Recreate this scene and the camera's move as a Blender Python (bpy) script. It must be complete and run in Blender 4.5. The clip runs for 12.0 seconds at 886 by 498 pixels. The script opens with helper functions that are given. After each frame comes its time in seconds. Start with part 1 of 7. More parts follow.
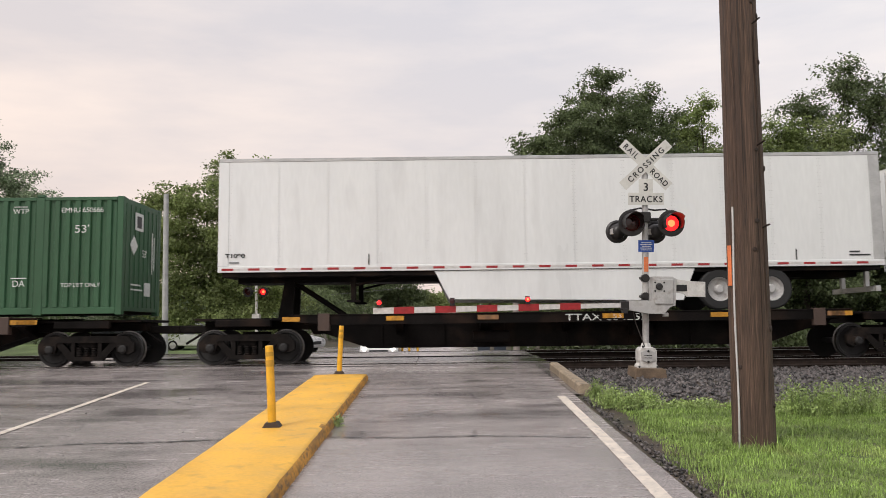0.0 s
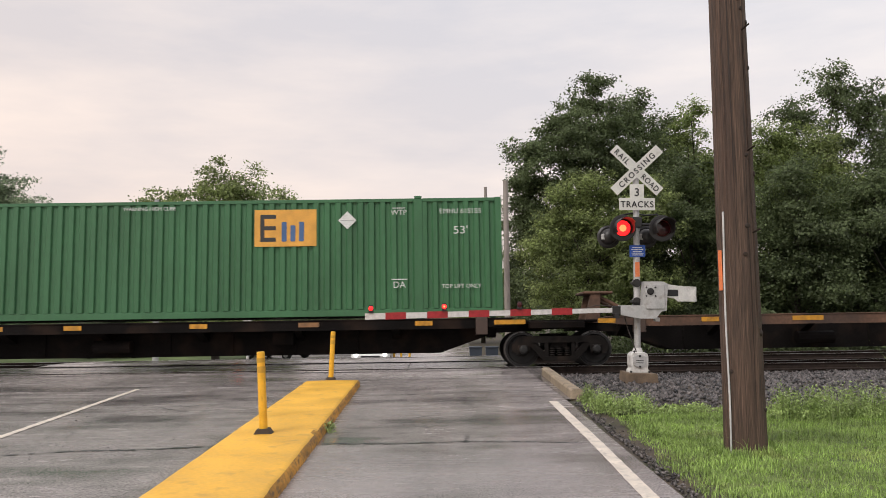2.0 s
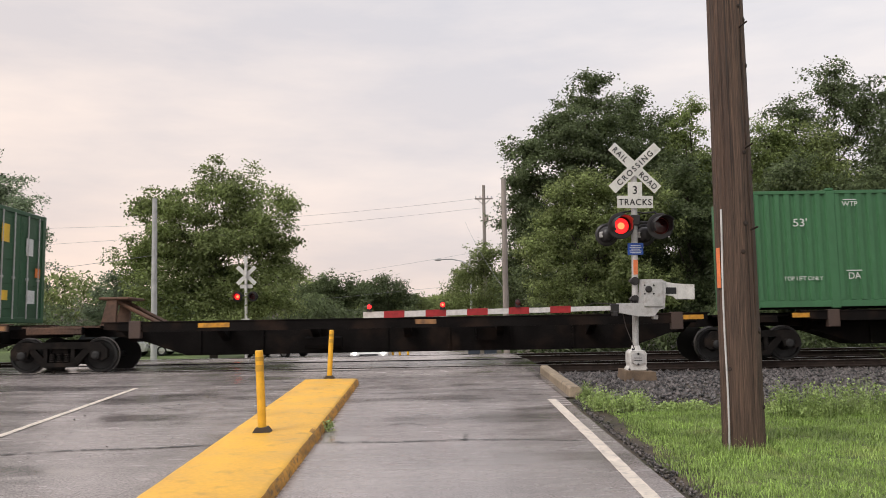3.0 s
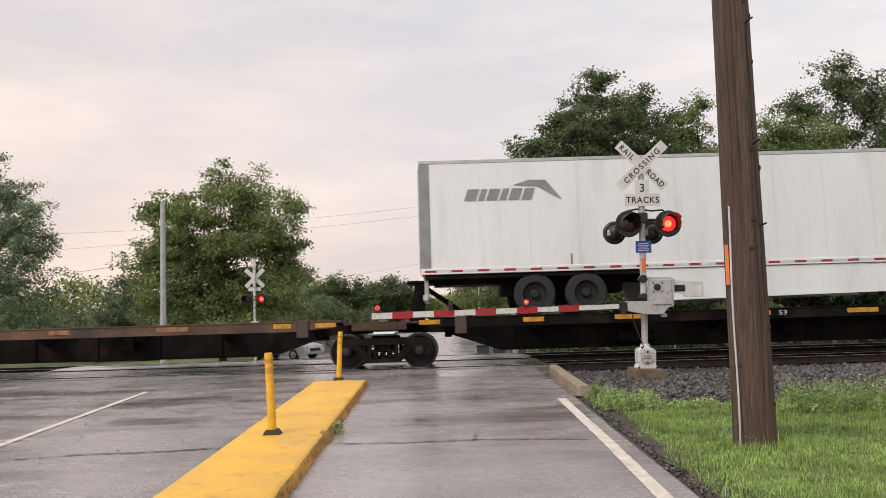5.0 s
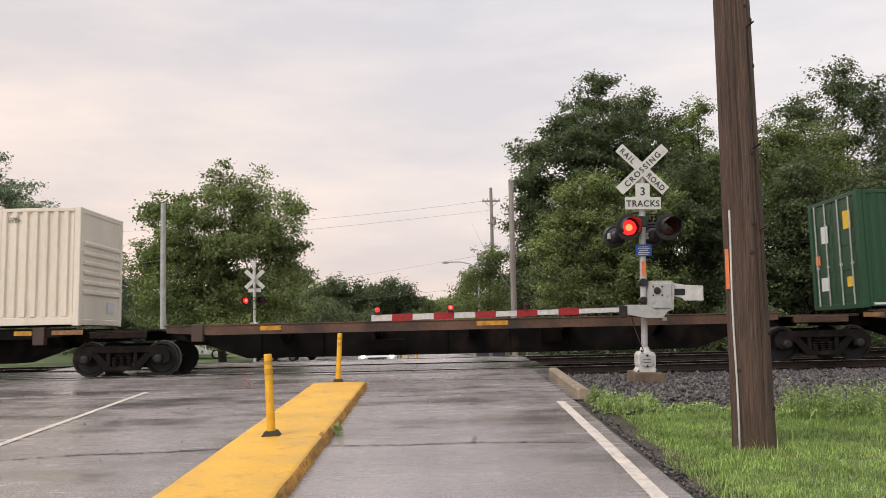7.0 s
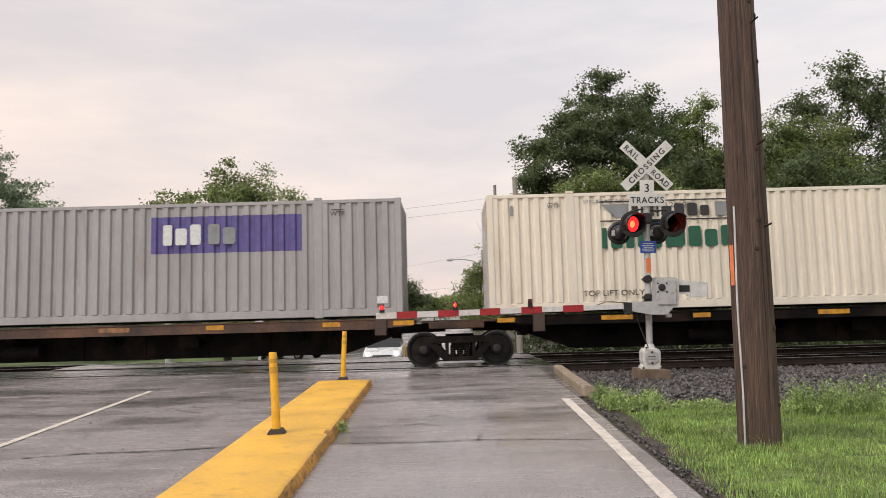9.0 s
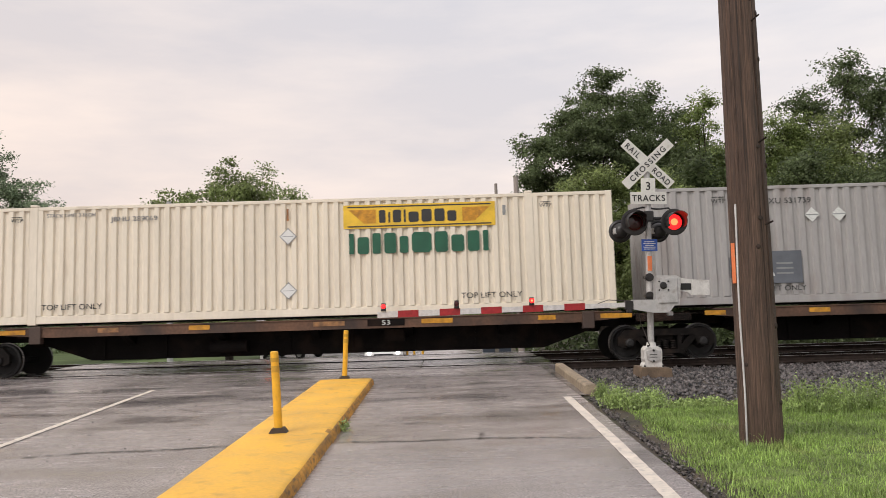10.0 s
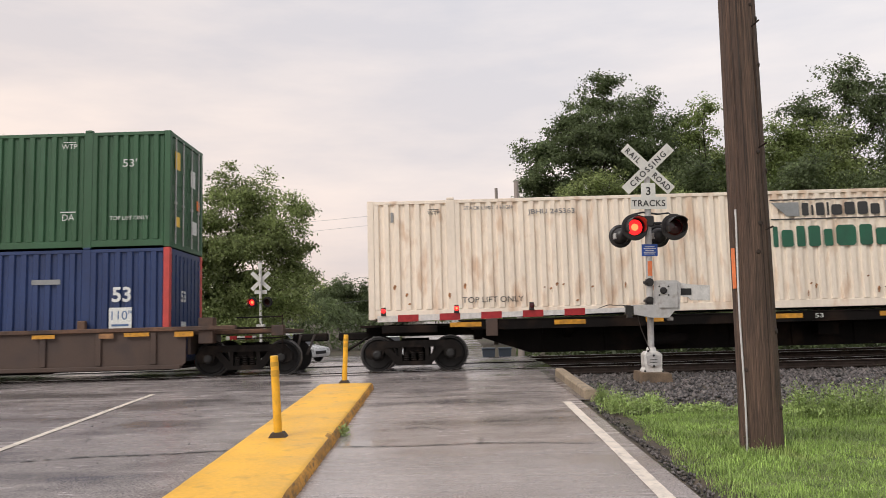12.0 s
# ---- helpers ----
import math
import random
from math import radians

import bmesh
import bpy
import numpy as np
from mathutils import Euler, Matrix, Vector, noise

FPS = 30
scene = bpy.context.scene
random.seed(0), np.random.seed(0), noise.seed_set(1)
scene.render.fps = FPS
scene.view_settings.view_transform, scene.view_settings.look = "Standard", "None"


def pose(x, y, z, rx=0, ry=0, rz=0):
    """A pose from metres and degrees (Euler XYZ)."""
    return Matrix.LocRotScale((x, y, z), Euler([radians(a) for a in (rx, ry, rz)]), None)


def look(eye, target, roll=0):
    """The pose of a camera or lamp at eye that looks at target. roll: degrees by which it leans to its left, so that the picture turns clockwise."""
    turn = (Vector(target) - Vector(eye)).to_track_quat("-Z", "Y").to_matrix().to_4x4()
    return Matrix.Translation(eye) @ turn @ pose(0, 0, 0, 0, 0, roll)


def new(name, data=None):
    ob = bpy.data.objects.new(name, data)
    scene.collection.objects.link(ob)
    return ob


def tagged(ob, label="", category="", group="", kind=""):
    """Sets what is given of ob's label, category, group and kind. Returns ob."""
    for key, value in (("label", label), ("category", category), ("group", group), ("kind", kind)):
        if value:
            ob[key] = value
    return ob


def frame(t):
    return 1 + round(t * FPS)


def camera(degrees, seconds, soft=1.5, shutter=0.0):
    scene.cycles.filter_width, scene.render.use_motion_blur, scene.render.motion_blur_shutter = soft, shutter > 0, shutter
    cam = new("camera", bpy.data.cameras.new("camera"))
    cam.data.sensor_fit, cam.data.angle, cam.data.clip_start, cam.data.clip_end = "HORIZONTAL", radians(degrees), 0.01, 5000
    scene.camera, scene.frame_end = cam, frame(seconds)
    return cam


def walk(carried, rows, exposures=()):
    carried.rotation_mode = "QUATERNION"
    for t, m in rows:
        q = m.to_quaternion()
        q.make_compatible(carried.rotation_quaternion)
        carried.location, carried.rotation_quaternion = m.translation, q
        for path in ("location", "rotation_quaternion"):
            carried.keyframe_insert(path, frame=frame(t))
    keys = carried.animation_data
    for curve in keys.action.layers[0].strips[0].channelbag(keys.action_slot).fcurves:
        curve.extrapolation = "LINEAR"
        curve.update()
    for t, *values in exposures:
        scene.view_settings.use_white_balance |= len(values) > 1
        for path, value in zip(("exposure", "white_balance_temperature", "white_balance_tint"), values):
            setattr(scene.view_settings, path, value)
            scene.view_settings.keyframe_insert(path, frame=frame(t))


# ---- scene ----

# ---- the camera ----
EYE = (0.0, 0.0, 1.65)
cam = camera(58.0, 12.0, soft=0.7, shutter=0.04)
# seconds, turn to the left, tilt up, roll, in degrees
TURNS = [
    (0.0, 0.054, 3.393, -0.671),
    (0.5, -0.162, 3.596, -0.722),
    (1.0, -0.268, 3.756, -0.797),
    (1.5, -0.401, 3.793, -0.788),
    (2.0, -0.546, 3.775, -0.823),
    (2.5, -0.685, 3.719, -0.879),
    (3.0, -0.669, 3.647, -0.957),
    (5.0, -0.129, 3.688, -1.652),
    (5.5, -0.003, 3.715, -1.758),
    (6.0, 0.099, 3.772, -1.644),
    (6.5, 0.064, 3.835, -1.374),
    (7.0, -0.120, 3.853, -1.295),
    (9.0, 0.185, 3.688, -1.534),
    (9.5, 0.247, 3.627, -1.559),
    (10.0, 0.277, 3.594, -1.680),
    (10.5, 0.350, 3.512, -1.646),
    (11.0, 0.381, 3.528, -1.613),
    (11.5, 0.356, 3.708, -1.563),
    (12.0, 0.280, 3.922, -1.560)
]


def aim(yaw, pitch, roll):
    y, p = radians(yaw), radians(pitch)
    return look(EYE, (EYE[0] - math.sin(y) * math.cos(p), EYE[1] + math.cos(y) * math.cos(p), EYE[2] + math.sin(p)), roll)


walk(cam, [(t, aim(y, p, r)) for t, y, p, r in TURNS])

# ---- sky and light ----
world = bpy.data.worlds.new("world")
scene.world = world
world.use_nodes = True
wn, wl = world.node_tree.nodes, world.node_tree.links
wn.clear()
SUN_UP, SUN_ROT = 45.8, 225.0
sky = wn.new("ShaderNodeTexSky")
sky.sky_type = "NISHITA"
sky.sun_disc = False
sky.sun_elevation, sky.sun_rotation = radians(SUN_UP), radians(SUN_ROT)
sky.air_density, sky.dust_density = 1.0, 4.0
grey = wn.new("ShaderNodeHueSaturation")
grey.inputs["Saturation"].default_value = 0.15
grey.inputs["Value"].default_value = 0.10
wl.new(sky.outputs[0], grey.inputs["Color"])
# the overcast: pale pink low down, grey-white higher, with soft streaks of cloud
co = wn.new("ShaderNodeTexCoord")
sep = wn.new("ShaderNodeSeparateXYZ")
wl.new(co.outputs["Generated"], sep.inputs[0])
ramp = wn.new("ShaderNodeValToRGB")
ramp.color_ramp.elements[0].position, ramp.color_ramp.elements[0].color = 0.0, (0.89, 0.765, 0.695, 1)
ramp.color_ramp.elements[1].position, ramp.color_ramp.elements[1].color = 0.42, (0.765, 0.755, 0.78, 1)
e = ramp.color_ramp.elements.new(0.16)
e.color = (0.845, 0.775, 0.745, 1)
wl.new(sep.outputs[2], ramp.inputs[0])
mp = wn.new("ShaderNodeMapping")
mp.inputs["Scale"].default_value = (1.6, 1.6, 6.5)
wl.new(co.outputs["Generated"], mp.inputs[0])
cl = wn.new("ShaderNodeTexNoise")
cl.inputs["Scale"].default_value, cl.inputs["Detail"].default_value, cl.inputs["Roughness"].default_value = 1.7, 6.0, 0.55
wl.new(mp.outputs[0], cl.inputs["Vector"])
cr = wn.new("ShaderNodeValToRGB")
cr.color_ramp.elements[0].position, cr.color_ramp.elements[0].color = 0.36, (0.865, 0.885, 0.925, 1)
cr.color_ramp.elements[1].position, cr.color_ramp.elements[1].color = 0.66, (1.10, 1.065, 1.03, 1)
wl.new(cl.outputs[0], cr.inputs[0])
mul = wn.new("ShaderNodeMix")
mul.data_type, mul.blend_type = "RGBA", "MULTIPLY"
mul.inputs[0].default_value = 1.0
wl.new(ramp.outputs[0], mul.inputs[6])
wl.new(cr.outputs[0], mul.inputs[7])
# pinker to one side, bluer to the other
side = wn.new("ShaderNodeMapRange")
side.inputs[1].default_value, side.inputs[2].default_value = -0.5, 0.5
wl.new(sep.outputs[0], side.inputs[0])
tint = wn.new("ShaderNodeMix")
tint.data_type = "RGBA"
tint.inputs[6].default_value, tint.inputs[7].default_value = (1.05, 0.985, 0.945, 1), (0.97, 1.0, 1.045, 1)
wl.new(side.outputs[0], tint.inputs[0])
mul2 = wn.new("ShaderNodeMix")
mul2.data_type, mul2.blend_type = "RGBA", "MULTIPLY"
mul2.inputs[0].default_value = 1.0
wl.new(mul.outputs[2], mul2.inputs[6])
wl.new(tint.outputs[2], mul2.inputs[7])
mixs = wn.new("ShaderNodeMix")
mixs.data_type = "RGBA"
mixs.inputs[0].default_value = 0.88
wl.new(grey.outputs[0], mixs.inputs[6])
wl.new(mul2.outputs[2], mixs.inputs[7])
bg = wn.new("ShaderNodeBackground")
bg.inputs["Strength"].default_value = 1.13
wl.new(mixs.outputs[2], bg.inputs["Color"])
out = wn.new("ShaderNodeOutputWorld")
wl.new(bg.outputs[0], out.inputs[0])

sun = new("sun", bpy.data.lights.new("sun", "SUN"))
sun.data.energy, sun.data.angle, sun.data.color = 1.95, radians(24), (1.0, 0.96, 0.92)
sun.matrix_world = look((-11, -11, 16), (0, 0, 0))
scene.view_settings.exposure = 0.0

# ---- materials ----


def mat(name, base, rough=0.6, metal=0.0, spread=0.12, scale=3.0, fine=40.0, bump=0.05, stain=None, stain_amount=0.0, stain_scale=1.2,
        stretch=(1, 1, 1), emit=0.0, per_object=0.0, per_island=0.0, rough_spread=0.12, spec=0.5, distance=0.01):
    """A surface with broad and fine variation of its colour, stains, and fine relief."""
    m = bpy.data.materials.new(name)
    m.use_nodes = True
    n, l = m.node_tree.nodes, m.node_tree.links
    b = n["Principled BSDF"]
    tc = n.new("ShaderNodeTexCoord")
    ma = n.new("ShaderNodeMapping")
    ma.inputs["Scale"].default_value = stretch
    l.new(tc.outputs["Object"], ma.inputs[0])

    def noise_at(sc, detail=4.0):
        t = n.new("ShaderNodeTexNoise")
        t.inputs["Scale"].default_value, t.inputs["Detail"].default_value = sc, detail
        l.new(ma.outputs[0], t.inputs["Vector"])
        return t.outputs[0]

    def mixed(kind, factor, a, c):
        x = n.new("ShaderNodeMix")
        x.data_type, x.blend_type = "RGBA", kind
        for sock, v in ((x.inputs[0], factor), (x.inputs[6], a), (x.inputs[7], c)):
            if isinstance(v, (int, float)):
                sock.default_value = v
            elif isinstance(v, tuple):
                sock.default_value = (*v[:3], 1)
            else:
                l.new(v, sock)
        return x.outputs[2]

    def ranged(v, a, c, lo, hi):
        r = n.new("ShaderNodeMapRange")
        r.inputs[1].default_value, r.inputs[2].default_value, r.inputs[3].default_value, r.inputs[4].default_value = a, c, lo, hi
        l.new(v, r.inputs[0])
        return r.outputs[0]

    broad, grain = noise_at(scale), noise_at(fine, 3.0)
    dark = tuple(c * (1 - spread * 1.6) for c in base)
    light = tuple(min(c * (1 + spread), 1) for c in base)
    col = mixed("MIX", ranged(broad, 0.3, 0.7, 0, 1), dark, light)
    col = mixed("MULTIPLY", 1.0, col, mixed("MIX", ranged(grain, 0.3, 0.7, 0, 1), (1 - spread * 0.9,) * 3, (1 + spread * 0.4,) * 3))
    if stain is not None:
        s = noise_at(stain_scale, 6.0)
        col = mixed("MIX", ranged(s, 0.62 - stain_amount * 0.35, 0.74 - stain_amount * 0.2, 0, min(1.0, 0.35 + stain_amount)), col, stain)
    if per_object or per_island:
        if per_object:
            src = n.new("ShaderNodeObjectInfo").outputs["Random"]
        else:
            src = n.new("ShaderNodeNewGeometry").outputs["Random Per Island"]
        k = max(per_object, per_island)
        hs = n.new("ShaderNodeHueSaturation")
        l.new(ranged(src, 0, 1, 1 - k, 1 + k), hs.inputs["Value"])
        l.new(col, hs.inputs["Color"])
        col = hs.outputs[0]
    l.new(col, b.inputs["Base Color"])
    l.new(ranged(broad, 0.3, 0.7, max(rough - rough_spread, 0.02), min(rough + rough_spread, 1)), b.inputs["Roughness"])
    b.inputs["Metallic"].default_value = metal
    b.inputs["Specular IOR Level"].default_value = spec
    if bump:
        bp = n.new("ShaderNodeBump")
        bp.inputs["Strength"].default_value, bp.inputs["Distance"].default_value = bump, distance
        l.new(grain, bp.inputs["Height"])
        l.new(bp.outputs[0], b.inputs["Normal"])
    if emit:
        b.inputs["Emission Color"].default_value = (*base, 1)
        b.inputs["Emission Strength"].default_value = emit
    return m


M = {}
M["tar"] = mat("tar", (0.022, 0.022, 0.023), 0.5, bump=0.1)
M["white_line"] = mat("white_line", (0.72, 0.64, 0.55), 0.6, spread=0.12, scale=6, fine=60, stain=(0.3, 0.27, 0.25), stain_amount=0.25, stain_scale=11)
M["yellow_kerb"] = mat("yellow_kerb", (0.86, 0.475, 0.06), 0.55, spread=0.10, scale=1.3, fine=25, bump=0.25, stain=(0.40, 0.22, 0.06), stain_amount=0.12, stain_scale=4.5)
M["yellow_worn"] = mat("yellow_worn", (0.60, 0.29, 0.045), 0.7, spread=0.25, scale=3, fine=30, bump=0.6, stain=(0.10, 0.065, 0.04), stain_amount=0.42, stain_scale=17, stretch=(1, 0.5, 1))
M["concrete_brown"] = mat("concrete_brown", (0.17, 0.12, 0.08), 0.9, spread=0.25, scale=5, fine=50, bump=0.5)
M["yellow_post"] = mat("yellow_post", (0.80, 0.44, 0.03), 0.4, spread=0.10, scale=6, stain=(0.25, 0.15, 0.05), stain_amount=0.1, stain_scale=12)
M["yellow_dark"] = mat("yellow_dark", (0.55, 0.30, 0.03), 0.35)
M["rubber"] = mat("rubber", (0.05, 0.04, 0.035), 0.7, bump=0.2)
M["concrete"] = mat("concrete", (0.34, 0.27, 0.19), 0.85, spread=0.2, scale=5, fine=60, bump=0.4, stain=(0.14, 0.11, 0.09), stain_amount=0.3, stain_scale=6)
M["soil"] = mat("soil", (0.085, 0.066, 0.046), 0.9, spread=0.35, scale=2.5, fine=30, bump=0.9, stain=(0.045, 0.05, 0.022), stain_amount=0.4, stain_scale=1.6)
M["far_ground"] = mat("far_ground", (0.17, 0.23, 0.085), 0.95, spread=0.25, scale=0.4, fine=12, bump=0.4)
# Near-black: wet, shaded gaps between the loose stones are in this colour.
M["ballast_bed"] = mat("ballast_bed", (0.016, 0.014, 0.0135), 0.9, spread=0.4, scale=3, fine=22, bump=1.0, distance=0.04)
# Ballast under the rails, darkened: the train's shade is in its colour.
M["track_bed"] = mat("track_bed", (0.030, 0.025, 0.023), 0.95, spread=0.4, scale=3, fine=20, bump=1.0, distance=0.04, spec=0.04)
M["stone"] = mat("stone", (0.092, 0.080, 0.076), 0.33, spread=0.2, scale=20, fine=90, bump=0.3, per_island=1.0, spec=0.6)
M["grass"] = mat("grass", (0.265, 0.385, 0.090), 0.6, spread=0.3, scale=0.9, fine=5, bump=0, per_island=0.45, stain=(0.34, 0.31, 0.13), stain_amount=0.12, stain_scale=1.5)
M["weed"] = mat("weed", (0.30, 0.40, 0.125), 0.55, spread=0.2, scale=3, fine=9, bump=0, per_island=0.4)
M["rail"] = mat("rail", (0.035, 0.026, 0.022), 0.8, 0.0, spread=0.25, scale=8, spec=0.1)
M["rail_top"] = mat("rail_top", (0.80, 0.79, 0.79), 0.35, 1.0, spread=0.06, bump=0)
M["tie"] = mat("tie", (0.03, 0.024, 0.02), 0.9, spread=0.3, bump=0.5, spec=0.05)


def foliage(name, base):
    """Leaves: uneven greens, a dull sheen, and some light let through."""
    m = mat(name, base, 0.55, spread=0.28, scale=0.25, fine=2, bump=0, per_island=0.5, spec=0.35)
    n, l = m.node_tree.nodes, m.node_tree.links
    tr, mx = n.new("ShaderNodeBsdfTranslucent"), n.new("ShaderNodeMixShader")
    b, o = n["Principled BSDF"], n["Material Output"]
    l.new(b.inputs["Base Color"].links[0].from_socket, tr.inputs["Color"])
    mx.inputs[0].default_value = 0.5
    l.new(b.outputs[0], mx.inputs[1])
    l.new(tr.outputs[0], mx.inputs[2])
    l.new(mx.outputs[0], o.inputs["Surface"])
    return m


M["leaf"] = foliage("leaf", (0.260, 0.315, 0.118))
M["leaf_dark"] = foliage("leaf_dark", (0.150, 0.192, 0.088))
M["leaf_light"] = foliage("leaf_light", (0.23, 0.290, 0.10))
# Blue-green leaves, paled further: distance haze is mixed into the colour.
M["leaf_blue_hazed"] = foliage("leaf_blue_hazed", (0.27, 0.335, 0.21))
M["bark"] = mat("bark", (0.06, 0.048, 0.038), 0.9, spread=0.3, scale=3, fine=15, bump=0.6)
M["pole_wood"] = mat("pole_wood", (0.122, 0.076, 0.054), 0.8, spread=0.40, scale=15, fine=40, bump=1.0, distance=0.02, stretch=(4.0, 4.0, 0.12), stain=(0.075, 0.046, 0.034), stain_amount=0.28, stain_scale=2.2)
M["pole_old"] = mat("pole_old", (0.30, 0.26, 0.23), 0.85, spread=0.2, stretch=(1, 1, 0.1))
M["knot"] = mat("knot", (0.035, 0.022, 0.016), 0.8)
M["steel_grey"] = mat("steel_grey", (0.42, 0.42, 0.41), 0.5, 0.0, spread=0.12)
M["alu"] = mat("alu", (0.52, 0.51, 0.50), 0.5, 0.35, spread=0.14, scale=5, fine=50, stain=(0.20, 0.16, 0.13), stain_amount=0.2, stain_scale=5)
M["alu_white"] = mat("alu_white", (0.64, 0.62, 0.59), 0.55, 0.1, spread=0.10, scale=5, stain=(0.28, 0.25, 0.22), stain_amount=0.2, stain_scale=7)
M["sign_white"] = mat("sign_white", (0.62, 0.61, 0.57), 0.45, spread=0.06, scale=4, stain=(0.4, 0.37, 0.33), stain_amount=0.1, stain_scale=10)
M["sign_black"] = mat("sign_black", (0.015, 0.015, 0.016), 0.5)
M["black_paint"] = mat("black_paint", (0.018, 0.016, 0.016), 0.4, spread=0.2)
M["blue_sign"] = mat("blue_sign", (0.02, 0.08, 0.36), 0.45)
M["orange_tag"] = mat("orange_tag", (0.75, 0.20, 0.07), 0.5, stain=(0.6, 0.35, 0.2), stain_amount=0.2, stain_scale=20)
M["red_tape"] = mat("red_tape", (0.33, 0.018, 0.022), 0.4, spread=0.15, scale=12)
M["white_tape"] = mat("white_tape", (0.60, 0.58, 0.56), 0.4, spread=0.1, scale=12)
M["lamp_red"] = mat("lamp_red", (1.0, 0.018, 0.02), 0.3, emit=1.8, bump=0)
M["lamp_core"] = mat("lamp_core", (1.0, 0.14, 0.045), 0.3, emit=3.2, bump=0)
M["lens_dark"] = mat("lens_dark", (0.05, 0.006, 0.008), 0.15, bump=0)
M["white_cable"] = mat("white_cable", (0.55, 0.54, 0.53), 0.5)
M["green_emp"] = mat("green_emp", (0.027, 0.090, 0.038), 0.5, spread=0.12, scale=0.8, fine=12, stain=(0.03, 0.10, 0.045), stain_amount=0.25, stain_scale=1.5, stretch=(1, 1, 0.4))
M["green_emp_b"] = mat("green_emp_b", (0.042, 0.140, 0.057), 0.5, spread=0.12, scale=0.8, fine=12, stain=(0.04, 0.13, 0.055), stain_amount=0.25, stain_scale=1.5, stretch=(1, 1, 0.4))
M["green_hub"] = mat("green_hub", (0.010, 0.055, 0.021), 0.42, spread=0.10, scale=0.8, fine=12, stretch=(1, 1, 0.4))
M["cream"] = mat("cream", (0.76, 0.685, 0.56), 0.5, spread=0.06, scale=0.8, fine=14, stain=(0.52, 0.44, 0.34), stain_amount=0.12, stain_scale=1.6, stretch=(1.3, 1.3, 0.35))
M["cream_rusty"] = mat("cream_rusty", (0.80, 0.70, 0.58), 0.5, spread=0.07, scale=0.8, fine=14, stain=(0.52, 0.32, 0.19), stain_amount=0.24, stain_scale=2.6, stretch=(1.3, 1.3, 0.45))
M["grey_box"] = mat("grey_box", (0.36, 0.345, 0.335), 0.55, spread=0.08, scale=0.8, fine=14, stain=(0.24, 0.20, 0.18), stain_amount=0.2, stain_scale=1.6, stretch=(1.3, 1.3, 0.35))
M["blue_box"] = mat("blue_box", (0.015, 0.036, 0.118), 0.45, spread=0.14, scale=0.8, fine=14)
M["red_post"] = mat("red_post", (0.50, 0.06, 0.05), 0.5)
M["trailer_white"] = mat("trailer_white", (0.74, 0.75, 0.74), 0.38, spread=0.04, scale=0.6, fine=10, bump=0.02, stain=(0.55, 0.55, 0.54), stain_amount=0.15, stain_scale=1.0, stretch=(1.5, 1.5, 0.3))
M["trailer_rail"] = mat("trailer_rail", (0.50, 0.50, 0.49), 0.4, 0.5)
M["chrome"] = mat("chrome", (0.75, 0.75, 0.75), 0.2, 1.0, spread=0.05)
M["tyre"] = mat("tyre", (0.02, 0.02, 0.02), 0.8, bump=0.3)
M["car_black"] = mat("car_black", (0.010, 0.0085, 0.008), 0.7, spread=0.35, scale=1.5, stain=(0.030, 0.019, 0.014), stain_amount=0.35, stain_scale=1.3, spec=0.06)
M["car_rust"] = mat("car_rust", (0.125, 0.066, 0.040), 0.75, spread=0.3, scale=1.2, fine=14, stain=(0.028, 0.02, 0.018), stain_amount=0.45, stain_scale=1.0)
M["car_brown"] = mat("car_brown", (0.072, 0.044, 0.032), 0.65, spread=0.2, scale=1.0, stain=(0.04, 0.03, 0.028), stain_amount=0.35, stain_scale=1.0)
M["truck_iron"] = mat("truck_iron", (0.013, 0.011, 0.010), 0.7, spread=0.3, scale=4, stain=(0.036, 0.025, 0.019), stain_amount=0.2, stain_scale=3, spec=0.08)
M["wheel_iron"] = mat("wheel_iron", (0.011, 0.010, 0.0095), 0.7, 0.0, spread=0.25, scale=5)
M["wheel_tread"] = mat("wheel_tread", (0.12, 0.115, 0.11), 0.3, 1.0, spread=0.1)
M["reflector"] = mat("reflector", (0.58, 0.27, 0.02), 0.5, spread=0.2, scale=9, stain=(0.25, 0.12, 0.03), stain_amount=0.2, stain_scale=7)
M["reflector_old"] = mat("reflector_old", (0.30, 0.15, 0.06), 0.6, spread=0.25, scale=9, stain=(0.10, 0.06, 0.04), stain_amount=0.3, stain_scale=7)
M["ink_white"] = mat("ink_white", (0.66, 0.67, 0.64), 0.5, spread=0.1, scale=20)
M["ink_black"] = mat("ink_black", (0.03, 0.03, 0.03), 0.5)
M["ink_green"] = mat("ink_green", (0.015, 0.10, 0.055), 0.5)
M["ink_grey"] = mat("ink_grey", (0.25, 0.26, 0.26), 0.5)
M["ink_maroon"] = mat("ink_maroon", (0.25, 0.02, 0.04), 0.5)
M["rust_streak"] = mat("rust_streak", (0.36, 0.17, 0.075), 0.85, spread=0.35, scale=9, fine=40, bump=0.2)
M["ink_red"] = mat("ink_red", (0.50, 0.03, 0.03), 0.5)
M["ink_yellow"] = mat("ink_yellow", (0.78, 0.50, 0.04), 0.5)
M["ink_orange"] = mat("ink_orange", (0.75, 0.20, 0.04), 0.5)
M["ink_purple"] = mat("ink_purple", (0.11, 0.09, 0.26), 0.5, spread=0.15, scale=6)
M["ink_blue"] = mat("ink_blue", (0.06, 0.13, 0.28), 0.5)
M["decal_grey"] = mat("decal_grey", (0.12, 0.13, 0.15), 0.5)
M["paint_white"] = mat("paint_white", (0.70, 0.70, 0.68), 0.3, spread=0.04)
M["glass_dark"] = mat("glass_dark", (0.02, 0.022, 0.025), 0.08, bump=0, spread=0.05)
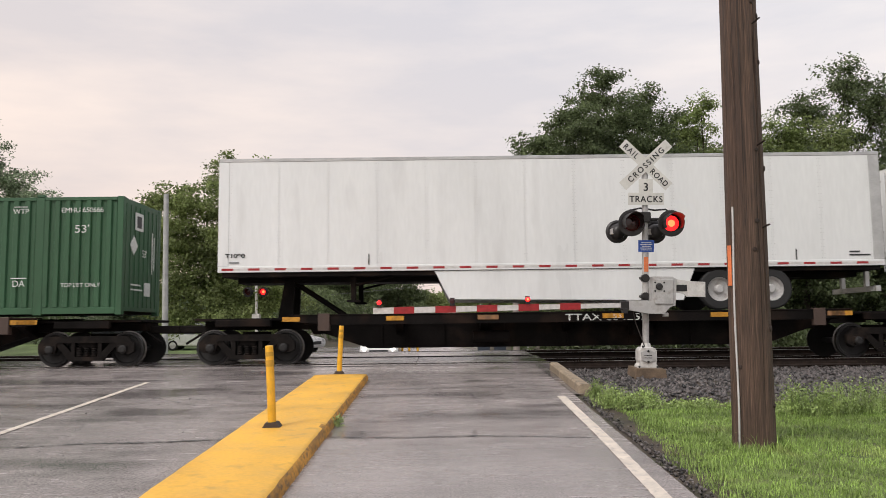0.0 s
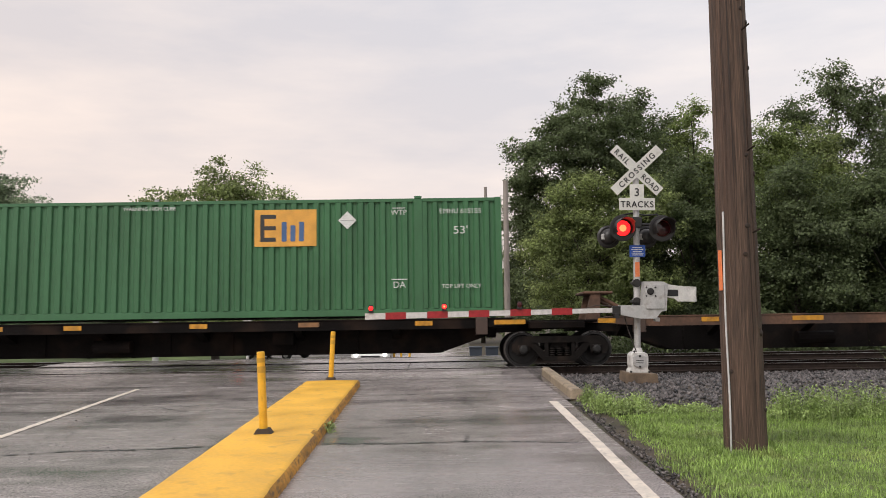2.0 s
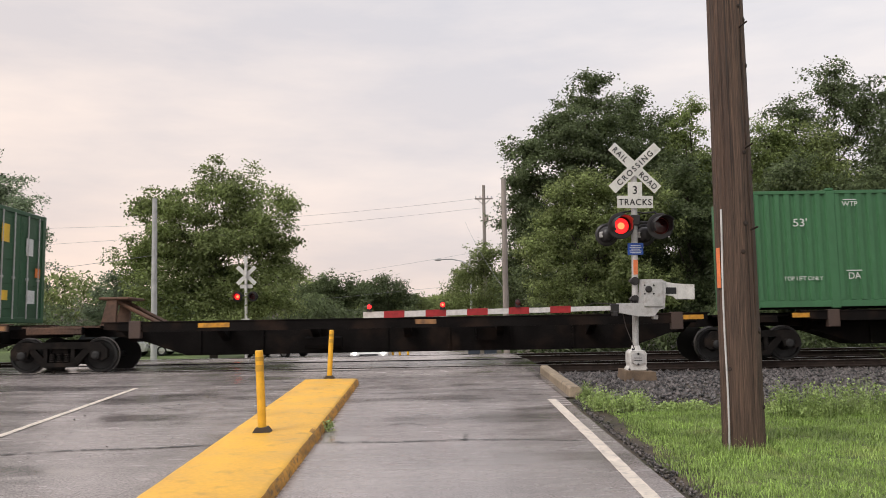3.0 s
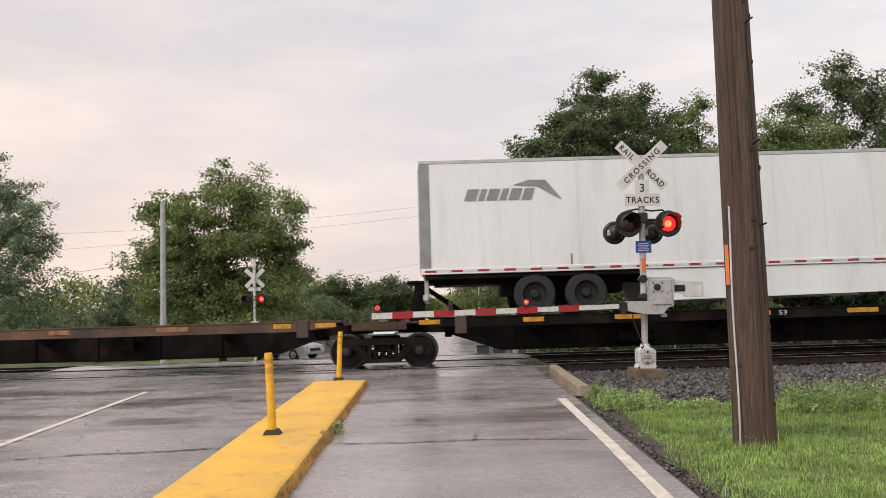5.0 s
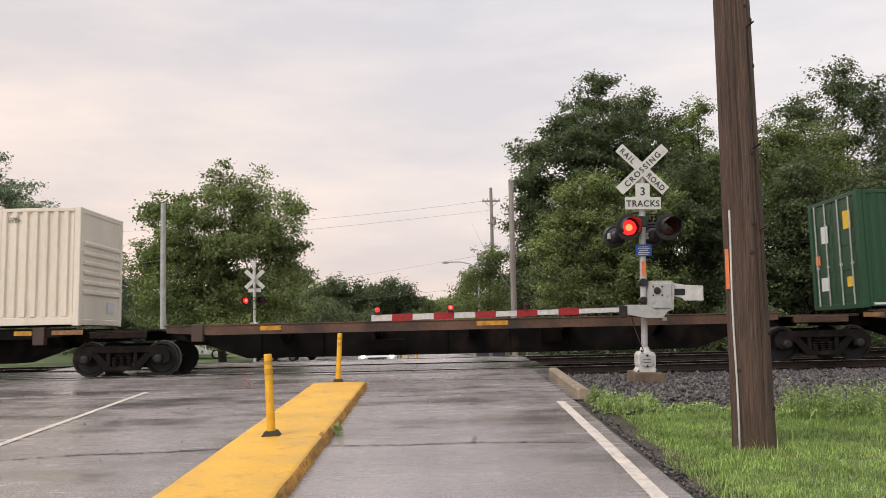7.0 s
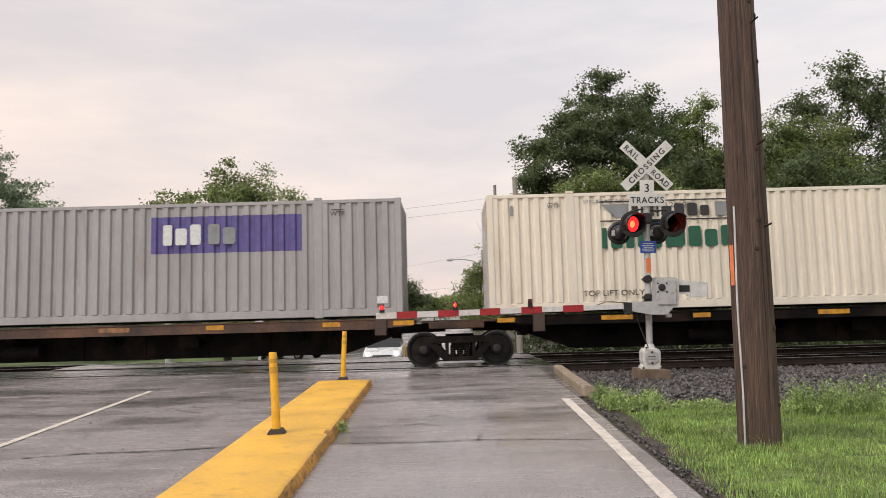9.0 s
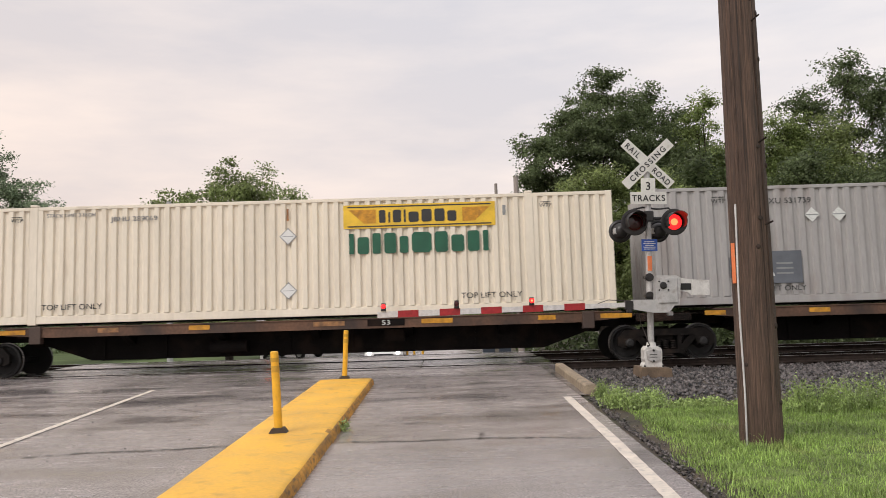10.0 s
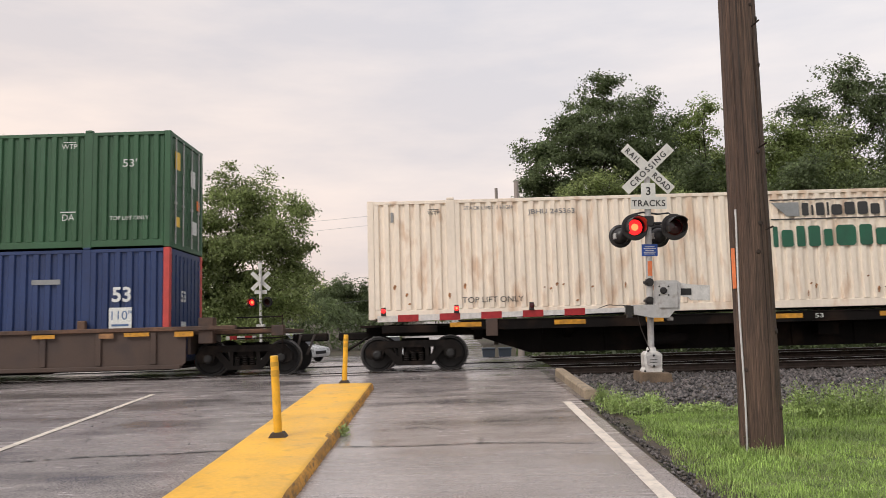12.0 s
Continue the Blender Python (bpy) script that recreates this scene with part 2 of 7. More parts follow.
M["head_lamp"] = mat("head_lamp", (1.0, 0.96, 0.85), 0.3, emit=4.0, bump=0)
M["bin_dark"] = mat("bin_dark", (0.03, 0.04, 0.055), 0.5)
# Dark cable lifted to grey: sky haze is put into the colour.
M["wire"] = mat("wire", (0.22, 0.22, 0.23), 0.6, bump=0)



def asphalt(name, dry, wet, wetness, coarse):
    """Worn asphalt, wet in patches: the wet film is dark and glossy, the rest dull and stony."""
    m = bpy.data.materials.new(name)
    m.use_nodes = True
    n, l = m.node_tree.nodes, m.node_tree.links
    b = n["Principled BSDF"]
    tc = n.new("ShaderNodeTexCoord")

    def noise_at(sc, stretch, detail=5.0, rough=0.6):
        ma = n.new("ShaderNodeMapping")
        ma.inputs["Scale"].default_value = stretch
        l.new(tc.outputs["Object"], ma.inputs[0])
        t = n.new("ShaderNodeTexNoise")
        t.inputs["Scale"].default_value, t.inputs["Detail"].default_value, t.inputs["Roughness"].default_value = sc, detail, rough
        l.new(ma.outputs[0], t.inputs["Vector"])
        return t.outputs[0]

    def ranged(v, a, c, lo, hi):
        r = n.new("ShaderNodeMapRange")
        r.inputs[1].default_value, r.inputs[2].default_value, r.inputs[3].default_value, r.inputs[4].default_value = a, c, lo, hi
        l.new(v, r.inputs[0])
        return r.outputs[0]

    def mixed(kind, factor, a, c):
        x = n.new("ShaderNodeMix")
        x.data_type, x.blend_type = "RGBA", kind
        for sock, v in ((x.inputs[0], factor), (x.inputs[6], a), (x.inputs[7], c)):
            if isinstance(v, (int, float)):
                sock.default_value = v
            elif isinstance(v, tuple):
                sock.default_value = (*v[:3], 1)
            else:
                l.new(v, sock)
        return x.outputs[2]

    def maths(kind, a, c):
        x = n.new("ShaderNodeMath")
        x.operation = kind
        for sock, v in ((x.inputs[0], a), (x.inputs[1], c)):
            if isinstance(v, (int, float)):
                sock.default_value = v
            else:
                l.new(v, sock)
        return x.outputs[0]

    grain = noise_at(coarse, (1, 1, 1), 6.0, 0.75)
    broad = noise_at(0.5, (0.5, 1.0, 1), 6.0, 0.6)
    film = noise_at(0.6, (0.55, 1.15, 1), 8.0, 0.62)
    streak = noise_at(2.2, (0.25, 2.2, 1), 5.0, 0.6)
    tracks = noise_at(1.1, (1.0, 0.05, 1), 2.0)
    wetmask = ranged(maths("ADD", film, maths("MULTIPLY", maths("SUBTRACT", streak, 0.5), 0.22)), 0.56 - wetness * 0.2, 0.72 - wetness * 0.14, 0.0, 1.0)
    col = mixed("MIX", ranged(broad, 0.3, 0.7, 0, 1), tuple(c * 0.80 for c in dry), tuple(c * 1.15 for c in dry))
    col = mixed("MULTIPLY", 0.55, col, mixed("MIX", ranged(tracks, 0.35, 0.65, 0, 1), (0.8, 0.8, 0.8), (1.12, 1.11, 1.10)))
    col = mixed("MULTIPLY", 1.0, col, mixed("MIX", ranged(grain, 0.32, 0.68, 0, 1), (0.34, 0.34, 0.35), (1.65, 1.63, 1.60)))
    col = mixed("MIX", wetmask, col, mixed("MULTIPLY", 1.0, col, tuple(w / d for w, d in zip(wet, dry))))
    l.new(col, b.inputs["Base Color"])
    l.new(maths("ADD", ranged(wetmask, 0, 1, 0.27, 0.09), maths("MULTIPLY", maths("SUBTRACT", streak, 0.5), 0.20)), b.inputs["Roughness"])
    bp = n.new("ShaderNodeBump")
    l.new(ranged(wetmask, 0, 1, 0.45, 0.05), bp.inputs["Strength"])
    bp.inputs["Distance"].default_value = 0.006
    l.new(grain, bp.inputs["Height"])
    l.new(bp.outputs[0], b.inputs["Normal"])
    return m


M["asphalt"] = asphalt("asphalt", (0.335, 0.300, 0.292), (0.19, 0.172, 0.169), 0.42, 42.0)
M["asphalt_old"] = asphalt("asphalt_old", (0.20, 0.18, 0.175), (0.10, 0.092, 0.092), 0.55, 42.0)
M["asphalt_new"] = asphalt("asphalt_new", (0.325, 0.295, 0.289), (0.215, 0.196, 0.193), 0.28, 48.0)

# ---- building tools ----


def box(bm, x0, x1, y0, y1, z0, z1, bevel=0.0):
    vs = [bm.verts.new(p) for p in ((x0, y0, z0), (x1, y0, z0), (x1, y1, z0), (x0, y1, z0), (x0, y0, z1), (x1, y0, z1), (x1, y1, z1), (x0, y1, z1))]
    fs = [bm.faces.new([vs[i] for i in q]) for q in ((0, 3, 2, 1), (4, 5, 6, 7), (0, 1, 5, 4), (1, 2, 6, 5), (2, 3, 7, 6), (3, 0, 4, 7))]
    if bevel:
        bmesh.ops.bevel(bm, geom=list({e for f in fs for e in f.edges}), offset=bevel, segments=1, affect="EDGES", profile=0.5)


def tube(bm, p0, p1, r0, r1=None, seg=12, caps=True):
    r1 = r0 if r1 is None else r1
    a, b = Vector(p0), Vector(p1)
    ax = (b - a).normalized()
    u = ax.orthogonal().normalized()
    v = ax.cross(u)
    ring = [[bm.verts.new(c + (u * math.cos(2 * math.pi * k / seg) + v * math.sin(2 * math.pi * k / seg)) * r) for k in range(seg)] for c, r in ((a, r0), (b, r1))]
    for k in range(seg):
        bm.faces.new((ring[0][k], ring[0][(k + 1) % seg], ring[1][(k + 1) % seg], ring[1][k]))
    if caps:
        bm.faces.new(list(reversed(ring[0])))
        bm.faces.new(ring[1])


def pipe(bm, pts, r, seg=6):
    """One unbroken round pipe through the points."""
    pts = [Vector(p) for p in pts]
    rings = []
    for k, p in enumerate(pts):
        ax = (pts[min(k + 1, len(pts) - 1)] - pts[max(k - 1, 0)]).normalized()
        u = ax.cross(Vector((0.3, 0.9, 0.2))).normalized()
        v = ax.cross(u)
        rings.append([bm.verts.new(p + (u * math.cos(2 * math.pi * q / seg) + v * math.sin(2 * math.pi * q / seg)) * r) for q in range(seg)])
    for a, b in zip(rings, rings[1:]):
        for q in range(seg):
            bm.faces.new((a[q], a[(q + 1) % seg], b[(q + 1) % seg], b[q]))
    bm.faces.new(list(reversed(rings[0])))
    bm.faces.new(rings[-1])


def turned(bm, centre, axis, profile, seg=24):
    """A body of revolution: profile is (along, radius) along the axis."""
    c, ax = Vector(centre), Vector(axis).normalized()
    u = ax.orthogonal().normalized()
    v = ax.cross(u)
    rings = []
    for s, r in profile:
        if r < 1e-4:
            rings.append([bm.verts.new(c + ax * s)])
        else:
            rings.append([bm.verts.new(c + ax * s + (u * math.cos(2 * math.pi * k / seg) + v * math.sin(2 * math.pi * k / seg)) * r) for k in range(seg)])
    faces = []
    for a, b in zip(rings, rings[1:]):
        for k in range(seg):
            j = (k + 1) % seg
            if len(a) == 1 and len(b) == 1:
                continue
            if len(a) == 1:
                faces.append(bm.faces.new((a[0], b[j], b[k])))
            elif len(b) == 1:
                faces.append(bm.faces.new((a[k], a[j], b[0])))
            else:
                faces.append(bm.faces.new((a[k], a[j], b[j], b[k])))
    return faces


def prism(bm, outline, axis, lo, hi):
    """An outline in two coordinates pushed along the third: axis 'x' takes (y, z), 'y' takes (x, z), 'z' takes (x, y)."""
    def at(p, s):
        return (s, p[0], p[1]) if axis == "x" else (p[0], s, p[1]) if axis == "y" else (p[0], p[1], s)
    a = [bm.verts.new(at(p, lo)) for p in outline]
    b = [bm.verts.new(at(p, hi)) for p in outline]
    n = len(outline)
    for k in range(n):
        bm.faces.new((a[k], a[(k + 1) % n], b[(k + 1) % n], b[k]))
    bm.faces.new(list(reversed(a)))
    bm.faces.new(b)


def part(name, bm, material, parent=None, label="", m=None, smooth=False):
    bmesh.ops.recalc_face_normals(bm, faces=bm.faces[:])
    me = bpy.data.meshes.new(name)
    bm.to_mesh(me)
    bm.free()
    for one in (material if isinstance(material, (list, tuple)) else (material,)):
        me.materials.append(M[one])
    if smooth:
        for p in me.polygons:
            p.use_smooth = True
    ob = new(name, me)
    if parent is not None:
        ob.parent = parent
    if m is not None:
        ob.matrix_basis = m
    if label:
        tagged(ob, label)
    return ob


def boxes(name, material, parent, *dims, bevel=0.0, label=""):
    bm = bmesh.new()
    for d in dims:
        box(bm, *d, bevel=bevel)
    return part(name, bm, material, parent, label)


def thing(name, at, label, category, group="", kind=""):
    ob = new(name)
    ob.matrix_basis = at if isinstance(at, Matrix) else Matrix.Translation(at)
    return tagged(ob, label, category, group, kind)


def lettering(name, text, size, at, material, parent, label="", face="-y", align="LEFT", turn=0.0, wide=1.0, bold=0.0, space=1.0):
    """Painted letters with the built-in font; size is the capital height. face: the way that they look."""
    cu = bpy.data.curves.new(name, "FONT")
    cu.body, cu.size, cu.align_x, cu.extrude, cu.offset, cu.space_character = text, size / 0.73, align, 0.0015, bold, space
    ob = bpy.data.objects.new(name, cu)
    me = bpy.data.meshes.new_from_object(ob)
    bpy.data.objects.remove(ob)
    me.materials.clear()
    me.materials.append(M[material])
    ob = new(name, me)
    ob.parent = parent
    rz = {"-y": 0, "+x": 90, "-x": -90}[face]
    ob.matrix_basis = Matrix.Translation(at) @ pose(0, 0, 0, 90, 0, rz) @ pose(0, 0, 0, 0, 0, turn) @ Matrix.Diagonal((wide, 1, 1, 1))
    if label:
        tagged(ob, label)
    return ob


def soup(name, verts, faces, material, parent=None, label="", category="", kind="", group=""):
    """A mesh from points and faces of one size; large ones come as arrays."""
    me = bpy.data.meshes.new(name)
    if hasattr(verts, "tolist"):
        f = np.ascontiguousarray(faces, dtype=np.int32)
        n, sides = f.shape
        me.vertices.add(len(verts))
        me.vertices.foreach_set("co", np.ascontiguousarray(verts, dtype=np.float32).ravel())
        me.loops.add(n * sides)
        me.loops.foreach_set("vertex_index", f.ravel())
        me.polygons.add(n)
        me.polygons.foreach_set("loop_start", np.arange(n, dtype=np.int32) * sides)
        me.update(calc_edges=True)
    else:
        me.from_pydata(verts, [], faces)
    me.materials.append(M[material])
    ob = new(name, me)
    if parent is not None:
        ob.parent = parent
    return tagged(ob, label, category, group, kind)


# ---- the ground, the road and the tracks ----
TRACK_Y, CANT = 20.52, -2.3


def ground_z(y):
    """The land falls away gently behind the tracks."""
    s = min(max((y - 23.0) / 15.0, 0.0), 1.0)
    return -1.55 * s * s * (3 - 2 * s)


def dip(y):
    """The trench under the ties of the nearest track."""
    return 0.42 * min(1.0, max(0.0, (y - 16.8) / 1.2)) * min(1.0, max(0.0, (34.0 - y) / 1.2))


def sheet(name, xs, ys, lift, material, label, category, kind="structure", edge=None, rough=0.0):
    verts, faces = [], []
    for j, y in enumerate(ys):
        for i, x in enumerate(xs):
            xx = edge(x, y) if edge else x
            verts.append((xx, y, ground_z(y) + lift - (dip(y) if name == "ground" else 0.0) + rough * noise.noise((xx * 0.7, y * 0.7, 3.1))))
    n = len(xs)
    for j in range(len(ys) - 1):
        for i in range(n - 1):
            faces.append((j * n + i, j * n + i + 1, (j + 1) * n + i + 1, (j + 1) * n + i))
    ob = soup(name, verts, faces, material, None, label, category, kind)
    for p in ob.data.polygons:
        p.use_smooth = True
    return ob


def steps(*spans):
    out_ = []
    for a, b, n in spans:
        out_ += [a + (b - a) * k / n for k in range(n)]
    return out_ + [spans[-1][1]]


sheet("ground", steps((-900, -60, 8), (-60, -14, 8), (-14, 14, 28), (14, 60, 8), (60, 900, 8)), steps((-300, -10, 6), (-10, 24, 34), (24, 40, 16), (40, 120, 8), (120, 1400, 10)),
      -0.03, "soil", "damp soil and patchy grass around the crossing", "ground", rough=0.02)


M["turf"] = mat("turf", (0.15, 0.20, 0.055), 0.9, spread=0.35, scale=2.0, fine=45, bump=0.9, stain=(0.085, 0.066, 0.046), stain_amount=0.3, stain_scale=2.2)


def right_edge(y):
    return 2.02 + max(0.0, min(1.0, (y - 6.5) / 7.0)) * 0.12


def road_edge(x, y):
    return right_edge(y) + (0.03 * noise.noise((0, y * 2.2, 0)) if y < 13 else 0) if x > 2.0 else x


sheet("road", steps((-30, -14, 4), (-14, 2.1, 16)), steps((-40, 0, 8), (0, 13.4, 28), (13.4, 17.2, 6), (17.2, 19.3, 3)), -0.004, "asphalt",
      "worn wet grey asphalt road leading up to the level crossing", "road", edge=road_edge)
sheet("lawn_soil", steps((2.2, 4.0, 12), (4.0, 12.0, 10), (12.0, 30.0, 4)), steps((-14, 5, 8), (5, 11.7, 40)), -0.012, "turf", "short thatch and soil under the grass", "lawn",
      edge=lambda x, y: x + 0.06 * (y - 6.0) + 0.25 + 0.12 * noise.noise((0, y * 1.3, 5)) if x < 2.3 else x + 0.28 * max(0.0, 4.0 - x) / 1.8)
sheet("road_patch", steps((-1.5, 2.1, 8)), steps((-10, 9.44, 24)), 0.0, "asphalt_new", "smoother newer asphalt laid on the near lane", "road", edge=road_edge)
sheet("pavement", [2.14, 2.30], steps((13.4, 17.6, 6), (17.6, 19.3, 2)), 0.002, "asphalt_old", "strip of asphalt beside the concrete kerb", "pavement")
sheet("far_road", steps((-11, -4.4, 7)), steps((22.2, 40, 18), (40, 52, 4)), 0.012, "asphalt", "wet asphalt beside the far road", "road")
sheet("far_road", steps((-4.4, 2.4, 7)), steps((22.2, 40, 18), (40, 90, 10), (90, 500, 8)), 0.012, "asphalt", "wet asphalt road running on behind the tracks", "road")


sheet("far_lawn", steps((-90, -11.2, 10)), steps((34.5, 40, 6), (40, 66, 8)), 0.02, "far_ground", "mown grass beside the far road", "lawn")


def crossing():
    c = thing("crossing", (0, 0, 0), "wet asphalt panels laid between the rails of the crossing", "crossing", kind="structure")
    for y0, y1, name in ((19.3, 19.70, "panel"), (19.86, 21.20, "panel"), (21.36, 22.3, "panel")):
        x = -30.0
        while x < 2.5:
            w = 2.44
            bm = bmesh.new()
            box(bm, x + 0.006, min(x + w, 2.55) - 0.006, y0, y1, -0.2, 0.0 - 0.012 * (y0 - 20.5), bevel=0.01)
            part(name, bm, "asphalt_old", c)
            x += w


crossing()


def tar_seams():
    rnd = random.Random(4)
    for pts in ([(-1.35, 9.56), (-0.48, 9.47), (0.38, 9.57), (1.10, 9.45), (1.68, 9.35)],
                [(-4.88, 9.12), (-4.22, 9.32), (-3.46, 9.35), (-2.60, 9.51)],
                [(-1.18, 14.44), (-0.32, 14.48), (0.61, 14.78), (1.35, 14.94), (2.08, 14.55)],
                [(-1.58, 17.18), (-0.86, 17.29), (0.35, 17.32), (2.12, 16.87)],
                [(-8.58, 15.96), (-7.60, 16.00), (-6.66, 16.15), (-5.46, 16.59), (-3.95, 16.55), (-2.48, 16.75)],
                [(-4.76, 10.90), (-4.69, 11.39), (-4.53, 11.58)],
                [(-4.76, 13.46), (-4.36, 12.99), (-3.86, 12.53)],
                [(-4.12, 13.23), (-3.85, 13.41), (-3.55, 13.51)],
                [(-4.11, 11.74), (-3.67, 11.91), (-3.34, 12.53)],
                [(0.42, 13.78), (0.48, 13.01), (0.58, 12.52)],
                [(-0.37, 11.28), (-0.30, 11.60), (-0.10, 11.74)],
                [(-0.62, 10.80), (-0.40, 10.92), (-0.13, 10.65)],
                [(1.03, 13.53), (1.34, 12.89), (1.71, 12.98)],
                [(0.33, 9.50), (0.34, 9.97)],
                [(0.35, 9.49), (0.37, 9.97)],
                [(-5.15, 11.19), (-4.80, 10.68), (-4.71, 10.36)],
                [(-4.29, 14.24), (-3.98, 14.36)]):
        label = "dark crack in the wet asphalt"
        verts, faces = [], []
        for (xa, ya), (xb, yb) in zip(pts, pts[1:]):
            n = 14
            for k in range(n + (1 if (xb, yb) == pts[-1] else 0)):
                s = k / n
                x, y = xa + (xb - xa) * s, ya + (yb - ya) * s
                w = (0.017 if abs(pts[-1][0] - pts[0][0]) > 2.2 else 0.013 if abs(xb - xa) > abs(yb - ya) else 0.004) * rnd.uniform(0.2, 1.6)
                j = rnd.uniform(-0.02, 0.02)
                ax = (0, 1) if abs(xb - xa) > abs(yb - ya) else (1, 0)
                verts += [(x + ax[0] * (j - w), y + ax[1] * (j - w), 0.004), (x + ax[0] * (j + w), y + ax[1] * (j + w), 0.004)]
        faces = [(2 * k, 2 * k + 2, 2 * k + 3, 2 * k + 1) for k in range(len(verts) // 2 - 1)]
        soup("road_seam", verts, faces, "tar", None, label, "road seam", "structure")


tar_seams()


def stripe(name, pts, w, label, seed):
    """A painted line with worn edges."""
    rnd = random.Random(seed)
    verts, faces = [], []
    for (xa, ya), (xb, yb) in zip(pts, pts[1:]):
        n = int(abs(yb - ya) * 8)
        for k in range(n + 1):
            s = k / n
            x, y = xa + (xb - xa) * s, ya + (yb - ya) * s
            verts += [(x - w / 2 + rnd.uniform(-0.004, 0.004), y, 0.005), (x + w / 2 + rnd.uniform(-0.004, 0.004), y, 0.005)]
    faces = [(2 * k, 2 * k + 1, 2 * k + 3, 2 * k + 2) for k in range(len(verts) // 2 - 1)]
    soup(name, verts, faces, "white_line", None, label, "road marking", "structure")


stripe("edge_line", [(1.70, 3.0), (1.757, 6.58), (1.83, 9.4), (1.89, 13.2)], 0.138, "worn white line along the edge of the lane", 1)
stripe("lane_line", [(-5.2, 4.0), (-5.58, 10.1), (-5.95, 16.1)], 0.11, "worn white line on the wet asphalt", 2)


def kerb():
    bm = bmesh.new()
    pts = [(2.23, 13.45), (2.245, 14.4), (2.27, 15.6), (2.30, 16.8), (2.32, 17.9)]
    for (xa, ya), (xb, yb) in zip(pts, pts[1:]):
        v = []
        for x, y in ((xa, ya + 0.006), (xb, yb - 0.006)):
            v.append([bm.verts.new((x + dx, y, z)) for dx, z in ((0, -0.1), (0.0, 0.13), (0.03, 0.16), (0.17, 0.16), (0.20, 0.13), (0.20, -0.1))])
        for k in range(6):
            bm.faces.new((v[0][k], v[0][(k + 1) % 6], v[1][(k + 1) % 6], v[1][k]))
        bm.faces.new(list(reversed(v[0])))
        bm.faces.new(v[1])
    for v in bm.verts:
        v.co += Vector((noise.noise(v.co * 3) * 0.012, 0, noise.noise(v.co * 2.5) * 0.015))
    tagged(part("kerb", bm, "concrete"), "short weathered concrete kerb beside the crossing", "kerb", kind="structure")


kerb()


def island():
    """The raised yellow traffic island, narrowing away from the camera, with rounded worn edges."""
    bm = bmesh.new()
    rnd = random.Random(8)
    rows_ = []
    for k in range(61):
        y = 1.5 + 14.6 * k / 60
        s = (y - 6.2) / 9.6
        xl, xr = -2.42 - 0.19 * s, -1.37 - 0.175 * s
        end = max(0.0, (y - 15.95) / 0.15)
        top = 0.135 * (1 - 0.15 * end) + 0.004 * noise.noise((y * 1.3, 0, 0))
        pr = [(-0.02, -0.05), (0.0, 0.075), (0.022, 0.115), (0.06, top), (0.5, top + 0.008), ((xr - xl) - 0.07, top), ((xr - xl) - 0.024, 0.112), ((xr - xl), 0.07), ((xr - xl) + 0.02, -0.05)]
        rows_.append([bm.verts.new((xl + a + rnd.uniform(-0.004, 0.004), y, z + rnd.uniform(-0.003, 0.003))) for a, z in pr])
    for a, b in zip(rows_, rows_[1:]):
        for k in range(len(a) - 1):
            bm.faces.new((a[k], a[k + 1], b[k + 1], b[k]))
    bm.faces.new(rows_[-1])
    bm.faces.new(list(reversed(rows_[0])))
    bm.faces.ensure_lookup_table()
    for f in bm.faces:
        k = f.calc_center_median()
        s = (k.y - 6.2) / 9.6
        f.material_index = 1 if k.x > -1.37 - 0.175 * s - 0.045 else 0
    tagged(part("traffic_island", bm, ["yellow_kerb", "yellow_worn"], smooth=True), "raised traffic island painted yellow, worn and scuffed along its edge", "traffic island", kind="structure")


island()


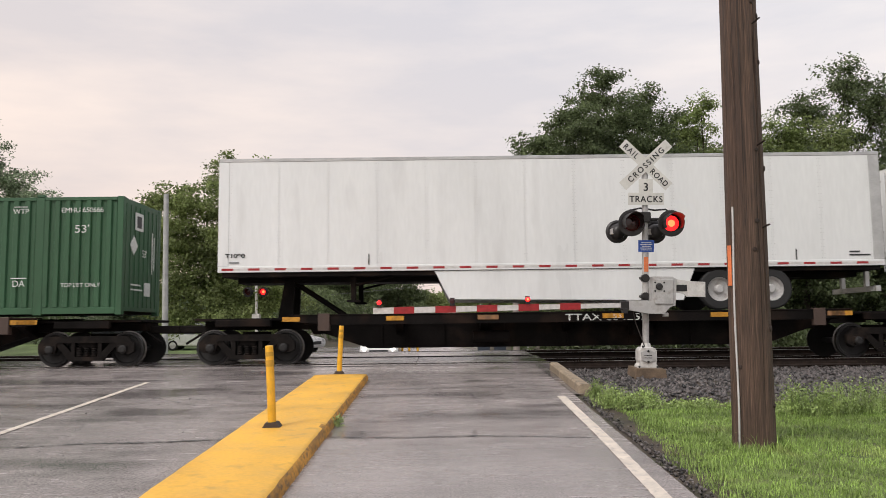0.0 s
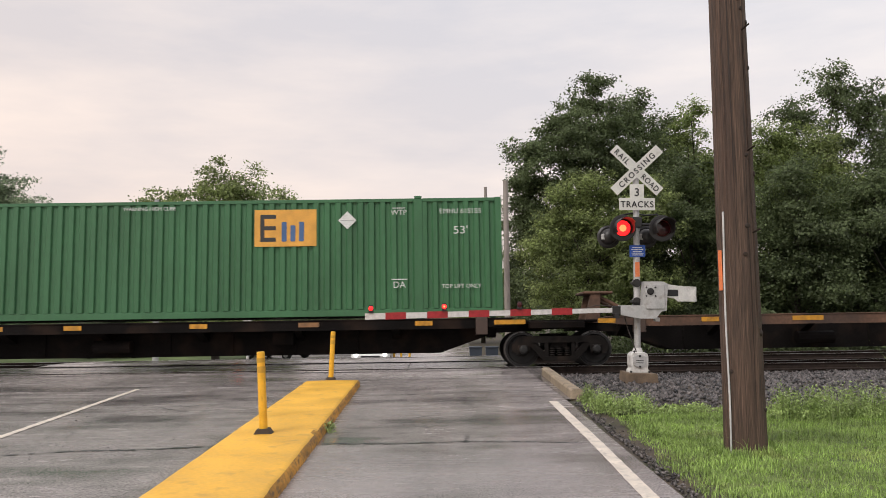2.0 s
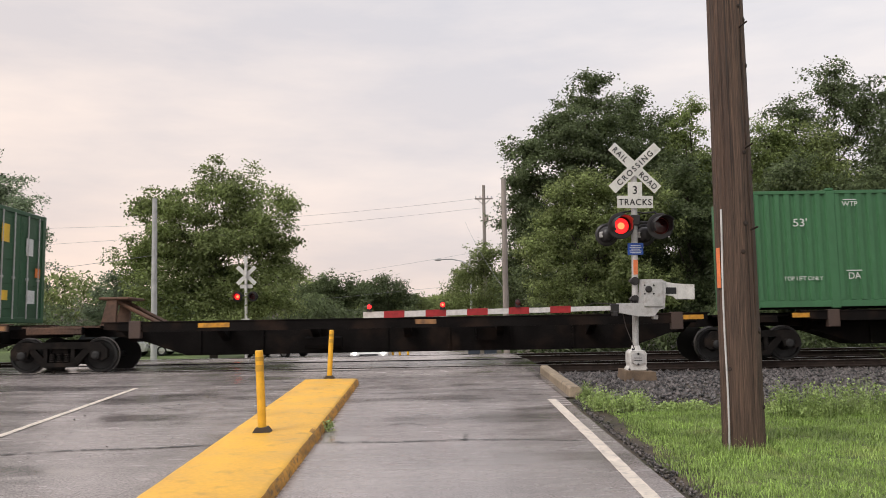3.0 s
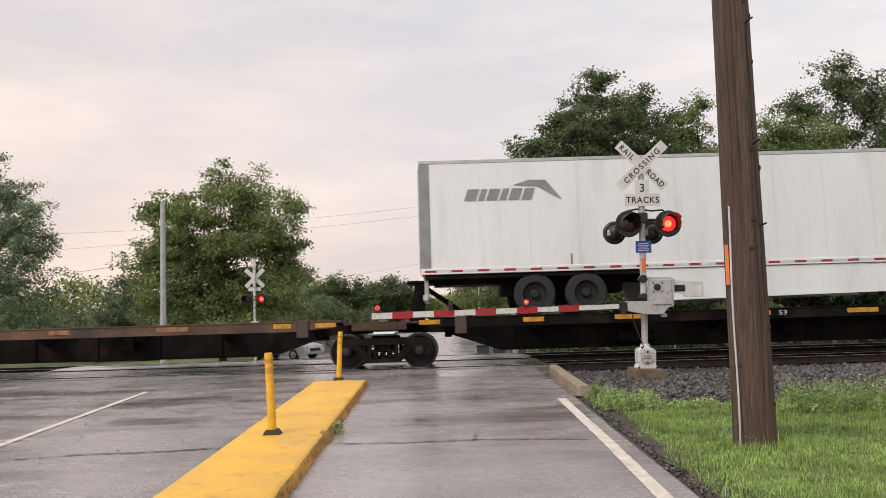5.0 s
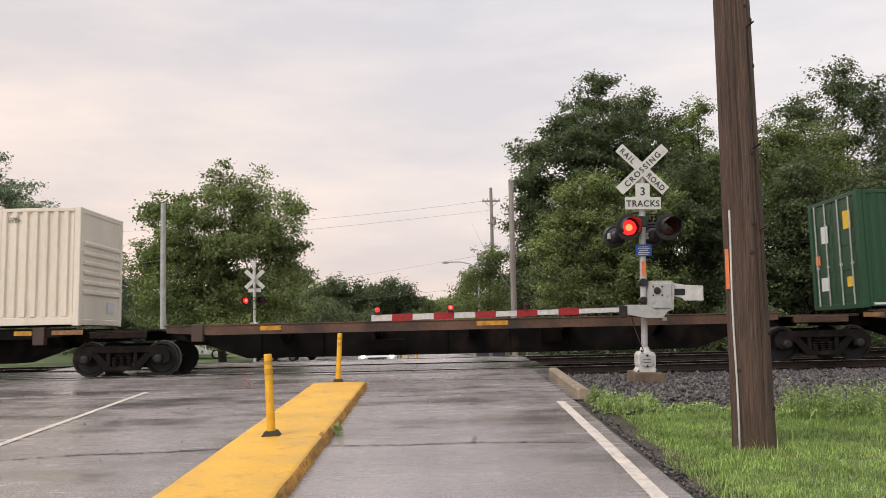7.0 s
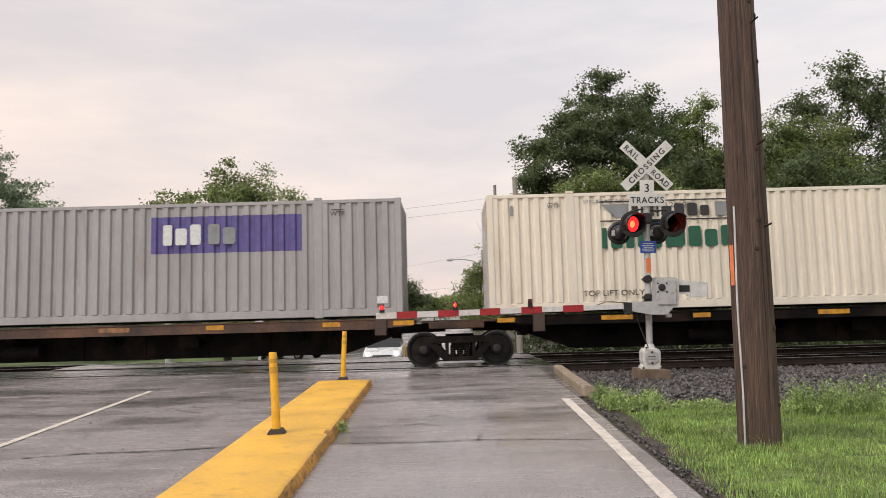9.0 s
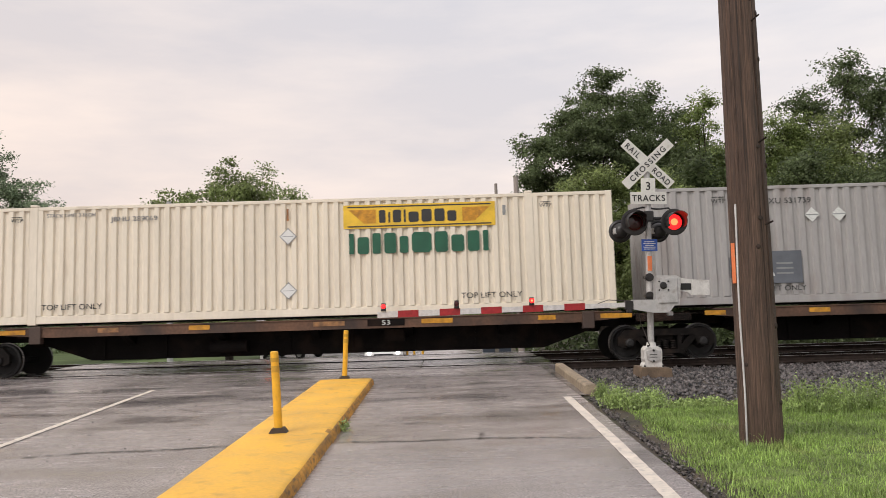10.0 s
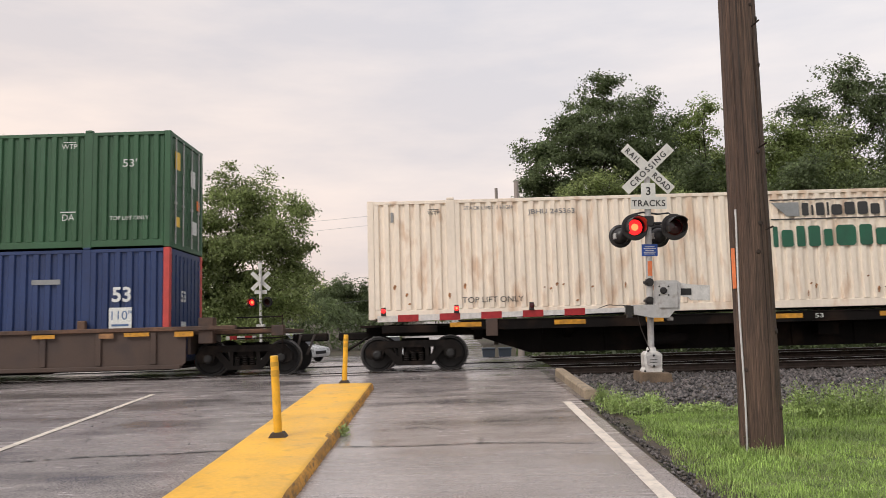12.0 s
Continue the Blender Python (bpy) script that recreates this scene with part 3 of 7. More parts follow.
def ballast():
    """Crushed grey stone beside the tracks: a rough bed and loose stones on it."""
    rnd = np.random.RandomState(5)
    xs, ys = steps((2.5, 14, 46), (14, 70, 14)), steps((12.2, 19.6, 26))
    verts, faces = [], []
    for y in ys:
        for x in xs:
            e = min(1.0, (y - 12.2) / 1.2)
            verts.append((x if x > 2.5 else 2.48, y, -0.03 - 0.03 * e - 0.055 * max(0.0, y - 16.6) + 0.03 * noise.noise((x * 1.7, y * 1.7, 0))))
    n = len(xs)
    faces = [(j * n + i, j * n + i + 1, (j + 1) * n + i + 1, (j + 1) * n + i) for j in range(len(ys) - 1) for i in range(n - 1)]
    soup("ballast_bed", verts, faces, "ballast_bed", None, "bed of crushed stone beside the tracks, near-black for the shaded gaps between stones", "ballast", "structure")
    N = 24000
    px = 2.5 + 13.5 * rnd.rand(N) ** 1.25
    py = 12.3 + 7.2 * rnd.rand(N)
    keep = ~((py < 13.1) & (rnd.rand(N) < 0.55))
    px, py = px[keep], py[keep]
    # grit along the ragged edge of the asphalt
    ey = 4.5 + 8.5 * rnd.rand(900)
    ex = np.array([right_edge(v) for v in ey]) + 0.06 + np.abs(rnd.randn(900)) * 0.07
    px, py = np.concatenate([px, ex]), np.concatenate([py, ey])
    N = len(px)
    s = 0.020 + 0.040 * rnd.rand(N) ** 1.3
    s[-900:] *= 0.40
    base = np.array([(1, 0, 0), (-1, 0, 0), (0, 1, 0), (0, -1, 0), (0, 0, 1), (0, 0, -1)], float)
    tri = np.array([(0, 2, 4), (2, 1, 4), (1, 3, 4), (3, 0, 4), (2, 0, 5), (1, 2, 5), (3, 1, 5), (0, 3, 5)])
    a = rnd.rand(N) * 6.28
    v = np.repeat(base[None], N, 0) * (0.6 + 0.7 * rnd.rand(N, 6, 1)) + 0.25 * rnd.randn(N, 6, 3)
    v[:, :, 2] *= 0.85
    v *= s[:, None, None]
    x, y = v[:, :, 0].copy(), v[:, :, 1].copy()
    v[:, :, 0] = x * np.cos(a)[:, None] - y * np.sin(a)[:, None] + px[:, None]
    v[:, :, 1] = x * np.sin(a)[:, None] + y * np.cos(a)[:, None] + py[:, None]
    v[-900:, :, 2] += 0.012
    v[:, :, 2] += (-0.050 + 0.05 * rnd.rand(N) - 0.055 * np.maximum(0.0, py - 16.6))[:, None]
    f = tri[None] + 6 * np.arange(N)[:, None, None]
    soup("loose_stones", v.reshape(-1, 3), f.reshape(-1, 3), "stone", None, "loose crushed stones of mixed greys, wet, beside the tracks", "stones", "stuff")


ballast()


def grit():
    """Small loose stones scattered over the left lanes."""
    rnd = np.random.RandomState(21)
    n = 240
    px, py = rnd.uniform(-11, -2.7, n), rnd.uniform(8.5, 18.5, n)
    s = 0.004 + 0.013 * rnd.rand(n) ** 2
    base = np.array([(1, 0, 0), (-0.9, 0.2, 0), (0, 1, 0), (0.1, -1, 0), (0, 0, 0.8), (0, 0, -0.4)], float)
    tri = np.array([(0, 2, 4), (2, 1, 4), (1, 3, 4), (3, 0, 4), (2, 0, 5), (1, 2, 5), (3, 1, 5), (0, 3, 5)])
    v = (base[None] + 0.25 * rnd.randn(n, 6, 3)) * s[:, None, None]
    v[:, :, 0] += px[:, None]
    v[:, :, 1] += py[:, None]
    v[:, :, 2] += 0.003
    soup("loose_grit", v.reshape(-1, 3), (tri[None] + 6 * np.arange(n)[:, None, None]).reshape(-1, 3), "stone", None, "small stones scattered on the wet asphalt", "grit", "stuff")


grit()


def rails():
    tracks = ((TRACK_Y, 0.0, CANT), (25.6, ground_z(25.6) - 0.0, -1.0), (30.6, ground_z(30.6), 0.0))
    for n, (ty, tz, cant) in enumerate(tracks):
        t = thing("railway_track", Matrix.Translation((0, ty, tz)) @ pose(0, 0, 0, cant), "railway track of worn steel rails with polished tops", "railway track", "tracks over the crossing", "structure")
        for side in (-1, 1):
            bm = bmesh.new()
            y = side * 0.752
            prism(bm, [(y - 0.07, -0.17), (y + 0.07, -0.17), (y + 0.07, -0.155), (y + 0.012, -0.13), (y + 0.012, -0.045), (y + 0.036, -0.03), (y + 0.036, -0.006), (y + 0.03, -0.003), (y - 0.03, -0.003), (y - 0.036, -0.006), (y - 0.036, -0.03), (y - 0.012, -0.045), (y - 0.012, -0.13), (y - 0.07, -0.155)], "x", -150, 150)
            rail = part("rail", bm, "rail", t)
            boxes("rail_head", "rail_top", rail, (-150, 150, y - 0.031, y + 0.031, -0.003, 0.0))
        bm = bmesh.new()
        for k in range(60):
            x = 2.9 + k * 0.55
            box(bm, x, x + 0.23, -1.3, 1.3, -0.34, -0.172)
        tagged(part("ties", bm, "tie", t), "dark wooden ties under the rails", kind="stuff")
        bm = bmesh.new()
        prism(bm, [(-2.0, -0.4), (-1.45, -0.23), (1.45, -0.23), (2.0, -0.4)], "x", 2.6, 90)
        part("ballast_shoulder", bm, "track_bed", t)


rails()

# ---- the train ----
SPEED = 22.244
MOVING = []      # things that run along the track, with their x at the start
WHEELSETS = []   # parts that turn


def on_track(x, z=0.0):
    return Matrix.Translation((x, TRACK_Y, 0)) @ pose(0, 0, 0, CANT) @ Matrix.Translation((0, 0, z))


def runs(ob, x, z=0.0):
    ob.matrix_basis = on_track(x, z)
    MOVING.append((ob, x, z))
    return ob


def wheelset(parent, x):
    bm = bmesh.new()
    for s in (-1, 1):
        turned(bm, (0, s * 0.75, 0), (0, s, 0), [(-0.07, 0.0), (-0.07, 0.36), (-0.075, 0.445), (-0.045, 0.445), (-0.04, 0.42), (0.06, 0.412), (0.065, 0.36), (0.02, 0.33), (0.0, 0.17), (0.05, 0.13), (0.07, 0.10), (0.07, 0.0)], 28)
    tube(bm, (0, -1.08, 0), (0, 1.08, 0), 0.075, seg=12)
    w = part("wheelset", bm, ["wheel_iron", "wheel_tread"], parent, m=Matrix.Translation((x, 0, 0.42)))
    for p in w.data.polygons:
        c = p.center
        if abs(abs(c.y) - 0.76) < 0.06 and math.hypot(c.x, c.z) > 0.405:
            p.material_index = 1
        p.use_smooth = False
    WHEELSETS.append((w, x))
    return w


def truck(parent, x):
    """A three-piece freight truck: bolster, two side frames with springs, two wheelsets."""
    bm = bmesh.new()
    box(bm, -0.22, 0.22, -1.0, 1.0, 0.40, 0.66, bevel=0.03)
    turned(bm, (0, 0, 0.66), (0, 0, 1), [(0, 0.0), (0, 0.36), (0.14, 0.36), (0.14, 0.0)], 16)
    t = part("truck", bm, "truck_iron", parent, "black cast iron freight truck", m=Matrix.Translation((x, 0, 0)))
    for s in (-1, 1):
        y0, y1 = (s * 0.94, s * 1.08) if s > 0 else (-1.08, -0.94)
        bm = bmesh.new()
        prism(bm, [(-1.16, 0.56), (-0.98, 0.74), (0.98, 0.74), (1.16, 0.56), (1.16, 0.36), (1.04, 0.30), (0.76, 0.34), (0.70, 0.58), (-0.70, 0.58), (-0.76, 0.34), (-1.04, 0.30), (-1.16, 0.36)], "y", y0, y1)
        for k in (-1, 1):
            prism(bm, [(k * 0.78, 0.57), (k * 0.60, 0.60), (k * 0.26, 0.24), (k * 0.42, 0.16)], "y", y0 + 0.02, y1 - 0.02)
            prism(bm, [(k * 0.28, 0.24), (k * 0.37, 0.24), (k * 0.37, 0.60), (k * 0.28, 0.60)], "y", y0 + 0.015, y1 - 0.015)
            box(bm, k * 0.89 - 0.13, k * 0.89 + 0.13, y0 - 0.03, y1 + 0.03, 0.33, 0.53, bevel=0.03)
        prism(bm, [(-0.42, 0.15), (0.42, 0.15), (0.40, 0.25), (-0.40, 0.25)], "y", y0, y1)
        part("side_frame", bm, "truck_iron", t)
        for k in (-0.18, 0.0, 0.18):
            bm = bmesh.new()
            turned(bm, (k, s * 1.01, 0.25), (0, 0, 1), [(q * 0.026, 0.075 if q % 2 else 0.055) for q in range(10)], 10)
            part("spring", bm, "truck_iron", t)
        for k in (-1, 1):
            bm = bmesh.new()
            turned(bm, (k * 0.89, s * 1.06, 0.42), (0, s, 0), [(0, 0.0), (0, 0.11), (0.06, 0.10), (0.08, 0.06), (0.08, 0.0)], 12)
            part("bearing", bm, "wheel_iron", t)
    for k in (-0.89, 0.89):
        wheelset(t, k)
    return t


def hitch(parent, x, lean, up):
    """The folding stand that carries a trailer's kingpin."""
    bm = bmesh.new()
    h = 1.02 if up else 0.72
    for s in (-1, 1):
        prism(bm, [(x - 0.28, 1.05), (x + 0.10, 1.05), (x + 0.14, 1.05 + h), (x - 0.10, 1.05 + h)], "y", s * 0.45 - 0.06, s * 0.45 + 0.06)
        tube(bm, (x + 0.1, s * 0.35, 1.0 + h), (x + lean, s * 0.35, 1.1), 0.05, seg=8)
    box(bm, x - 0.3, x + 0.45, -0.55, 0.55, 1.05 + h, 1.12 + h, bevel=0.02)
    return part("hitch", bm, "car_black" if up else "car_rust", parent, "raised black trailer hitch" if up else "rusty folding trailer hitch")


def spine_unit(x_rear, x_front, front_end=False, rear_end=False, side="car_rust", hitch_at=None, number="", reflect=1, seed=0):
    """One platform of an articulated spine car. The truck under its rear belongs to it, and at a coupled front end the front one too."""
    rnd = random.Random(seed)
    L = x_front - x_rear
    u = runs(thing("spine_car", (0, 0, 0), "low black and rust-brown intermodal spine car with yellow reflectors", "railway car", "spine cars of the train"), x_rear)
    xa, xb = (-1.2 if rear_end else 0.35), (L + 1.2 if front_end else L - 0.35)
    bm = bmesh.new()
    prism(bm, [(xa, 0.86), (1.5, 0.84), (2.9, 0.36), (L - 2.9, 0.36), (L - 1.5, 0.84), (xb, 0.86), (xb, 1.06), (xa, 1.06)], "y", -0.46, 0.46)
    x = 3.2
    while x < L - 3:
        prism(bm, [(x, 0.40), (x + 0.05, 0.40), (x + 0.05, 1.0), (x, 1.0)], "y", -0.50, 0.50)
        x += 1.55
    part("centre_sill", bm, "car_black", u)
    for s in (-1, 1):
        ya, yb = sorted((s * 1.20, s * 1.29))
        bm = bmesh.new()
        prism(bm, [(1.15, 1.02), (2.2, 0.95), (L - 2.2, 0.95), (L - 1.15, 1.02), (L - 1.15, 1.17), (1.15, 1.17)], "y", ya, yb)
        box(bm, 1.1, L - 1.1, min(s * 1.05, s * 1.31), max(s * 1.05, s * 1.31), 1.17, 1.20, bevel=0.005)
        part("side_sill", bm, side, u)
    for k in range(7):
        xx = 1.6 + (L - 3.2) * k / 6
        bm = bmesh.new()
        prism(bm, [(-1.2, 1.0), (-0.46, 0.72), (0.46, 0.72), (1.2, 1.0), (1.2, 1.15), (-1.2, 1.15)], "x", xx - 0.09, xx + 0.09)
        part("cross_bearer", bm, "car_black", u)
    for xx, flag in ((0.0, rear_end), (L, front_end)):
        bm = bmesh.new()
        w = 1.3 if flag else 0.95
        box(bm, xx - w, xx + w, -1.0, 1.0, 1.07, 1.13, bevel=0.01)
        for s in (-1, 1):
            box(bm, xx - 0.75, xx + 0.6, s * 1.12 - 0.08, s * 1.12 + 0.08, 0.92, 1.10, bevel=0.02)
        part("end_platform", bm, "car_black" if seed % 2 else side, u)
    for xx in (1.9, L - 1.9):
        boxes("bracket", "car_brown", u, (xx - 0.14, xx + 0.14, -1.34, -1.16, 0.80, 1.22), bevel=0.012)
    spots = (0.9, 3.4, 5.6, 8.6, 11.2, 14.0, L - 1.6) if reflect else (3.4, 8.6, L - 2.0)
    for k, xx in enumerate(spots):
        w = rnd.choice((0.42, 0.5, 0.75))
        bm = bmesh.new()
        box(bm, xx, xx + w, -1.300, -1.293, 1.035, 1.145)
        part("reflector", bm, "reflector" if rnd.random() < 0.7 else "reflector_old", u)
    if number:
        lettering("number", number, 0.17, (7.7, -1.293, 0.985), "ink_white", u, "white stencilled number", wide=1.45)
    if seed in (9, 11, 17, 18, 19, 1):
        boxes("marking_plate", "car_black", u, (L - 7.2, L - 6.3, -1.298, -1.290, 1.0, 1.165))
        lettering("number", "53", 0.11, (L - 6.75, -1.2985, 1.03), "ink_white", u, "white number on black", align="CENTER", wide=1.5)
    bm = bmesh.new()
    tube(bm, (1.4, -1.16, 0.98), (L - 1.4, -1.16, 0.98), 0.025, seg=6)
    tube(bm, (L * 0.35, -0.75, 0.62), (L * 0.35 + 0.9, -0.75, 0.62), 0.16, seg=12)
    box(bm, L * 0.6, L * 0.6 + 0.5, -0.85, -0.5, 0.62, 0.92)
    part("brake_gear", bm, "car_black", u)
    if hitch_at is not None:
        hitch(u, hitch_at[0], hitch_at[1], hitch_at[2])
    truck(u, 0.0)
    if front_end:
        truck(u, L)
        bm = bmesh.new()
        box(bm, L + 1.1, L + 1.95, -0.12, 0.12, 0.78, 0.98, bevel=0.03)
        tube(bm, (L + 1.0, -0.35, 0.95), (L + 1.6, -0.35, 0.55), 0.03, seg=8)
        part("coupler", bm, "truck_iron", u)
    if rear_end:
        bm = bmesh.new()
        box(bm, -1.95, -1.1, -0.12, 0.12, 0.78, 0.98, bevel=0.03)
        tube(bm, (-1.0, -0.35, 0.95), (-1.7, -0.35, 0.52), 0.03, seg=8)
        part("coupler", bm, "truck_iron", u)
    return u


LEN, WID, TALL = 16.15, 2.59, 2.896


def ribbed(bm, x0, x1, y, s, z0, z1, pitch, depth):
    """A corrugated steel wall between x0 and x1; s tells which way is out."""
    n = max(1, round((x1 - x0) / pitch))
    p = (x1 - x0) / n
    xs = []
    for k in range(n):
        xs += [(x0 + p * (k + 0.0), 0), (x0 + p * (k + 0.42), 0), (x0 + p * (k + 0.52), depth), (x0 + p * (k + 0.88), depth)]
    xs.append((x1, 0))
    lo = [bm.verts.new((x, y - s * d, z0)) for x, d in xs]
    hi = [bm.verts.new((x, y - s * d, z1)) for x, d in xs]
    for k in range(len(xs) - 1):
        bm.faces.new((lo[k], lo[k + 1], hi[k + 1], hi[k]))


def container(x, z, paint, pitch=0.28, depth=0.05, left="door", right="ribs", label="", lower="", post_paint=None, bottom=0.20):
    c = runs(thing("shipping_container", (0, 0, 0), label, "container", "containers on the train"), x, z)
    for s in (-1, 1):
        bm = bmesh.new()
        y = s * (WID / 2 - 0.008)
        for a, b in ((0.16, 1.92), (2.14, LEN - 2.14), (LEN - 1.92, LEN - 0.16)):
            ribbed(bm, a, b, y, s, bottom, TALL - 0.10, pitch, depth)
        part("side_wall", bm, paint, c)
        for xa in (0.0, LEN - 0.16):
            boxes("corner_post", post_paint or paint, c, (xa, xa + 0.16, min(y, y - s * 0.16), max(y + s * 0.008, y - s * 0.16), 0.0, TALL), bevel=0.012)
        for xa in (1.92, LEN - 2.14):
            bm = bmesh.new()
            box(bm, xa, xa + 0.22, min(y + s * 0.006, y - s * 0.1), max(y + s * 0.006, y - s * 0.1), 0.0, TALL - 0.02, bevel=0.012)
            box(bm, xa + 0.02, xa + 0.20, min(y + s * 0.008, y - s * 0.12), max(y + s * 0.008, y - s * 0.12), TALL - 0.02, TALL + 0.045, bevel=0.01)
            part("lift_post", bm, paint, c)
        bm = bmesh.new()
        for a, b in ((0.16, 1.92), (2.14, LEN - 2.14), (LEN - 1.92, LEN - 0.16)):
            box(bm, a, b, min(y, y - s * 0.07), max(y, y - s * 0.07), 0.03, bottom - 0.015, bevel=0.008)
            box(bm, a, b, min(y - s * 0.03, y - s * 0.07), max(y - s * 0.03, y - s * 0.07), bottom - 0.015, bottom)
        part("bottom_rail", bm, paint, c)
        boxes("top_rail", paint, c, *[(a, b, min(y + s * 0.002, y - s * 0.06), max(y + s * 0.002, y - s * 0.06), TALL - 0.10, TALL - 0.015) for a, b in ((0.16, 1.92), (2.14, LEN - 2.14), (LEN - 1.92, LEN - 0.16))], bevel=0.008)
    boxes("floor", "car_black", c, (0.16, LEN - 0.16, -WID / 2 + 0.08, WID / 2 - 0.08, 0.04, 0.16))
    bm = bmesh.new()
    box(bm, 0.05, LEN - 0.05, -WID / 2 + 0.06, WID / 2 - 0.06, TALL - 0.035, TALL - 0.018)
    x_ = 0.6
    while x_ < LEN - 0.6:
        box(bm, x_, x_ + 0.1, -WID / 2 + 0.1, WID / 2 - 0.1, TALL - 0.018, TALL - 0.004)
        x_ += 0.6
    part("roof", bm, paint, c)
    for xe, s, kind in ((0.0, -1, left), (LEN, 1, right)):
        xa, xb = sorted((xe, xe - s * 0.06))
        w = WID / 2 - 0.16
        if kind == "ribs":
            bm = bmesh.new()
            xw = xe - s * 0.02
            box(bm, min(xw, xw - s * 0.05), max(xw, xw - s * 0.05), -w, w, 0.14, TALL - 0.1)
            wall = part("front_wall", bm, paint, c)
            for k in range(6):
                zz = 0.75 + k * 0.24
                bm = bmesh.new()
                prism(bm, [(xw, zz), (xw + s * 0.055, zz + 0.04), (xw + s * 0.055, zz + 0.10), (xw, zz + 0.14)], "y", -w + 0.03, w - 0.03)
                part("rib", bm, paint, wall)
            boxes("sill", paint, c, (min(xe, xe - s * 0.12), max(xe, xe - s * 0.12), -w, w, 0.02, 0.16), bevel=0.01)
            boxes("header", paint, c, (min(xe, xe - s * 0.12), max(xe, xe - s * 0.12), -w, w, TALL - 0.14, TALL - 0.01), bevel=0.01)
            boxes("placard", "ink_white", c, (xe - 0.001 - (0 if s > 0 else 0.004), xe + 0.005, 0.35, 0.75, 0.35, 0.62))
        elif kind == "flat":
            bm = bmesh.new()
            xw = xe - s * 0.015
            box(bm, min(xw, xw - s * 0.05), max(xw, xw - s * 0.05), -w, w, 0.1, TALL - 0.02)
            wall = part("front_wall", bm, paint, c)
            for k in range(8):
                yy = -w + 0.1 + k * (2 * w - 0.2) / 7
                boxes("rib", paint, wall, (min(xw, xw + s * 0.014), max(xw, xw + s * 0.014), yy - 0.06, yy + 0.06, 0.2, TALL - 0.15))
        else:
            for d in (-1, 1):
                ya, yb = sorted((d * 0.01, d * w))
                bm = bmesh.new()
                xw = xe - s * 0.03
                box(bm, min(xw, xw - s * 0.04), max(xw, xw - s * 0.04), ya, yb, 0.14, TALL - 0.12, bevel=0.008)
                for k in range(4):
                    zz = 0.35 + k * 0.62
                    box(bm, min(xw, xw + s * 0.014), max(xw, xw + s * 0.014), ya + 0.08, yb - 0.08, zz, zz + 0.4, bevel=0.006)
                door = part("door", bm, paint, c)
                bm = bmesh.new()
                for q in (0.3, 0.8):
                    tube(bm, (xe + s * 0.01, d * w * q, 0.1), (xe + s * 0.01, d * w * q, TALL - 0.1), 0.018, seg=6)
                    box(bm, xe - 0.02, xe + 0.03, d * w * q - 0.05, d * w * q + 0.05, 1.1, 1.16)
                part("lock_rod", bm, "alu", door)
            boxes("sill", paint, c, (min(xe, xe - s * 0.1), max(xe, xe - s * 0.1), -w, w, 0.0, 0.14), bevel=0.01)
            boxes("header", paint, c, (min(xe, xe - s * 0.1), max(xe, xe - s * 0.1), -w, w, TALL - 0.12, TALL - 0.01), bevel=0.01)
            for ya, yb, za, zb, ink in ((-0.95, -0.6, 2.0, 2.45, "ink_yellow"), (0.25, 0.6, 1.75, 2.2, "ink_white"), (-0.9, -0.6, 0.55, 0.8, "ink_yellow"), (0.35, 0.75, 0.5, 0.85, "ink_white"), (0.75, 1.0, 1.2, 1.45, "ink_orange")):
                boxes("placard", ink, c, (xe + s * 0.006 - 0.004, xe + s * 0.006 + 0.004, ya, yb, za, zb))
    return c


FACE = -WID / 2 - 0.003     # just proud of the near wall


def plate(c, name, x0, x1, z0, z1, ink, lift=0.0, label=""):
    return boxes(name, ink, c, (x0, x1, FACE - 0.003 - lift, FACE + 0.004 - lift, z0, z1), label=label)


def diamond(c, x, z, r, ink, lift=0.0):
    bm = bmesh.new()
    prism(bm, [(x - r, z), (x, z - r), (x + r, z), (x, z + r)], "y", FACE - 0.004 - lift, FACE + 0.003 - lift)
    part("placard", bm, ink, c, "diamond-shaped hazard placard holder")


def wordmark(c, x, z, h, widths, ink, gap=0.05, label="", lift=0.0, outline=False):
    """A row of plain upright blocks in place of a company's name."""
    word = None
    for k, w in enumerate(widths):
        top = h if k % 3 != 1 else h * 0.82
        r = min(w, top) * 0.14
        bm = bmesh.new()
        prism(bm, [(x + r, z), (x + w - r, z), (x + w, z + r), (x + w, z + top - r), (x + w - r, z + top), (x + r, z + top), (x, z + top - r), (x, z + r)], "y", FACE - 0.004 - lift, FACE + 0.003 - lift)
        block = part("wordmark" if word is None else "letter_block", bm, ink, word or c, label if word is None else "")
        word = word or block
        x += w + gap


def say(c, text, x, z, h, ink, align="CENTER", wide=1.0, bold=0.0):
    lettering("marking", text, h, (x, FACE, z), ink, c, align=align, wide=wide, bold=bold)


def arrow_mark(c, text, x, z, h, ink):
    say(c, text, x, z, h, ink)
    plate(c, "marking", x - h * 1.2, x + h * 1.2, z + h * 1.2, z + h * 1.35, ink)


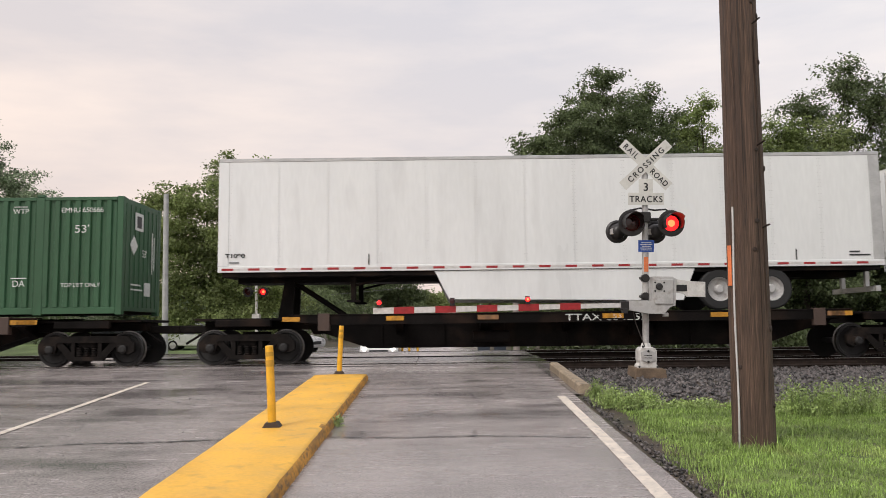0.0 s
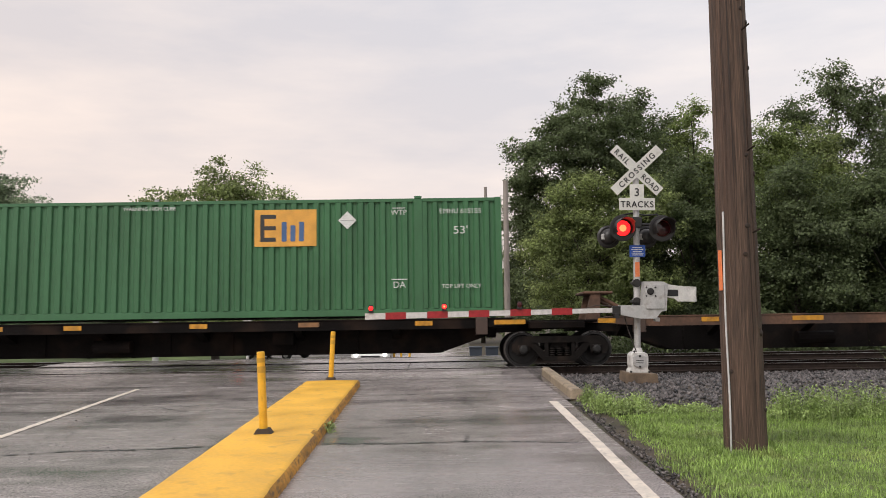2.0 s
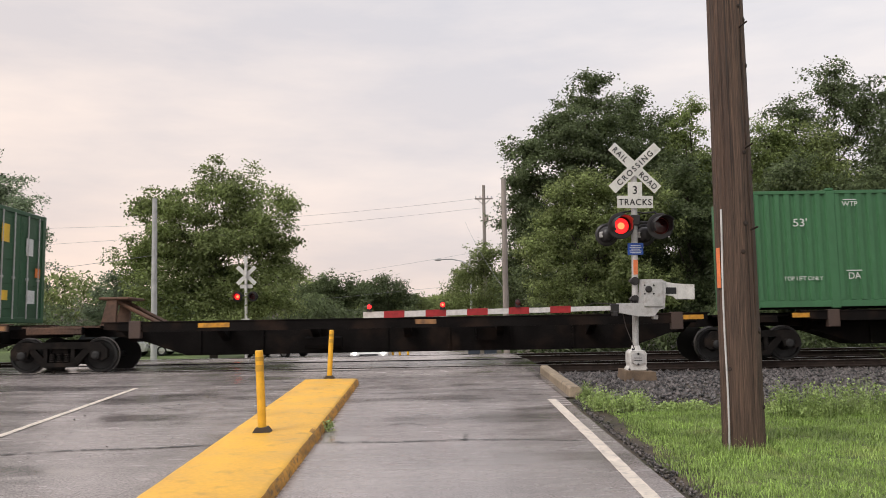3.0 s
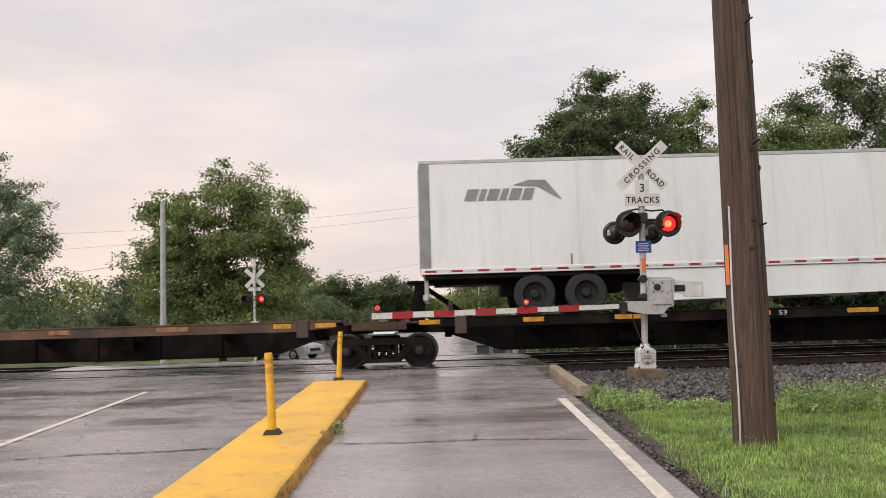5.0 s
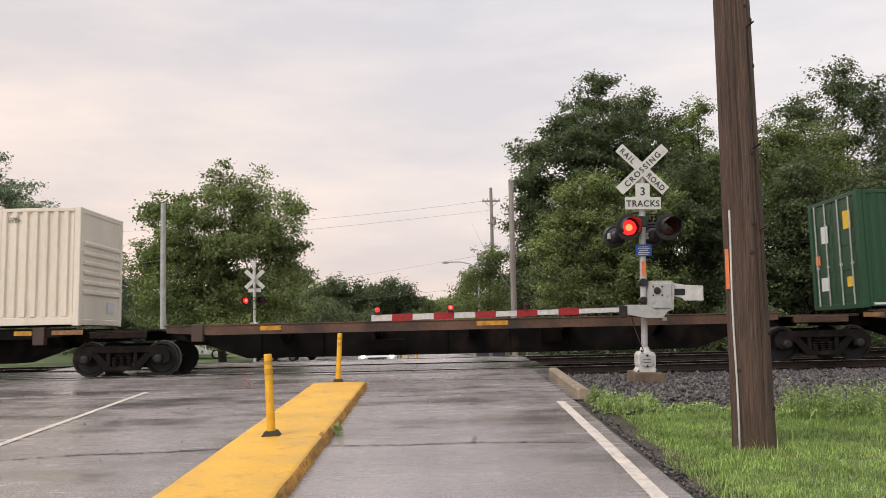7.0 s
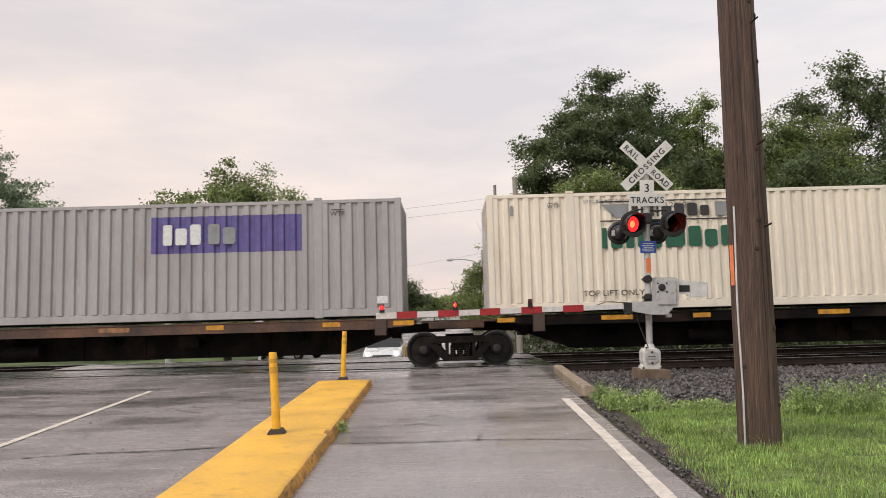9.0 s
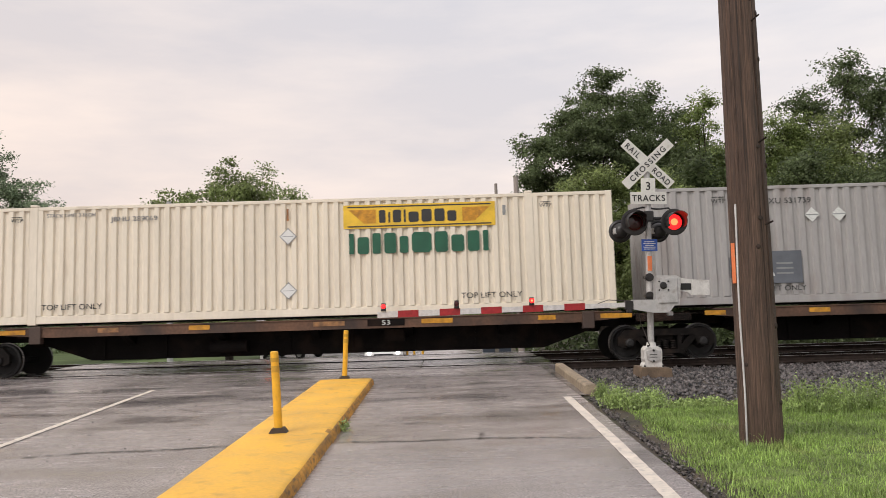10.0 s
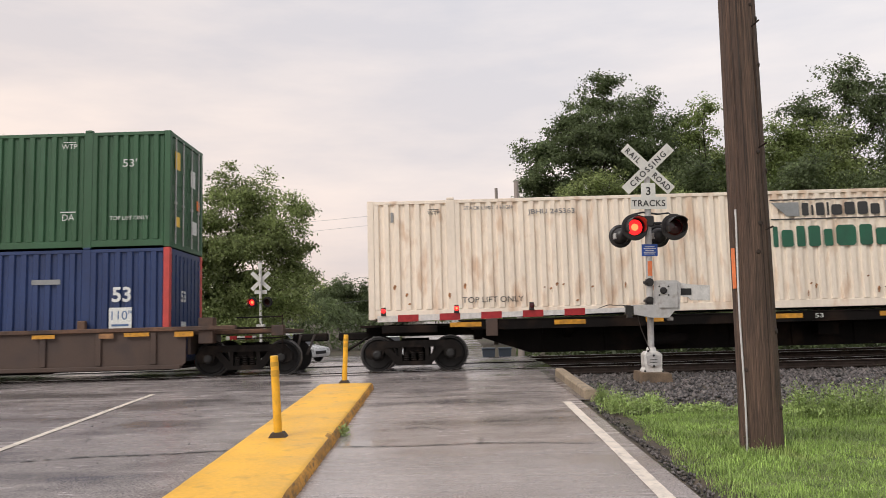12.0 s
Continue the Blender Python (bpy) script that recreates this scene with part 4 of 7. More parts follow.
def emp_box(x, z, paint, number, logo, left="door", right="flat", extra=True, label=""):
    c = container(x, z, paint, 0.27, 0.05, left, right, label)
    for xx in (1.25, LEN - 1.0):
        say(c, "53'", xx, 2.0, 0.20, "ink_white", wide=1.15)
        say(c, "TOP LIFT ONLY", xx, 0.68, 0.10, "ink_white")
    for xx in (2.5, LEN - 2.5):
        arrow_mark(c, "WTP", xx, 2.48, 0.13, "ink_white")
        arrow_mark(c, "DA", xx, 0.70, 0.16, "ink_white")
    if right == "flat":
        for ya, yb, za, zb, ink in ((-0.55, 0.0, 2.15, 2.6, "ink_white"), (-0.42, -0.12, 2.22, 2.52, "ink_black"), (0.15, 0.55, 0.5, 0.85, "ink_white"), (0.62, 0.68, 1.1, 2.2, "ink_white"), (0.76, 0.82, 1.2, 2.1, "ink_white"), (-0.75, 0.0, 0.62, 0.66, "ink_white"), (-0.75, -0.1, 0.74, 0.78, "ink_white")):
            q = 0.003 if ink == "ink_black" else 0.0
            boxes("placard", ink, c, (LEN + 0.001, LEN + 0.006 + q, ya, yb, za, zb))
        bm = bmesh.new()
        prism(bm, [(-0.85, 1.75), (-0.6, 1.5), (-0.35, 1.75), (-0.6, 2.0)], "x", LEN + 0.001, LEN + 0.007)
        part("placard", bm, "ink_white", c, "diamond-shaped hazard placard holder")
        lettering("marking", "53'", 0.2, (LEN + 0.004, 0.12, 1.5), "ink_white", c, face="+x", align="CENTER")
    if extra:
        say(c, number, LEN - 1.0, 2.50, 0.125, "ink_white")
        say(c, "WARNING HIGH CUBE", 7.6, 2.66, 0.09, "ink_white")
        a = LEN - 6.0
        plate(c, "logo_plate", a, a + 1.5, 1.74, 2.64, logo, 0.001)
        plate(c, "logo_shape", a + 0.14, a + 0.24, 1.86, 2.52, "ink_black", 0.004)
        for zz in (1.86, 2.14, 2.42):
            plate(c, "logo_shape", a + 0.24, a + 0.52, zz, zz + 0.10, "ink_black", 0.004)
        wordmark(c, a + 0.66, 1.86, 0.48, (0.12, 0.12, 0.12), "ink_blue", 0.09, lift=0.004)
        diamond(c, LEN - 3.75, 2.36, 0.22, "ink_white")
        plate(c, "placard", LEN - 3.92, LEN - 3.58, 2.355, 2.365, "ink_grey", 0.003)
        if logo == "ink_yellow":
            diamond(c, LEN - 3.45, 2.20, 0.17, "ink_red", 0.002)
            plate(c, "placard", LEN - 3.54, LEN - 3.36, 2.18, 2.22, "ink_white", 0.005)
    return c


def hub_box(x, number, label):
    c = container(x, 1.25, "green_hub", 0.22, 0.03, "door", "ribs", label)
    say(c, "53'", 1.1, 1.40, 0.20, "ink_white", wide=1.15)
    say(c, "53'", LEN - 1.22, 1.40, 0.20, "ink_white", wide=1.15)
    say(c, "WTP", 1.6, 2.25, 0.11, "ink_white")
    say(c, "WTP", LEN - 1.55, 2.25, 0.11, "ink_white")
    arrow_mark(c, "DA", 2.58, 0.66, 0.17, "ink_white")
    arrow_mark(c, "DA", LEN - 2.58, 0.66, 0.17, "ink_white")
    say(c, number, LEN - 2.95, 2.18, 0.135, "ink_white", wide=1.1)
    say(c, "WARNING HIGH CUBE", 8.0, 2.46, 0.10, "ink_white", wide=1.1)
    bm = bmesh.new()
    prism(bm, [(7.2 + 0.66 * math.sin(math.pi / 3 * k), 1.57 + 0.69 * math.cos(math.pi / 3 * k)) for k in range(6)], "y", FACE - 0.004, FACE + 0.003)
    part("logo_plate", bm, "ink_grey_light", c, "pale grey hexagon border")
    bm = bmesh.new()
    prism(bm, [(7.2 + 0.56 * math.sin(math.pi / 3 * k), 1.57 + 0.59 * math.cos(math.pi / 3 * k)) for k in range(6)], "y", FACE - 0.0065, FACE - 0.002)
    part("logo_plate", bm, "ink_white", c, "white hexagon")
    for q in (-0.36, -0.20, 0.13, 0.29):
        plate(c, "logo_shape", 7.2 + q, 7.2 + q + 0.09, 1.23, 1.91, "ink_maroon", 0.007)
    plate(c, "logo_shape", 6.93, 7.50, 1.59, 1.65, "ink_maroon", 0.0075)
    plate(c, "logo_shape", 6.80, 7.60, 1.555, 1.575, "ink_white", 0.009)
    plate(c, "logo_shape", 6.93, 7.50, 1.475, 1.54, "ink_maroon", 0.0075)
    wordmark(c, 8.40, 1.60, 0.36, (0.30, 0.26, 0.28), "ink_white", 0.035, "white name in plain blocks")
    wordmark(c, 8.08, 1.14, 0.34, (0.30, 0.17, 0.26, 0.26, 0.28), "ink_white", 0.035, "white name in plain blocks")
    k = 0.25
    while k < LEN - 0.4:
        if not (1.6 < k < 2.2 or LEN - 2.5 < k < LEN - 1.9):
            plate(c, "reflector", k, k + 0.34, 0.075, 0.125, "ink_white")
        k += 0.61
    return c


def cream_box(x, paint, logo_x, style, number, label, faded=False):
    c = container(x, 1.25, paint, 0.26, 0.05, "door", "ribs", label, bottom=0.23)
    ink = "ink_black"
    say(c, "TOP LIFT ONLY", 3.0, 0.36, 0.14, "ink_black", wide=1.1)
    say(c, "TOP LIFT ONLY", LEN - 3.0, 0.36, 0.14, "ink_black", wide=1.1)
    for xx in (1.62, LEN - 1.62):
        arrow_mark(c, "WTP", xx, 2.52, 0.10, ink)
        plate(c, "vent", xx - 1.05, xx - 0.98, 2.36, 2.60, "ink_grey")
    say(c, "STACK LIMIT 3 HIGH", 2.95, 2.62, 0.09, "decal_grey", wide=1.05)
    say(c, number, 4.5, 2.48, 0.12, "decal_grey", wide=1.25)
    a = logo_x
    if style == "yellow":
        plate(c, "logo_plate", a - 1.85, a + 1.85, 2.12, 2.70, "ink_yellow", 0.001, "yellow name plate")
    plate(c, "logo_shape", a - 1.75, a + 1.75, 2.63, 2.66, ink, 0.004)
    plate(c, "logo_shape", a - 1.75, a + 1.75, 2.155, 2.185, ink, 0.004)
    for s in (-1, 1):
        bm = bmesh.new()
        prism(bm, [(a + s * 1.72, 2.58), (a + s * 1.05, 2.58), (a + s * 1.05, 2.24), (a + s * 1.35, 2.24)], "y", FACE - 0.007, FACE - 0.002)
        part("logo_shape", bm, "ink_grey" if style != "yellow" else "reflector", c)
    wordmark(c, a - 0.98, 2.25, 0.31, (0.16, 0.05, 0.2, 0.05, 0.25, 0.25, 0.25, 0.22), ink, 0.065, "dark name in plain blocks", 0.004)
    if style == "yellow":
        for zz in (1.98, 0.66):
            diamond(c, 8.25, zz, 0.21, "ink_grey")
            diamond(c, 8.25, zz, 0.185, "paint_white", 0.003)
            plate(c, "placard", 8.12, 8.38, zz - 0.006, zz + 0.006, "ink_grey", 0.006)
        plate(c, "marking", 8.22, 8.27, 2.36, 2.66, "rust_streak")
    if faded:
        rnd = random.Random(77)
        for k in range(34):
            x0 = rnd.choice((rnd.uniform(LEN - 1.8, LEN - 0.3), rnd.uniform(LEN - 8.5, LEN - 2.3), rnd.uniform(0.3, 9.0)))
            z0, hh, ww = rnd.uniform(0.28, 0.8), rnd.uniform(0.04, 0.16), rnd.uniform(0.02, 0.05)
            if x0 > LEN - 1.9 and k % 2:
                hh, z0 = rnd.uniform(0.3, 0.9), rnd.uniform(0.3, 0.6)
            bm = bmesh.new()
            prism(bm, [(x0, z0 + hh), (x0 - ww * 0.7, z0 + hh * 0.5), (x0 - ww * 0.3, z0), (x0 + ww * 0.3, z0 + hh * 0.1), (x0 + ww, z0 + hh * 0.7), (x0 + ww * 0.5, z0 + hh)], "y", FACE - 0.001, FACE + 0.004)
            part("rust_mark", bm, "rust_streak", c, "rust streak")
    wordmark(c, a - 1.72, 1.50, 0.50, (0.12, 0.28, 0.20, 0.29, 0.21, 0.48, 0.31, 0.31, 0.29, 0.13), "ink_green", 0.085, "dark green name in plain blocks")
    return c


def grey_container(x):
    c = container(x, 1.25, "grey_box", 0.285, 0.05, "flat", "flat", "grey corrugated container with a purple panel and faded markings", bottom=0.22)
    bm = bmesh.new()
    p_ = (LEN - 4.28) / round((LEN - 4.28) / 0.285)
    ribbed(bm, 2.14 + p_ * 28, 2.14 + p_ * 41, FACE + 0.006, -1, 1.66, 2.56, p_, 0.05)
    part("logo_plate", bm, "ink_purple", c, "faded purple panel")
    wordmark(c, 10.35, 1.86, 0.5, (0.22, 0.28, 0.26), "ink_white", 0.08, lift=0.004)
    wordmark(c, 11.45, 1.86, 0.5, (0.28, 0.30), "ink_grey", 0.08, lift=0.004)
    plate(c, "decal", 2.28, 3.52, 0.50, 1.28, "decal_grey", 0.001, "dark grey sticker with a white triangle")
    bm = bmesh.new()
    prism(bm, [(2.42, 0.68), (2.86, 0.68), (2.64, 1.05)], "y", FACE - 0.007, FACE - 0.004)
    part("decal_shape", bm, "ink_white", c)
    for k in range(3):
        plate(c, "decal_shape", 2.9, 3.3, 0.72 + 0.12 * k, 0.76 + 0.12 * k, "ink_grey", 0.004)
    say(c, "TOP LIFT ONLY", 2.9, 0.32, 0.13, "ink_black", wide=1.1)
    say(c, "FDXU 531739", 3.2, 2.44, 0.14, "ink_black", wide=1.15)
    for xx in (3.85, 4.5):
        diamond(c, xx, 2.14, 0.18, "ink_white")
        plate(c, "placard", xx - 0.16, xx + 0.16, 2.13, 2.15, "ink_grey", 0.003)
    for xx in (1.6, LEN - 1.55):
        arrow_mark(c, "WTP", xx, 2.48, 0.12, "ink_black")
    plate(c, "decal", LEN - 0.62, LEN - 0.36, 0.32, 0.50, "ink_white")
    plate(c, "patch", 1.78, 1.90, 0.66, 1.15, "decal_grey")
    return c


def blue_container(x, z):
    c = container(x, z, "blue_box", 0.30, 0.05, "door", "flat", "dark blue corrugated container with red corner posts", post_paint="red_post")
    say(c, "53", LEN - 1.15, 1.60, 0.36, "ink_white", bold=0.012)
    plate(c, "logo_plate", LEN - 1.45, LEN - 0.9, 0.95, 1.45, "ink_white", 0.001)
    lettering("marking", "110\"", 0.22, (LEN - 1.17, FACE - 0.005, 1.16), "ink_blue", c, align="CENTER")
    plate(c, "logo_shape", LEN - 1.38, LEN - 0.97, 1.0, 1.05, "ink_blue", 0.004)
    plate(c, "marking", LEN - 3.35, LEN - 2.65, 2.05, 2.17, "ink_grey")
    lettering("marking", "53", 0.28, (LEN + 0.003, -0.25, 1.6), "ink_white", c, face="+x", align="CENTER", bold=0.01)
    boxes("placard", "ink_white", c, (LEN - 0.004, LEN + 0.004, -0.42, -0.05, 0.55, 1.1))
    return c


def wheel_road(parent, x, y, rim="chrome"):
    bm = bmesh.new()
    s = -1 if y < 0 else 1
    turned(bm, (x, y, 0.5), (0, s, 0), [(-0.26, 0.0), (-0.26, 0.28), (-0.26, 0.46), (-0.22, 0.50), (-0.03, 0.50), (0.0, 0.46), (0.0, 0.30), (-0.02, 0.29)], 24)
    tyre = part("wheel", bm, "tyre", parent)
    bm = bmesh.new()
    turned(bm, (x, y, 0.5), (0, s, 0), [(-0.03, 0.30), (0.0, 0.29), (-0.10, 0.24), (-0.12, 0.12), (-0.03, 0.11), (0.0, 0.08), (0.0, 0.0)], 20)
    part("rim", bm, rim, tyre, "pale metal rim" if rim == "alu" else "")


def trailer(x, rear_right, label, skirt=(4.6, 10.2), marks=True):
    """A white 53-foot road trailer riding on the car."""
    t = runs(thing("semi_trailer", (0, 0, 0), label, "trailer", "trailers on the train"), x, 1.20)
    Z0, Z1, w = 1.03, 3.83, WID / 2

    def X(a):
        return LEN - a if rear_right else a       # a counts from the rear end

    bm = bmesh.new()
    box(bm, 0.03, LEN - 0.03, -w + 0.02, w - 0.02, Z0 + 0.02, Z1 - 0.02)
    part("body", bm, "trailer_white", t)
    xs = np.linspace(0.28, LEN - 0.28, 14)
    for s in (-1, 1):
        y = s * (w - 0.02)
        for a, b in zip(xs, xs[1:]):
            boxes("side_panel", "trailer_white", t, (a + 0.006, b - 0.006, min(y, y + s * 0.008), max(y, y + s * 0.008), Z0 + 0.15, Z1 - 0.09))
        bm = bmesh.new()
        for a in xs:
            for k in range(29):
                zz = Z0 + 0.2 + k * 0.087
                for q in (-0.03, 0.03):
                    box(bm, a + q - 0.006, a + q + 0.006, min(y, y + s * 0.012), max(y, y + s * 0.012), zz, zz + 0.012)
        tagged(part("rivets", bm, "trailer_rail", t), kind="stuff")
        boxes("top_rail", "trailer_rail", t, (0.0, LEN, min(y - s * 0.02, y + s * 0.018), max(y - s * 0.02, y + s * 0.018), Z1 - 0.09, Z1), bevel=0.01)
        boxes("bottom_rail", "trailer_white", t, (0.0, LEN, min(y - s * 0.02, y + s * 0.018), max(y - s * 0.02, y + s * 0.018), Z0, Z0 + 0.15), bevel=0.01)
        for a in (0.0, LEN - 0.26):
            boxes("corner_post", "trailer_rail" if a else ("trailer_white" if rear_right else "ink_grey"), t, (a, a + 0.26, min(y - s * 0.02, y + s * 0.014), max(y - s * 0.02, y + s * 0.014), Z0 + 0.15, Z1 - 0.09), bevel=0.01)
    k, red = 0.1, True
    while k < LEN - 0.2:
        boxes("reflective_tape", "red_tape" if red else "white_tape", t, (k, k + (0.28 if red else 0.36), -w - 0.002, -w + 0.006, Z0 + 0.045, Z0 + 0.10))
        k += 0.28 if red else 0.36
        red = not red
    boxes("underframe", "car_black", t, (0.3, LEN - 0.3, -0.5, 0.5, Z0 - 0.22, Z0 - 0.02), (0.1, LEN - 0.1, -w + 0.06, w - 0.06, Z0 - 0.1, Z0))
    # rear doors
    xe, s = (LEN, 1) if rear_right else (0.0, -1)
    for d in (-1, 1):
        ya, yb = sorted((d * 0.012, d * (w - 0.08)))
        door = boxes("door", "trailer_white", t, (min(xe, xe - s * 0.04), max(xe, xe - s * 0.04), ya, yb, Z0 + 0.12, Z1 - 0.14), bevel=0.01)
        bm = bmesh.new()
        tube(bm, (xe + s * 0.02, d * 0.35, Z0 + 0.1), (xe + s * 0.02, d * 0.35, Z1 - 0.12), 0.016, seg=6)
        tube(bm, (xe + s * 0.02, d * 0.9, Z0 + 0.1), (xe + s * 0.02, d * 0.9, Z1 - 0.12), 0.016, seg=6)
        for q in range(4):
            box(bm, xe - 0.02, xe + 0.02, d * (w - 0.09) - 0.05, d * (w - 0.09) + 0.05, Z0 + 0.35 + q * 0.7, Z0 + 0.41 + q * 0.7)
        part("lock_rod", bm, "alu", door)
    bm = bmesh.new()
    for d in (-1, 1):
        box(bm, xe - s * 0.12 - 0.05, xe - s * 0.12 + 0.05, d * 0.6 - 0.05, d * 0.6 + 0.05, 0.45, Z0)
    box(bm, xe - s * 0.1 - 0.06, xe - s * 0.1 + 0.06, -1.1, 1.1, 0.42, 0.55)
    part("bumper", bm, "trailer_rail", t)
    bm = bmesh.new()
    box(bm, min(X(2.0), X(5.0)), max(X(2.0), X(5.0)), -0.6, 0.6, Z0 - 0.5, Z0 - 0.1)
    for a in (2.75, 4.0):
        tube(bm, (X(a), -1.0, 0.5), (X(a), 1.0, 0.5), 0.07, seg=8)
    part("suspension", bm, "car_black", t)
    for a in (2.75, 4.0):
        for y in (-1.24, 1.24):
            wheel_road(t, X(a), y, "alu" if rear_right else "wheel_iron")
    if skirt:
        a, b = skirt
        for s2 in (-1, 1):
            bm = bmesh.new()
            y = s2 * (w - 0.06)
            prism(bm, [(X(a), Z0 - 0.01), (X(b), Z0 - 0.01), (X(b - 0.35), Z0 - 0.70), (X(a + 0.3), Z0 - 0.78)], "y", min(y, y + s2 * 0.02), max(y, y + s2 * 0.02))
            part("side_skirt", bm, "trailer_white", t, "white aerodynamic skirt")
    bm = bmesh.new()
    for y in (-0.9, 0.9):
        box(bm, X(12.9) - 0.06, X(12.9) + 0.06, y - 0.06, y + 0.06, 0.35, Z0 - 0.02)
        box(bm, X(12.9) - 0.16, X(12.9) + 0.16, y - 0.14, y + 0.14, 0.30, 0.35)
        tube(bm, (X(12.9), y, 0.7), (X(11.9), y, Z0 - 0.1), 0.03, seg=6)
    part("landing_gear", bm, "car_black", t)
    for a in (3.65, 14.0):
        boxes("marker", "sign_black", t, (a, a + 0.025, -w - 0.004, -w + 0.01, Z0 + 0.16, Z0 + 0.42))
    boxes("roof", "trailer_rail", t, (0.02, LEN - 0.02, -w + 0.02, w - 0.02, Z1 - 0.02, Z1 - 0.004))
    return t


def trailer_marks(t, style):
    w, Z0 = -WID / 2 - 0.002, 1.03
    if style == "number":
        lettering("marking", "T1090", 0.10, (0.18, w - 0.001, Z0 + 0.36), "ink_black", t, wide=1.35, bold=0.004)
        boxes("marking", "ink_grey", t, (0.28, 0.52, w - 0.004, w + 0.004, Z0 + 0.22, Z0 + 0.26))
        boxes("marking", "ink_black", t, (LEN - 0.85, LEN - 0.35, w - 0.004, w + 0.004, Z0 + 0.25, Z0 + 0.28))
        boxes("marking", "ink_black", t, (LEN - 0.85, LEN - 0.6, w - 0.004, w + 0.004, Z0 + 0.33, Z0 + 0.36))
    else:
        x = 1.1
        for ww in (0.28, 0.14, 0.26, 0.16, 0.26, 0.24):
            bm = bmesh.new()
            prism(bm, [(x, Z0 + 1.78), (x + ww, Z0 + 1.78), (x + ww + 0.1, Z0 + 2.06), (x + 0.1, Z0 + 2.06)], "y", w - 0.004, w + 0.004)
            part("letter_block", bm, "ink_grey", t)
            x += ww + 0.06
        bm = bmesh.new()
        prism(bm, [(2.3, Z0 + 2.14), (2.9, Z0 + 2.10), (3.5, Z0 + 1.75), (3.1, Z0 + 2.25), (2.7, Z0 + 2.26)], "y", w - 0.004, w + 0.004)
        part("wordmark", bm, "ink_grey", t, "grey swoosh over a slanted name in plain blocks")
        boxes("logo_plate", "ink_orange", t, (12.95, 13.5, w - 0.004, w + 0.004, Z0 + 2.0, Z0 + 2.5))
        for k, xx in enumerate((13.62, 14.25, 14.88)):
            bm = bmesh.new()
            box(bm, xx, xx + 0.16, w - 0.004, w + 0.004, Z0 + 2.0, Z0 + 2.5)
            if k < 2:
                box(bm, xx + 0.16, xx + 0.5, w - 0.004, w + 0.004, Z0 + 2.38, Z0 + 2.5)
                box(bm, xx + 0.34, xx + 0.5, w - 0.004, w + 0.004, Z0 + 2.0, Z0 + 2.38)
            else:
                box(bm, xx - 0.16, xx + 0.34, w - 0.004, w + 0.004, Z0 + 2.38, Z0 + 2.5)
            part("wordmark", bm, "ink_black", t, "black name in plain blocks")


def well_car(x0, truck_x):
    """A brown double-stack well car: deep ribbed sides between the end platforms."""
    x1 = x0 + LEN
    u = runs(thing("well_car", (0, 0, 0), "brown double-stack well car with ribbed sides", "railway car"), x0)
    a, b = -0.5, LEN + 0.45
    for s in (-1, 1):
        ya, yb = sorted((s * 1.36, s * 1.42))
        bm = bmesh.new()
        prism(bm, [(a, 0.28), (b - 0.10, 0.28), (b, 0.38), (b, 1.12), (a, 1.12)], "y", ya, yb)
        k = a + 0.5
        while k < b - 0.3:
            box(bm, k - 0.07, k + 0.07, min(s * 1.40, s * 1.47), max(s * 1.40, s * 1.47), 0.34, 1.10, bevel=0.01)
            k += 1.32
        part("side_wall", bm, "car_brown", u)
        boxes("top_chord", "car_rust", u, (a, b + 1.2, min(s * 1.33, s * 1.49), max(s * 1.33, s * 1.49), 1.12, 1.22), bevel=0.012)
        boxes("bottom_chord", "car_brown", u, (a, b - 0.12, min(s * 1.33, s * 1.47), max(s * 1.33, s * 1.47), 0.22, 0.32), bevel=0.012)
    boxes("floor", "car_black", u, (a, b - 0.4, -1.36, 1.36, 0.20, 0.26))
    for k, (q, w, m_) in enumerate(((LEN - 5.2, 0.5, "reflector"), (LEN - 3.2, 0.55, "reflector"), (LEN - 1.6, 0.35, "reflector_old"), (LEN - 0.1 - 0.9, 0.6, "reflector"), (LEN + 0.2, 0.45, "reflector"), (LEN - 8.2, 0.6, "reflector"))):
        boxes("reflector", m_, u, (q, q + w, -1.500, -1.492, 1.01 if k % 2 else 0.98, 1.10))
    boxes("end_wall", "car_brown", u, (b, b + 0.08, -1.3, 1.3, 0.55, 1.2), bevel=0.01)
    boxes("end_platform", "car_rust", u, (b + 0.08, b + 2.35, -1.25, 1.25, 1.02, 1.12), (b + 0.3, b + 0.65, -1.42, -1.1, 0.8, 1.42), (b + 2.05, b + 2.35, -1.45, -1.2, 0.95, 1.2), bevel=0.015)
    bm = bmesh.new()
    for q in (0.9, 1.15, 1.4):
        tube(bm, (b + 1.2, -1.35, q), (b + 2.3, -1.35, q), 0.018, seg=6)
    tube(bm, (b + 2.3, -1.35, 0.5), (b + 2.3, -1.35, 1.45), 0.02, seg=6)
    part("hand_rail", bm, "car_black", u)
    boxes("coupler", "truck_iron", u, (b + 2.3, b + 3.2, -0.12, 0.12, 0.78, 0.98), bevel=0.03)
    bm = bmesh.new()
    tube(bm, (b + 2.9, -0.3, 0.95), (b + 2.7, -0.3, 0.45), 0.03, seg=8)
    tube(bm, (b + 2.6, -0.6, 0.95), (b + 2.5, -0.6, 0.6), 0.03, seg=8)
    part("air_hose", bm, "rubber", u)
    boxes("post", "car_rust", u, (LEN - 2.15, LEN - 1.95, -1.46, -1.34, 1.2, 1.42), bevel=0.02)
    truck(u, truck_x - x0)


FL = 1.25


